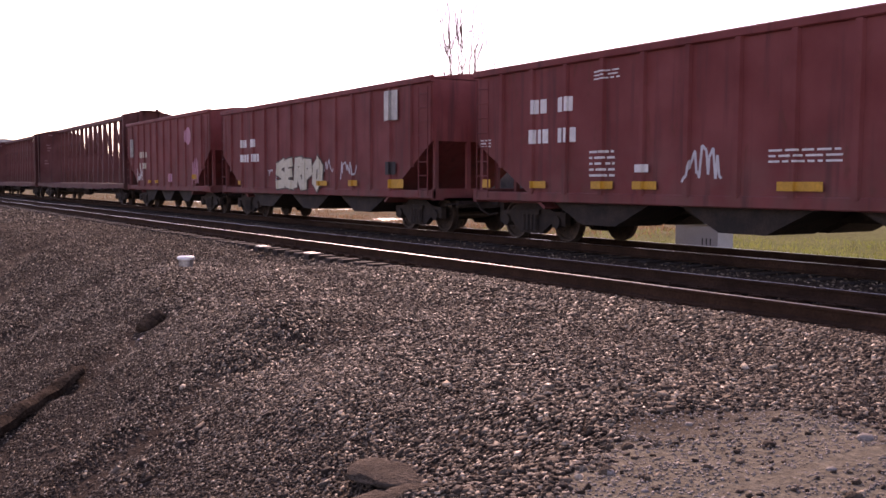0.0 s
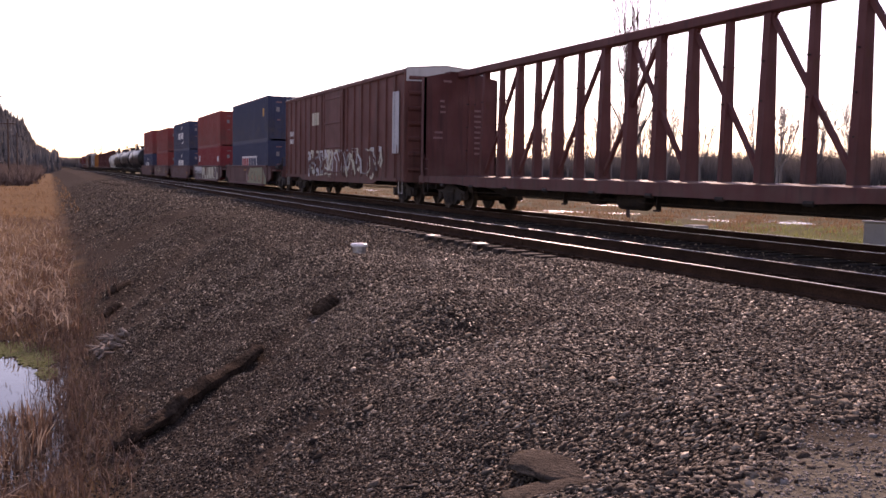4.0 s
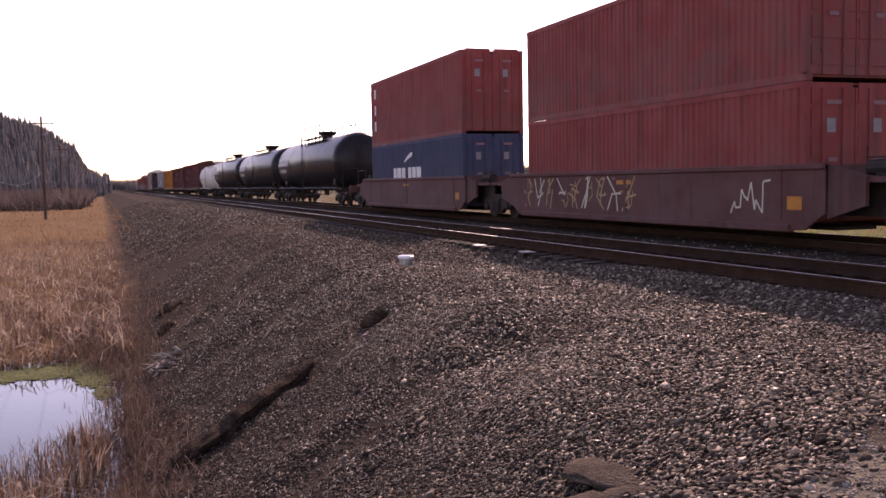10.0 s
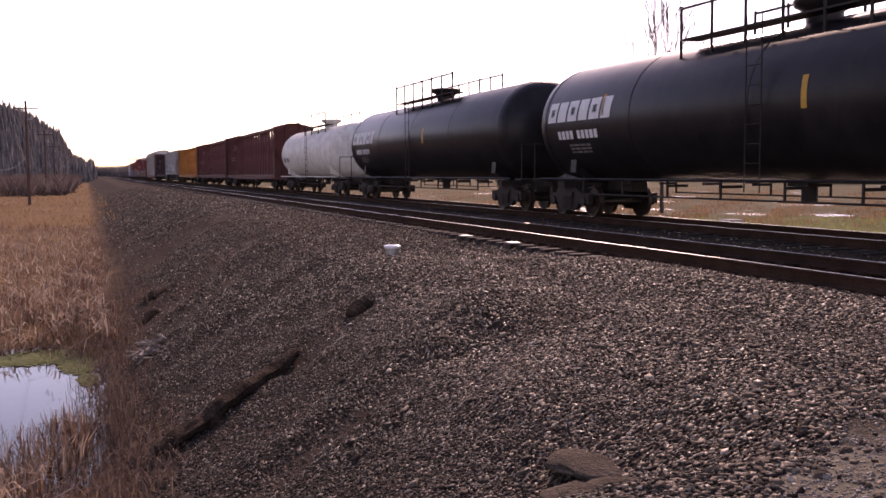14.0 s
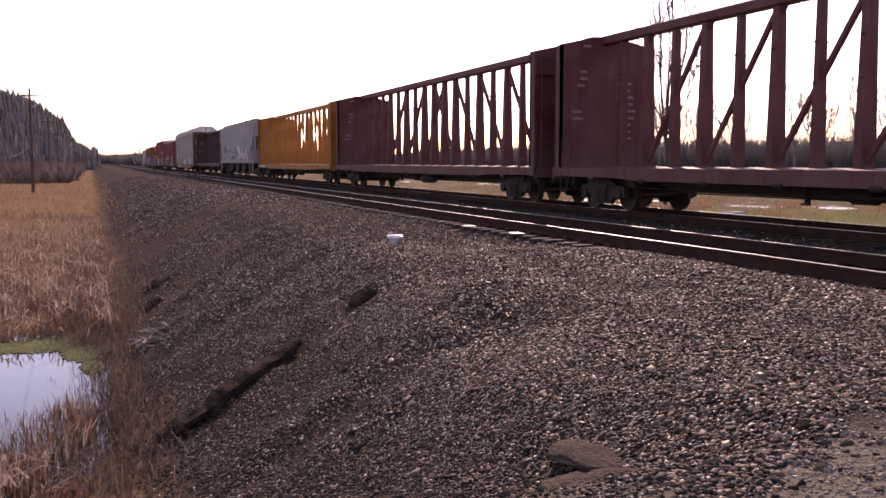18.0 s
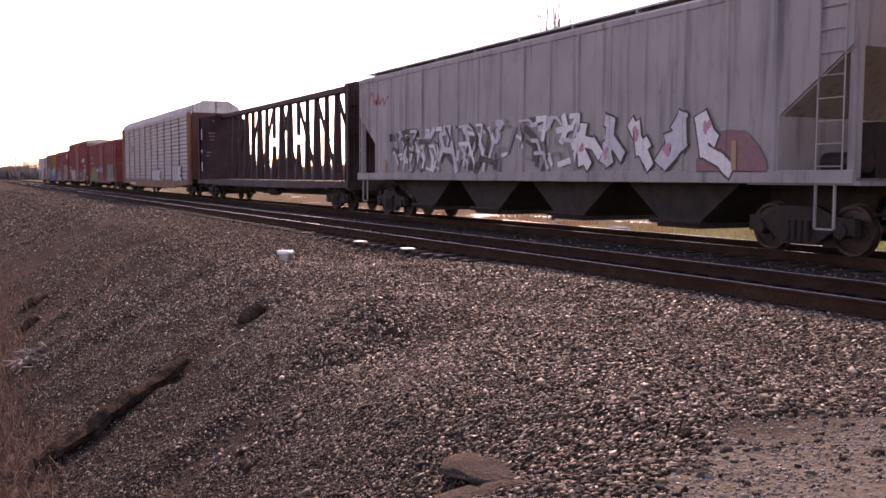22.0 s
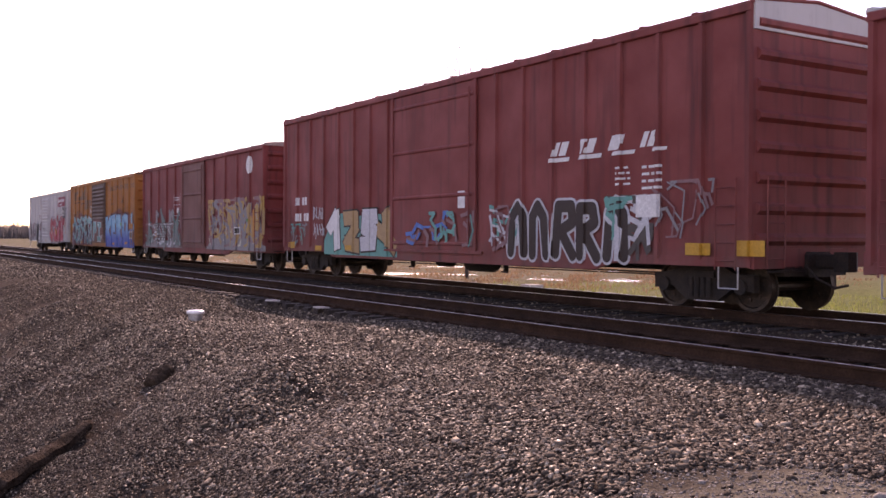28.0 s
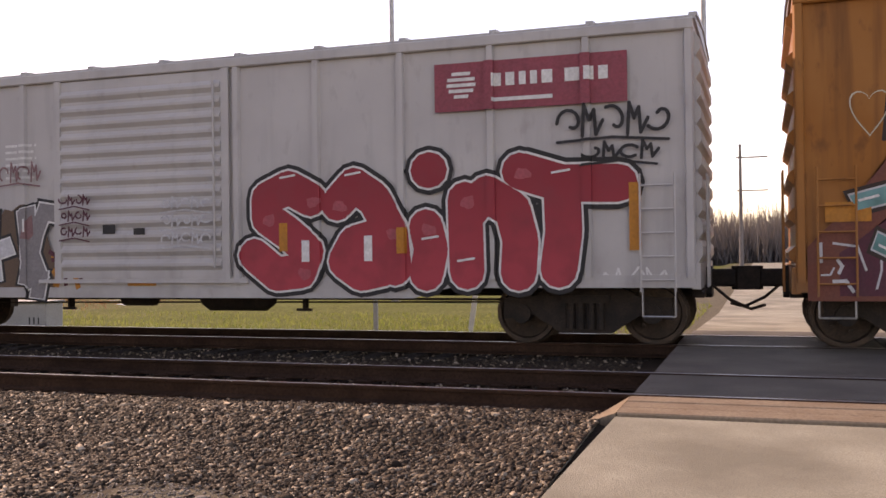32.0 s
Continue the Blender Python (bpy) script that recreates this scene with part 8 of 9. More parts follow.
def log(label, pts, r0, seed, name="log"):
    """A crooked rotten stem with furrows and knots."""
    s, rings, sides = S(), 30, 12
    verts = []
    for i in range(rings + 1):
        u = i / rings * (len(pts) - 1)
        k = min(int(u), len(pts) - 2)
        p = Vector(pts[k]).lerp(Vector(pts[k + 1]), u - k)
        w = (Vector(pts[min(k + 1, len(pts) - 1)]) - Vector(pts[k])).normalized()
        a = w.cross(Vector((0, 0, 1))).normalized()
        b = a.cross(w)
        taper = (0.75 + 0.25 * math.sin(i / rings * 3.14)) * (0.35 if i in (0, rings) else 1)
        for j in range(sides):
            t = 6.283 * j / sides
            r = r0 * taper * (1 + 0.35 * noise.noise(Vector((i * 0.35, math.cos(t) * 1.4 + seed, math.sin(t) * 1.4))) + 0.22 * noise.noise(Vector((i * 0.05, j * 2.3, seed * 3))))
            verts.append(p + a * math.cos(t) * r * 1.25 + b * math.sin(t) * r + Vector((0, 0, 0.05 * noise.noise(Vector((i * 0.3, seed, 0))))))
    faces = [(i * sides + j, i * sides + (j + 1) % sides, (i + 1) * sides + (j + 1) % sides, (i + 1) * sides + j) for i in range(rings) for j in range(sides)]
    faces += [tuple(range(sides))[::-1], tuple(range(rings * sides, (rings + 1) * sides))]
    s.add(verts, faces)
    return solid(name, s, "rotten", label, name)


def on_ground(pairs, dz):
    return [(x, y, float(lie(np.array([x]), np.array([y]))[0]) + dz) for x, y in pairs]


log("rotten dark log lying down the ballast slope", on_ground([(-12.3, 2.55), (-11.9, 2.12), (-11.5, 1.75), (-11.15, 1.38), (-10.9, 1.08), (-10.7, 0.8), (-10.55, 0.58)], 0.09), 0.085, 3)
log("dark charred stump half buried in ballast", on_ground([(-13.55, 3.86), (-13.4, 3.7), (-13.2, 3.5)], 0.05), 0.105, 5, "stump")
log("short dark branch on the bank", on_ground([(-20.9, 1.3), (-20.6, 1.12), (-20.2, 0.95)], 0.05), 0.07, 6, "branch")
log("short dark branch further along the bank", on_ground([(-22.5, 1.6), (-22.0, 1.3), (-21.6, 1.1)], 0.04), 0.07, 7, "branch")
M["bone_wood"] = rough_mat("bleached_wood", (0.20, 0.155, 0.12), (0.34, 0.275, 0.22), 5.0, 0.9, 0, 0.6, 0.02)
for k, (x, y) in enumerate(((-15.9, 0.72), (-16.2, 0.82), (-16.5, 0.95), (-16.8, 0.9), (-17.2, 0.88), (-16.9, 1.12), (-16.4, 0.7))):
    stick = S()
    for q in range(5):
        a, r = one.uniform(0, 6.28), one.uniform(0.14, 0.30)
        stick.tube((math.cos(a) * -0.10, math.sin(a) * -0.10, 0.02 + 0.02 * q), (math.cos(a) * r, math.sin(a) * r, one.uniform(0.02, 0.16)), one.uniform(0.025, 0.05), 0.012, 6)
    solid("branch", stick, "bone_wood", "broken bleached branch at the marsh's edge", "branch", resting(x, y, 0.03), "bleached sticks")


def lump(label, x, y, sx, sy, sz, mat, seed, name):
    bm = bmesh.new()
    bmesh.ops.create_icosphere(bm, subdivisions=3, radius=1)
    for v in bm.verts:
        k = 1 + 0.25 * noise.noise(v.co * 1.7 + Vector((seed, 0, 0))) + 0.1 * noise.noise(v.co * 5 + Vector((0, seed, 0)))
        v.co = Vector((v.co.x * sx, v.co.y * sy, max(v.co.z, -0.3) * sz)) * k
    me = bpy.data.meshes.new(name)
    bm.to_mesh(me)
    bm.free()
    me.materials.append(M[mat])
    me.shade_smooth()
    ob = new(name, me)
    ob.matrix_basis = pose(*resting(x, y, 0.0), 0, 0, seed * 40)
    return tagged(ob, label, name)


M["slab_stone"] = rough_mat("slab_stone", (0.075, 0.057, 0.043), (0.14, 0.108, 0.080), 3.0, 0.95, 0, 1.0, 0.04, 0.04)
lump("broken asphalt slab half sunk in the shoulder", -5.75, 3.35, 0.46, 0.34, 0.034, "slab_stone", 1, "slab")
lump("broken asphalt piece at the dirt's edge", -5.3, 3.1, 0.42, 0.26, 0.042, "slab_stone", 2, "slab")
lump("second asphalt lump by the dirt", -4.8, 2.85, 0.38, 0.24, 0.05, "slab_stone", 3, "slab")
for k in range(34):
    x, y = one.uniform(-4.6, -1.5), one.uniform(2.2, 5.3)
    r = one.uniform(0.022, 0.06)
    lump("loose stone on the pale dirt shoulder", x, y, r, r * one.uniform(0.7, 1), r * 0.7, one.choice(("slab_stone", "pale_stone")), k + 5, "stone")

# ---- reeds and grass ----
def blades(name, places, heights, width, mat, label, category, seed, lean=0.35, ground=None):
    r = np.random.RandomState(seed)
    k = len(places)
    z = lie(places[:, 0], places[:, 1]) - 0.03 if ground is None else ground
    a, b = r.uniform(0, 6.283, k), r.uniform(0, 6.283, k)
    d = np.stack([np.cos(b), np.sin(b), np.zeros(k)], 1) * (heights * np.abs(r.normal(0, lean, k)))[:, None]
    s = np.stack([np.cos(a), np.sin(a), np.zeros(k)], 1)
    p0 = np.stack([places[:, 0], places[:, 1], z], 1)
    up = np.array([0, 0, 1.0])
    w = width * r.uniform(0.6, 1.4, k)
    p1 = p0 + d * 0.35 + up * (heights * 0.62)[:, None]
    p2 = p0 + d * 1.0 + up * (heights * np.sqrt(np.clip(1 - (np.linalg.norm(d, axis=1) / heights * 0.8) ** 2, 0.05, 1)))[:, None]
    v = np.stack([p0 - s * w[:, None], p0 + s * w[:, None], p1 + s * w[:, None] * 0.8, p1 - s * w[:, None] * 0.8, p2 + s * w[:, None] * 0.25, p2 - s * w[:, None] * 0.25], 1)
    f = np.concatenate([np.arange(k)[:, None] * 6 + np.array([[0, 1, 2, 3]]), np.arange(k)[:, None] * 6 + np.array([[3, 2, 4, 5]])])
    return tagged(new(name, pieces_mesh(name, v.reshape(-1, 3), f, mat)), label, category, kind="stuff")


M["reed"] = leaf_mat("reed", [(0.22, 0.125, 0.078), (0.31, 0.19, 0.125), (0.12, 0.062, 0.042), (0.60, 0.49, 0.39), (0.20, 0.135, 0.085), (0.16, 0.085, 0.057), (0.085, 0.048, 0.034), (0.28, 0.17, 0.115), (0.11, 0.065, 0.045), (0.50, 0.39, 0.29)], 0.42)
M["pale_reed"] = leaf_mat("pale_reed", [(0.36, 0.24, 0.16), (0.62, 0.49, 0.37), (0.24, 0.145, 0.095), (0.48, 0.35, 0.25)])
M["brush"] = leaf_mat("brush", [(0.085, 0.052, 0.040), (0.14, 0.088, 0.066), (0.25, 0.175, 0.135)], 0.4)
M["gold_grass"] = leaf_mat("gold_grass", [(0.30, 0.165, 0.08), (0.38, 0.23, 0.12), (0.20, 0.115, 0.065)])
M["field_grass"] = leaf_mat("field_grass", [(0.20, 0.26, 0.05), (0.28, 0.32, 0.075), (0.33, 0.33, 0.11)])


def not_pond(x, y):
    return ((((x + 14.6) / 4.3) ** 4 + ((y + 2.5) / 2.3) ** 4) > 1.0)


tall = scatter(48000, -62, -8.8, -34, 0.5, lambda x, y: ((y < -0.45) | (x < -18.5)) * not_pond(x, y) * np.clip(420 / (x * x + y * y), 0.06, 1) * (np.sin(x * 1.9) * np.sin(y * 2.3 + x) > -0.45))
blades("reeds", tall, np.random.RandomState(1).uniform(0.18, 0.66, len(tall)) * (0.75 + 0.35 * np.sin(tall[:, 0] * 1.1) * np.sin(tall[:, 1] * 1.3 + 0.7 * tall[:, 0])), 0.012, "reed", "dry tan-brown cattail reeds of the marsh", "reeds", 2, 0.85)
bent = scatter(13000, -48, -9.0, -26, 0.3, lambda x, y: ((y < -0.45) | (x < -18.5)) * not_pond(x, y) * np.clip(300 / (x * x + y * y), 0.05, 1) * (np.sin(x * 1.9) * np.sin(y * 2.3 + x) > -0.2))
blades("reeds", bent, np.random.RandomState(12).uniform(0.10, 0.26, len(bent)), 0.014, "pale_reed", "bent pale cattail leaves caught among the reeds", "reeds", 13, 2.2, lie(bent[:, 0], bent[:, 1]) + np.random.RandomState(14).uniform(0.15, 0.5, len(bent)))
far_reeds = scatter(22000, -260, -60, -120, 1.6, lambda x, y: np.clip(9000 / (x * x + y * y), 0.1, 1))
blades("reeds", far_reeds, np.random.RandomState(3).uniform(0.18, 0.55, len(far_reeds)) * (0.7 + 0.5 * np.sin(far_reeds[:, 0] * 0.21) * np.sin(far_reeds[:, 1] * 0.33 + far_reeds[:, 0] * 0.1)), 0.030, "gold_grass", "golden dry grass farther along the marsh", "reeds", 4, 0.8)
edge = scatter(3800, -60, -8.6, -0.9, 1.5, lambda x, y: np.clip(300 / (x * x), 0.08, 1) * (0.35 + 0.65 * (np.sin(x * 1.3) > -0.3)) * np.clip((0.75 + np.clip((-x - 13) / 12, 0, 0.8) - y) / 0.9, 0.0, 1))
blades("brush", edge, np.random.RandomState(5).uniform(0.10, 0.38, len(edge)), 0.008, "brush", "reddish-brown dead brush along the bank's foot", "brush", 6, 0.6)
M["dark_brush"] = leaf_mat("dark_brush", [(0.060, 0.034, 0.026), (0.12, 0.070, 0.052), (0.30, 0.21, 0.16), (0.075, 0.045, 0.034)], 0.3)
tangle = scatter(5200, -26, -9.6, -0.75, 1.0, lambda x, y: np.clip(1.15 - np.abs(y - 0.0 - 0.02 * (x + 15)) / 0.75, 0, 1) * np.clip(140 / (x * x), 0.1, 1))
blades("brush", tangle, np.random.RandomState(15).uniform(0.08, 0.30, len(tangle)), 0.006, "dark_brush", "dark tangled dead brush at the pond's bank", "brush", 16, 1.1)
tuft = scatter(2600, -13.6, -9.2, -2.2, -0.1, lambda x, y: ((x + 12.2) ** 2 / 2.2 + (y + 0.75) ** 2 / 0.5 < 1) | ((x + 10.4) ** 2 + (y + 1.6) ** 2 / 1.2 < 1))
blades("reeds", tuft, np.random.RandomState(7).uniform(0.2, 0.55, len(tuft)), 0.009, "reed", "clump of dry reeds standing in the pond's near edge", "reeds", 8)
turf = scatter(15000, -34, -1.4, 17.6, 31, lambda x, y: np.clip(500 / (x * x + y * y), 0.1, 1))
tussock = scatter(26000, -150, -15, 19.0, 64, lambda x, y: np.clip((-x - 25) / 10, 0, 1) * np.clip(1800 / (x * x + y * y), 0.05, 1) * (np.sin(x * 0.7 + 1.0) * np.sin(y * 1.1 + x * 0.35) + 0.5 * np.sin(x * 2.1 + y) > 0.15))
blades("field_grass", tussock, np.random.RandomState(19).uniform(0.08, 0.26, len(tussock)), 0.016, "gold_grass", "brown grass tussocks standing in the flooded field", "grass", 20, 0.7)
blades("field_grass", turf, np.random.RandomState(9).uniform(0.06, 0.17, len(turf)), 0.012, "field_grass", "short yellow-green grass beyond the tracks", "grass", 10)

# ---- poles and wires along the marsh ----
POLES = [(-27.6, -4.35), (-108.0, -5.7), (-178.0, -6.6), (-252.0, -7.4)]
pole = thing("utility_pole", "weathered wooden line pole with crossarm beside the track", "utility pole", resting(*POLES[0], -0.1), "line poles")
part("pole", S().lathe([(0, 0.0), (0, 0.175), (5.0, 0.15), (10.9, 0.115), (10.95, 0.0)], 12, "z").mesh("pole", "pole_wood", True), None, pole)
arm = part("crossarm", S().box(-0.06, 0.06, -1.2, 1.2, 10.1, 10.22).tube((0, -0.5, 10.1), (0, 0, 9.6), 0.02, n=5).tube((0, 0.5, 10.1), (0, 0, 9.6), 0.02, n=5), "pole_wood", pole)
for y in (-1.1, -0.5, 0.5, 1.1):
    part("insulator", S().lathe([(10.22, 0.0), (10.22, 0.02), (10.28, 0.05), (10.38, 0.05), (10.42, 0.0)], 8, "z"), "galvanised", arm).location = (0, y, 0)
part("bracket", S().box(-0.04, 0.04, 0.1, 0.55, 9.0, 9.06).tube((0, 0.5, 9.03), (0, 0.5, 9.3), 0.05, n=8), "galvanised", pole)
part("lower_bracket", S().box(-0.04, 0.04, -0.4, 0.1, 4.9, 4.96), "galvanised", pole)
for p in POLES[1:]:
    copy_thing(pole, pose(*resting(*p, -0.1)))


def wire(name, a, b, sag, r, label):
    s = S()
    n = 14
    pts = [Vector(a).lerp(Vector(b), i / n) - Vector((0, 0, sag * 4 * (i / n) * (1 - i / n))) for i in range(n + 1)]
    for p, q in zip(pts, pts[1:]):
        s.tube(p, q, r, n=4, caps=False)
    return solid(name, s, "black_paint", label, "wire", group="line wires")


for (xa, ya), (xb, yb) in zip([(48.0, -3.2)] + POLES, POLES):
    za, zb = resting(xa, ya)[2] if xa < 0 else -1.9, resting(xb, yb)[2]
    for dy in (-1.1, 1.1):
        wire("overhead_wire", (xa, ya + dy, za + 10.3), (xb, yb + dy, zb + 10.3), 1.0, 0.011, "thin dark line wire between the poles")
    wire("overhead_wire", (xa, ya - 0.3, za + 4.9), (xb, yb - 0.3, zb + 4.9), 1.4, 0.018, "low slack cable between the poles")

# ---- beyond the tracks ----
cab = thing("utility_cabinet", "pale grey low utility cabinet on the grass", "utility cabinet", resting(-20.0, 22.2, -0.02), turn=8)
part("cabinet_body", S().chamfered(-0.75, 0.75, -0.4, 0.4, 0.06, 0.80, 0.03), "grey_cabinet", cab)
part("cabinet_lid", S().chamfered(-0.80, 0.80, -0.45, 0.45, 0.80, 0.86, 0.02), "grey_cabinet", cab)
part("plinth", S().box(-0.85, 0.85, -0.5, 0.5, -0.1, 0.06), "concrete", cab)
part("vent_marks", S().box(0.2, 0.24, -0.404, -0.40, 0.2, 0.4).box(0.34, 0.38, -0.404, -0.40, 0.2, 0.4).box(0.48, 0.52, -0.404, -0.40, 0.2, 0.4), "black_paint", cab)
for x, y, w in ((-22.6, 20.9, 1.3), (-17.2, 20.2, 0.8), (-13.6, 19.6, 0.9), (-11.2, 19.9, 0.7)):
    solid("timber", S().chamfered(-w, w, -0.12, 0.12, -0.04, 0.17, 0.02), "tie_wood", "old dark tie lying in the grass beside the track", "timber", resting(x, y), "old ties", turn=one.uniform(-6, 6))
solid("concrete_block", S().chamfered(-0.3, 0.3, -0.3, 0.3, -0.05, 0.34, 0.03), "concrete", "small pale concrete block in the wet grass", "concrete block", resting(-27.5, 21.0))
for x, y, h, mat, lab, tilt in ((-6.95, 22.8, 1.05, "white_paint", "leaning white marker post in the grass", 9), (-5.6, 22.6, 0.8, "white_paint", "white marker post on the verge", 0), (-10.0, 24.0, 0.9, "grey_cabinet", "grey square post in the grass", 0)):
    p = solid("marker_post", S().chamfered(-0.06, 0.06, -0.03, 0.03, -0.1, h, 0.01).box(-0.062, 0.062, -0.034, -0.03, h - 0.18, h - 0.05), mat, lab, "post", resting(x, y), "verge posts")
    p.matrix_basis = p.matrix_basis @ pose(0, 0, 0, 0, tilt, 0)
for x, y, h, lab in ((-15.9, 40.5, 17.5, "tall grey steel lamp pole beyond the tracks"), (-2.2, 42.0, 17.0, "tall grey steel pole by the road")):
    lp = thing("lamp_pole", lab, "lamp pole", resting(x, y), "lamp poles")
    part("pole", S().lathe([(0, 0.0), (0, 0.17), (h, 0.09), (h, 0.0)], 12, "z").mesh("pole", "galvanised", True), None, lp)
    part("base_flange", S().lathe([(0, 0.0), (0, 0.28), (0.06, 0.28), (0.06, 0.0)], 12, "z"), "galvanised", lp)
    part("arm", S().tube((0, 0, h - 0.3), (1.8, 0, h + 0.25), 0.05, n=8), "galvanised", lp)
    part("lamp_head", S().chamfered(1.7, 2.5, -0.15, 0.15, h + 0.18, h + 0.32, 0.04), "galvanised", lp)
fp = thing("utility_pole", "pale wooden pole with two crossarms down the road", "utility pole", resting(-1.35, 72.0))
part("pole", S().lathe([(0, 0.0), (0, 0.16), (9.4, 0.10), (9.4, 0.0)], 10, "z").mesh("pole", "pale_bark", True), None, fp)
part("crossarm", S().box(-0.3, 1.9, -0.05, 0.05, 8.4, 8.5), "pale_bark", fp)
part("crossarm", S().box(-0.3, 1.9, -0.05, 0.05, 6.0, 6.1), "pale_bark", fp)


# ---- bare trees ----
def vase_tree(seed, height, width, trunk, twig, stems=9, twigs_n=8):
    """Several slender stems that fan upwards from a short trunk, with fine upright twigs."""
    r = random.Random(seed)
    wood, fine = S(), S()
    fork = height * 0.30
    q = Vector((0, 0, -0.1))
    for i in range(3):
        nq = Vector((r.uniform(-0.06, 0.06), r.uniform(-0.06, 0.06), fork * (i + 1) / 3))
        wood.tube(q, nq, trunk * (1 - 0.12 * i), trunk * (0.9 - 0.12 * i), 8, False)
        q = nq
    for s in range(stems):
        a = 6.283 * s / stems + r.uniform(-0.4, 0.4)
        reach = width / 2 * r.uniform(0.08, 1.0)
        tall = height * r.uniform(0.86, 1.0) * (1 - 0.30 * (2 * reach / width) ** 2)
        base = Vector((0, 0, fork * r.uniform(0.75, 1.05)))
        tip = Vector((math.cos(a) * reach, math.sin(a) * reach, tall))
        pts = []
        for i in range(8):
            u = i / 7
            p = base.lerp(tip, u)
            p += Vector((math.cos(a), math.sin(a), 0)) * reach * 0.28 * math.sin(u * 3.14) + Vector((r.uniform(-1, 1), r.uniform(-1, 1), 0)) * 0.010 * height * u
            pts.append(p)
        r0 = trunk * r.uniform(0.4, 0.6)
        for i in range(7):
            wood.tube(pts[i], pts[i + 1], max(r0 * (1 - i / 7.5), twig), max(r0 * (1 - (i + 1) / 7.5), twig), 5, False)
        for k in range(twigs_n):
            i = r.randrange(2, 7)
            p = pts[i].lerp(pts[min(7, i + 1)], r.random())
            b = a + r.uniform(-1.5, 1.5)
            ln = height * r.uniform(0.07, 0.17)
            m1 = p + Vector((math.cos(b) * 0.4, math.sin(b) * 0.4, 0.8)) * ln * 0.5
            m2 = m1 + Vector((math.cos(b) * 0.22, math.sin(b) * 0.22, 0.95)) * ln * 0.5
            fine.tube(p, m1, twig * 0.9, twig * 0.75, 3, False)
            fine.tube(m1, m2, twig * 0.8, twig * 0.7, 3, False)
            for _ in range(3):
                c2 = b + r.uniform(-1.8, 1.8)
                p2 = p.lerp(m2, r.uniform(0.25, 0.9))
                fine.tube(p2, p2 + Vector((math.cos(c2) * 0.45, math.sin(c2) * 0.45, 0.85)) * ln * r.uniform(0.3, 0.5), twig * 0.75, twig * 0.6, 3, False)
    return wood, fine


def vase_thing(seed, at, height, width, trunk, twig, label, group="", mat="bark", stems=9, twigs_n=8):
    t = thing("tree", label, "tree", at, group)
    a, b = vase_tree(seed, height, width, trunk, twig, stems, twigs_n)
    part("trunk", a, mat, t)
    part("crown", b, mat, t)
    return t


vase_thing(14, resting(-38.9, 25.7, -0.1), 12.0, 3.4, 0.10, 0.017, "slender bare tree standing alone behind the train", stems=15, twigs_n=7)
tr_rng = random.Random(77)
protos = []
for i in range(4):
    protos.append(vase_thing(200 + i, resting(-60 - i * 14, 118 + i * 4, -0.1), 13.6 + i * 1.2, 6.5 + i * 0.8, 0.22, 0.032, "bare grey-brown tree in the row beyond the field", "row of bare trees", "pale_bark", 11, 12))
for i in range(44):
    x, y = -16 - i * 5.0 + tr_rng.uniform(-3, 3), 112 + tr_rng.uniform(-10, 24)
    copy_thing(protos[i % 4], pose(*resting(x, y, -0.1), 0, 0, tr_rng.uniform(0, 360)) @ Matrix.Scale(1.0, 4)).scale = (1, 1, 1)
for i, (x, y) in enumerate(((-600, 33), (-590, 39), (-622, 28), (-640, 50), (-610, 36), (-560, 60), (-520, 72))):
    copy_thing(protos[i % 4], pose(*resting(x, y, -0.1), 0, 0, tr_rng.uniform(0, 360)))


def thicket(name, places, h0, h1, mat, label, seed, twigs=7, rad=0.05, spread=0.28):
    r = np.random.RandomState(seed)
    k = len(places)
    vs, fs = [], []
    z0 = lie(places[:, 0], places[:, 1]) - 0.1
    for j in range(twigs):
        h = r.uniform(h0, h1, k) * r.uniform(0.6, 1.0, k)
        a = r.uniform(0, 6.28, k)
        base = np.stack([places[:, 0] + r.normal(0, 0.5, k), places[:, 1] + r.normal(0, 0.5, k), z0], 1)
        tip = base + np.stack([np.cos(a) * h * spread, np.sin(a) * h * spread, h], 1)
        s = np.stack([-np.sin(a), np.cos(a), np.zeros(k)], 1) * rad
        u = np.stack([np.cos(a), np.sin(a), np.zeros(k)], 1) * rad
        v = np.stack([base - s, base + s, base + u, tip], 1)
        o = j * 4 * k
        q = np.arange(k)[:, None] * 4 + o
        vs.append(v.reshape(-1, 3))
        fs += [q + np.array([[0, 1, 3]]), q + np.array([[1, 2, 3]]), q + np.array([[2, 0, 3]])]
    return tagged(new(name, pieces_mesh(name, np.concatenate(vs), np.concatenate(fs), mat)), label, "thicket", kind="stuff")


M["woods"] = leaf_mat("woods", [(0.19, 0.175, 0.165), (0.24, 0.22, 0.21), (0.15, 0.135, 0.13), (0.21, 0.19, 0.18)], 0.35)
# shrub browns paled and let sun through, haze put into the colour
M["thicket"] = leaf_mat("thicket", [(0.20, 0.14, 0.12), (0.28, 0.215, 0.19), (0.16, 0.115, 0.10), (0.24, 0.16, 0.135)], 0.5)
woods = scatter(15000, -420, 40, 130, 175, lambda x, y: np.ones(len(x)))
thicket("far_woods", woods, 4.0, 10.5, "woods", "grey-brown bare wood at the field's far side", 3, 9, 0.11)
shrubs = scatter(9000, -430, -150, -170, -3, lambda x, y: (np.sin(x * 0.08) * np.sin(y * 0.19 + x * 0.05) > -0.2) * 1.0)
thicket("marsh_shrubs", shrubs, 1.2, 4.4, "thicket", "leafless shrubs across the marsh, browns paled for haze", 5, 10, 0.12, 0.6)
far_line = scatter(4200, -1000, -520, 24, 300, lambda x, y: np.ones(len(x)))
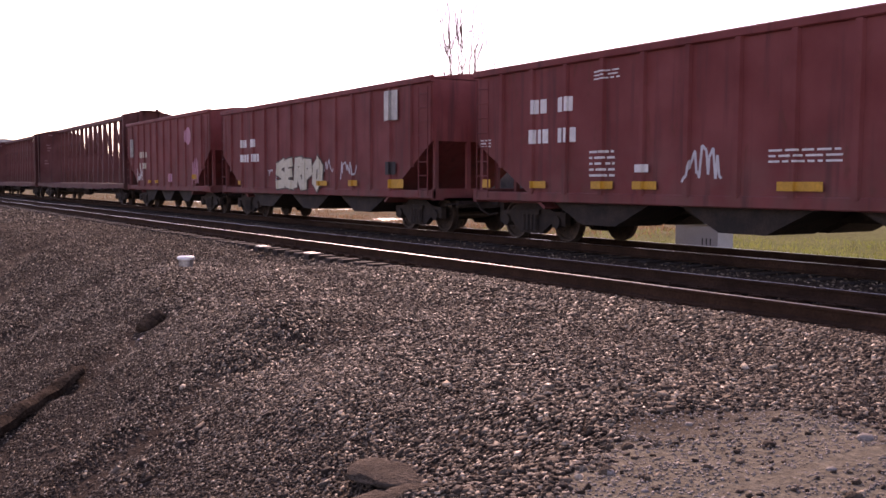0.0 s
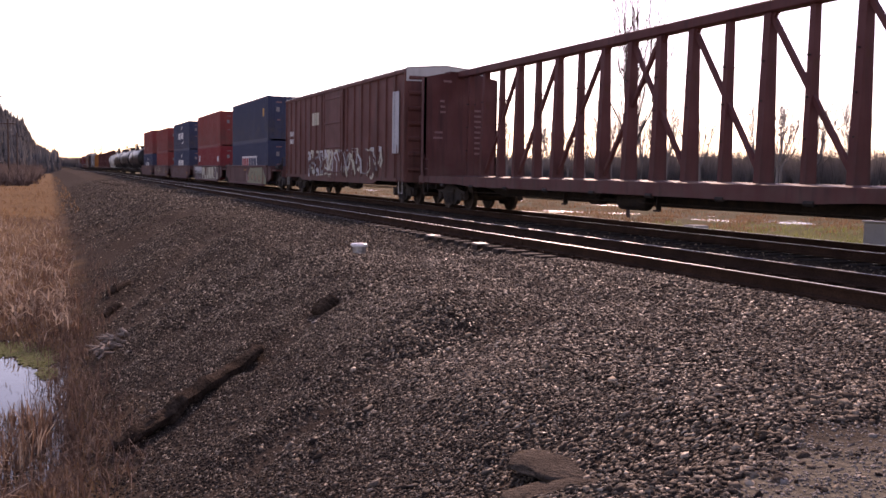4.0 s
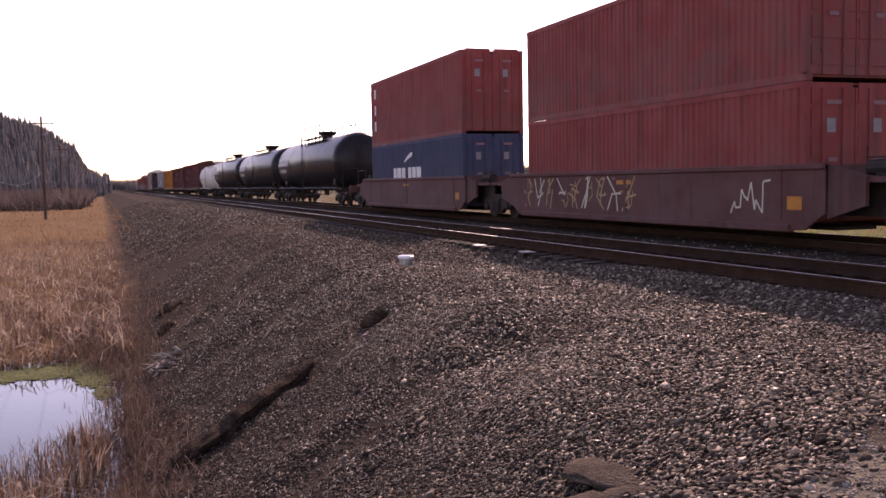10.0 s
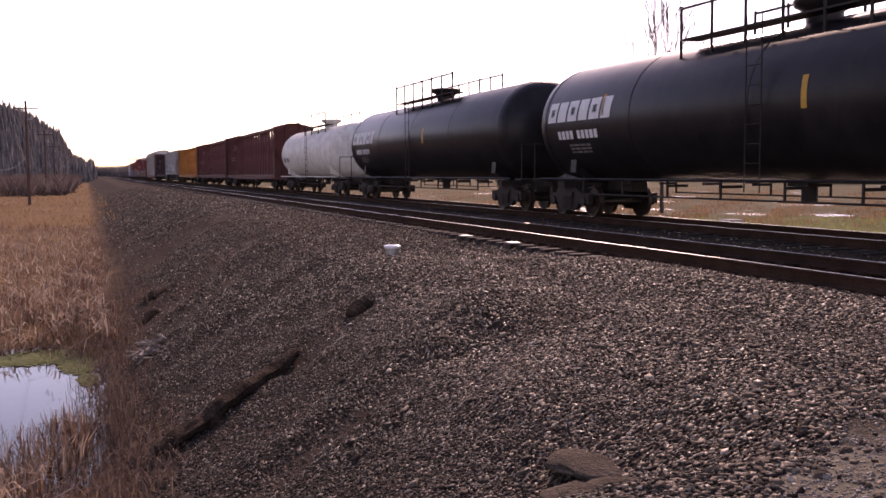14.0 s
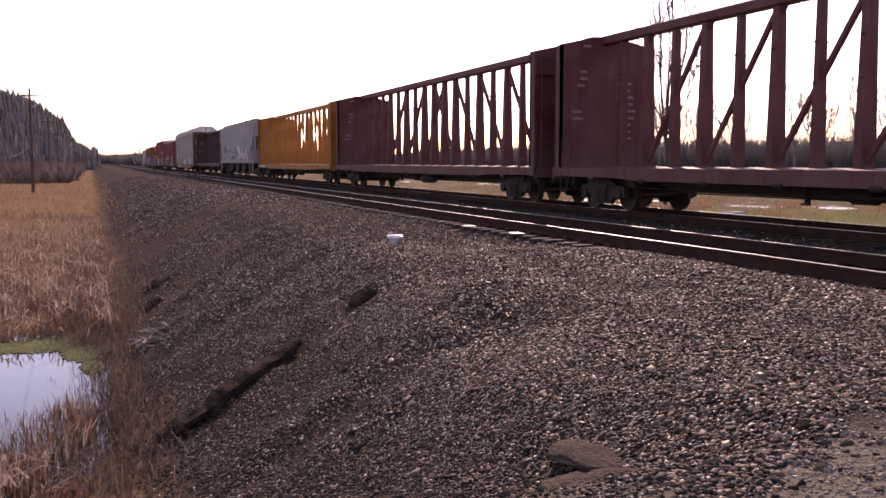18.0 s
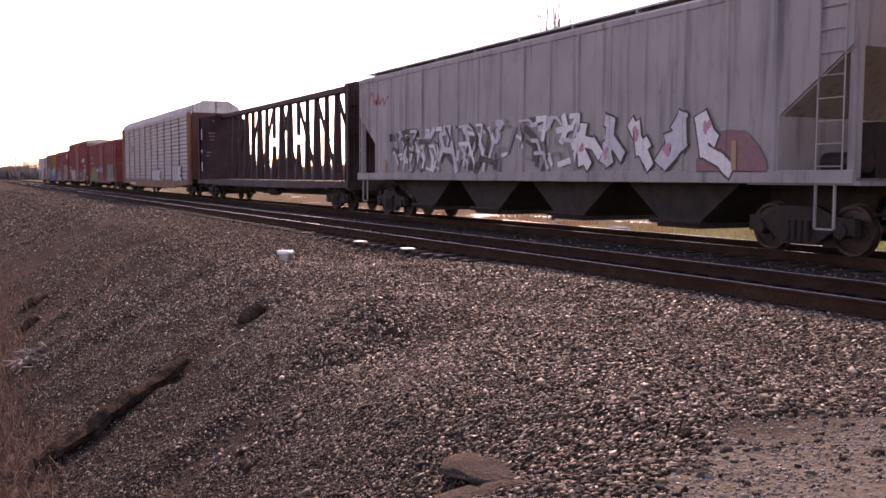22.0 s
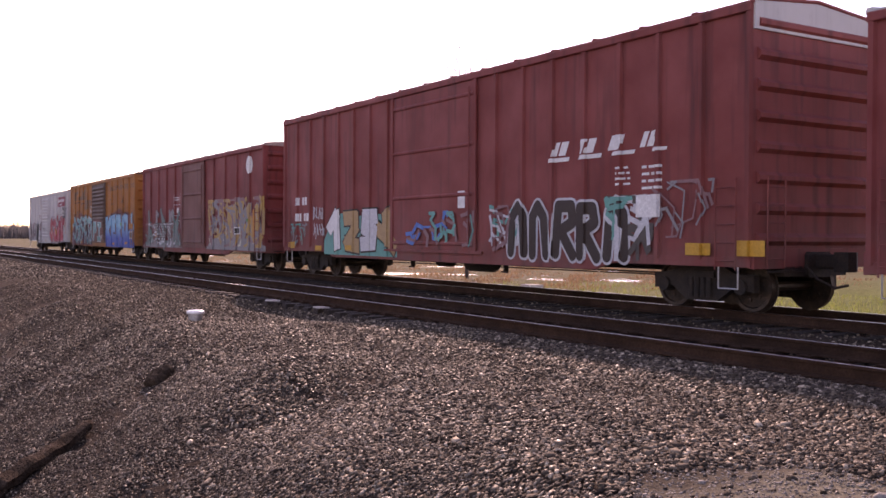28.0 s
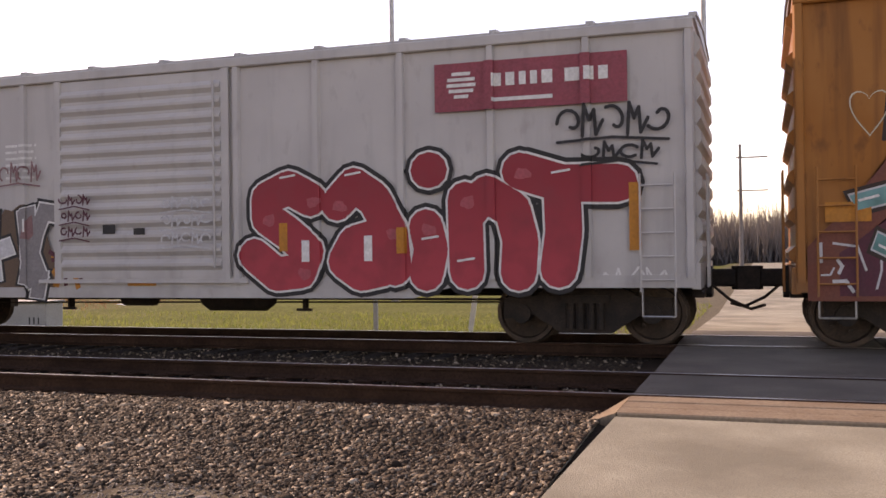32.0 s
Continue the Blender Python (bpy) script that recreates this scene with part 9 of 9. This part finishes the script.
thicket("far_woods", far_line, 6, 12, "woods", "far grey trees where the line vanishes", 7, 6, 0.4)
closing = scatter(1500, -1320, -1215, -90, 70, lambda x, y: np.ones(len(x)))
thicket("far_woods", closing, 9, 17, "woods", "far grey wood closing the view down the line", 8, 6, 0.6)

# ---- the wooded hill ----
def hill_height(x, y):
    along = np.exp(-((x + 640) / 190.0) ** 4)
    side = np.interp(-y, [-6, 3, 9, 14, 34, 64, 105, 170, 260, 340, 420], [0, 4, 9, 20, 32, 41, 47, 48, 45, 33, 0])
    return -1.9 + along * side * (1 + 0.05 * np.sin(x * 0.05 + y * 0.07))


hx, hy = np.arange(-880, -362, 14.0), np.arange(-430, 10, 8.0)
HX, HY = np.meshgrid(hx, hy, indexing="ij")
hi_ = np.arange(len(hx) * len(hy)).reshape(len(hx), len(hy))
M["hill_soil"] = rough_mat("hill_soil", (0.060, 0.055, 0.046), (0.085, 0.075, 0.062), 0.05, 0.95, 0, 0.5, 1.0, 0.1, 0.5)
hill = tagged(new("hill", pieces_mesh("hill", np.stack([HX.ravel(), HY.ravel(), hill_height(HX, HY).ravel() - 0.6], 1), np.stack([hi_[:-1, :-1].ravel(), hi_[1:, :-1].ravel(), hi_[1:, 1:].ravel(), hi_[:-1, 1:].ravel()], 1), "hill_soil")), "dark wooded hill at the marsh's far side", "hill", kind="structure")
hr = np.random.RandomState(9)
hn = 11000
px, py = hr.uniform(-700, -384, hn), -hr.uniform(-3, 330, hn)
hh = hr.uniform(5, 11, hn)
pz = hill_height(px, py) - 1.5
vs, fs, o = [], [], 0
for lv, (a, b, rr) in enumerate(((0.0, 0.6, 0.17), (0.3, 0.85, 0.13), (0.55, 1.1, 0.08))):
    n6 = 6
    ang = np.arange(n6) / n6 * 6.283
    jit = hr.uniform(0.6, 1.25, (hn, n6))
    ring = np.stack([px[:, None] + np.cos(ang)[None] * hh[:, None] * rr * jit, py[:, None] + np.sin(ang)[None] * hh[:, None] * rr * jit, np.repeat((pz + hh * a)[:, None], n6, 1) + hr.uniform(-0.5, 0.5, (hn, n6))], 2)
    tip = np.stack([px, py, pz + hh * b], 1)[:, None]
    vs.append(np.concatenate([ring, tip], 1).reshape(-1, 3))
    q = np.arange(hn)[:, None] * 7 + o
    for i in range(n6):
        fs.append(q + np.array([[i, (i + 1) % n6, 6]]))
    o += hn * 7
# needles paled to warm grey: distance haze is put into the base colour
M["hazy_conifer"] = island_mat("hazy_conifer", [(0.125, 0.115, 0.105), (0.155, 0.14, 0.13), (0.175, 0.157, 0.145), (0.14, 0.125, 0.115)], 1.0, 0.0)
tagged(new("hill_trees", pieces_mesh("hill_trees", np.concatenate(vs), np.concatenate(fs), "hazy_conifer")), "conifers covering the hill, base colour paled for haze", "woods", kind="stuff")


# ---- what moves ----
def run_of(t):
    """How far the train has gone by t seconds; it eases a little at the end."""
    return SPEED * t - 0.09 * max(0.0, t - 28.5) ** 1.7


def motions():
    times = [i * 2.0 for i in range(15)] + [29.0, 30.0, 31.0, 31.5, 32.0]
    for c in CARS:
        x, y, z = c.location
        walk(c, [(t, pose(x + run_of(t), y, z)) for t in times])
    # the wheels roll; all wheelsets turn alike
    first = WHEELSETS[0]
    walk(first, [(k / FPS, pose(0, 0, 0, 0, math.degrees(run_of(k / FPS) / 0.42), 0)) for k in range(int(32 * FPS) + 1)])
    for w in WHEELSETS[1:]:
        w.rotation_mode = "QUATERNION"
        keys = w.animation_data_create()
        keys.action = first.animation_data.action
        keys.action_slot = first.animation_data.action_slot


motions()
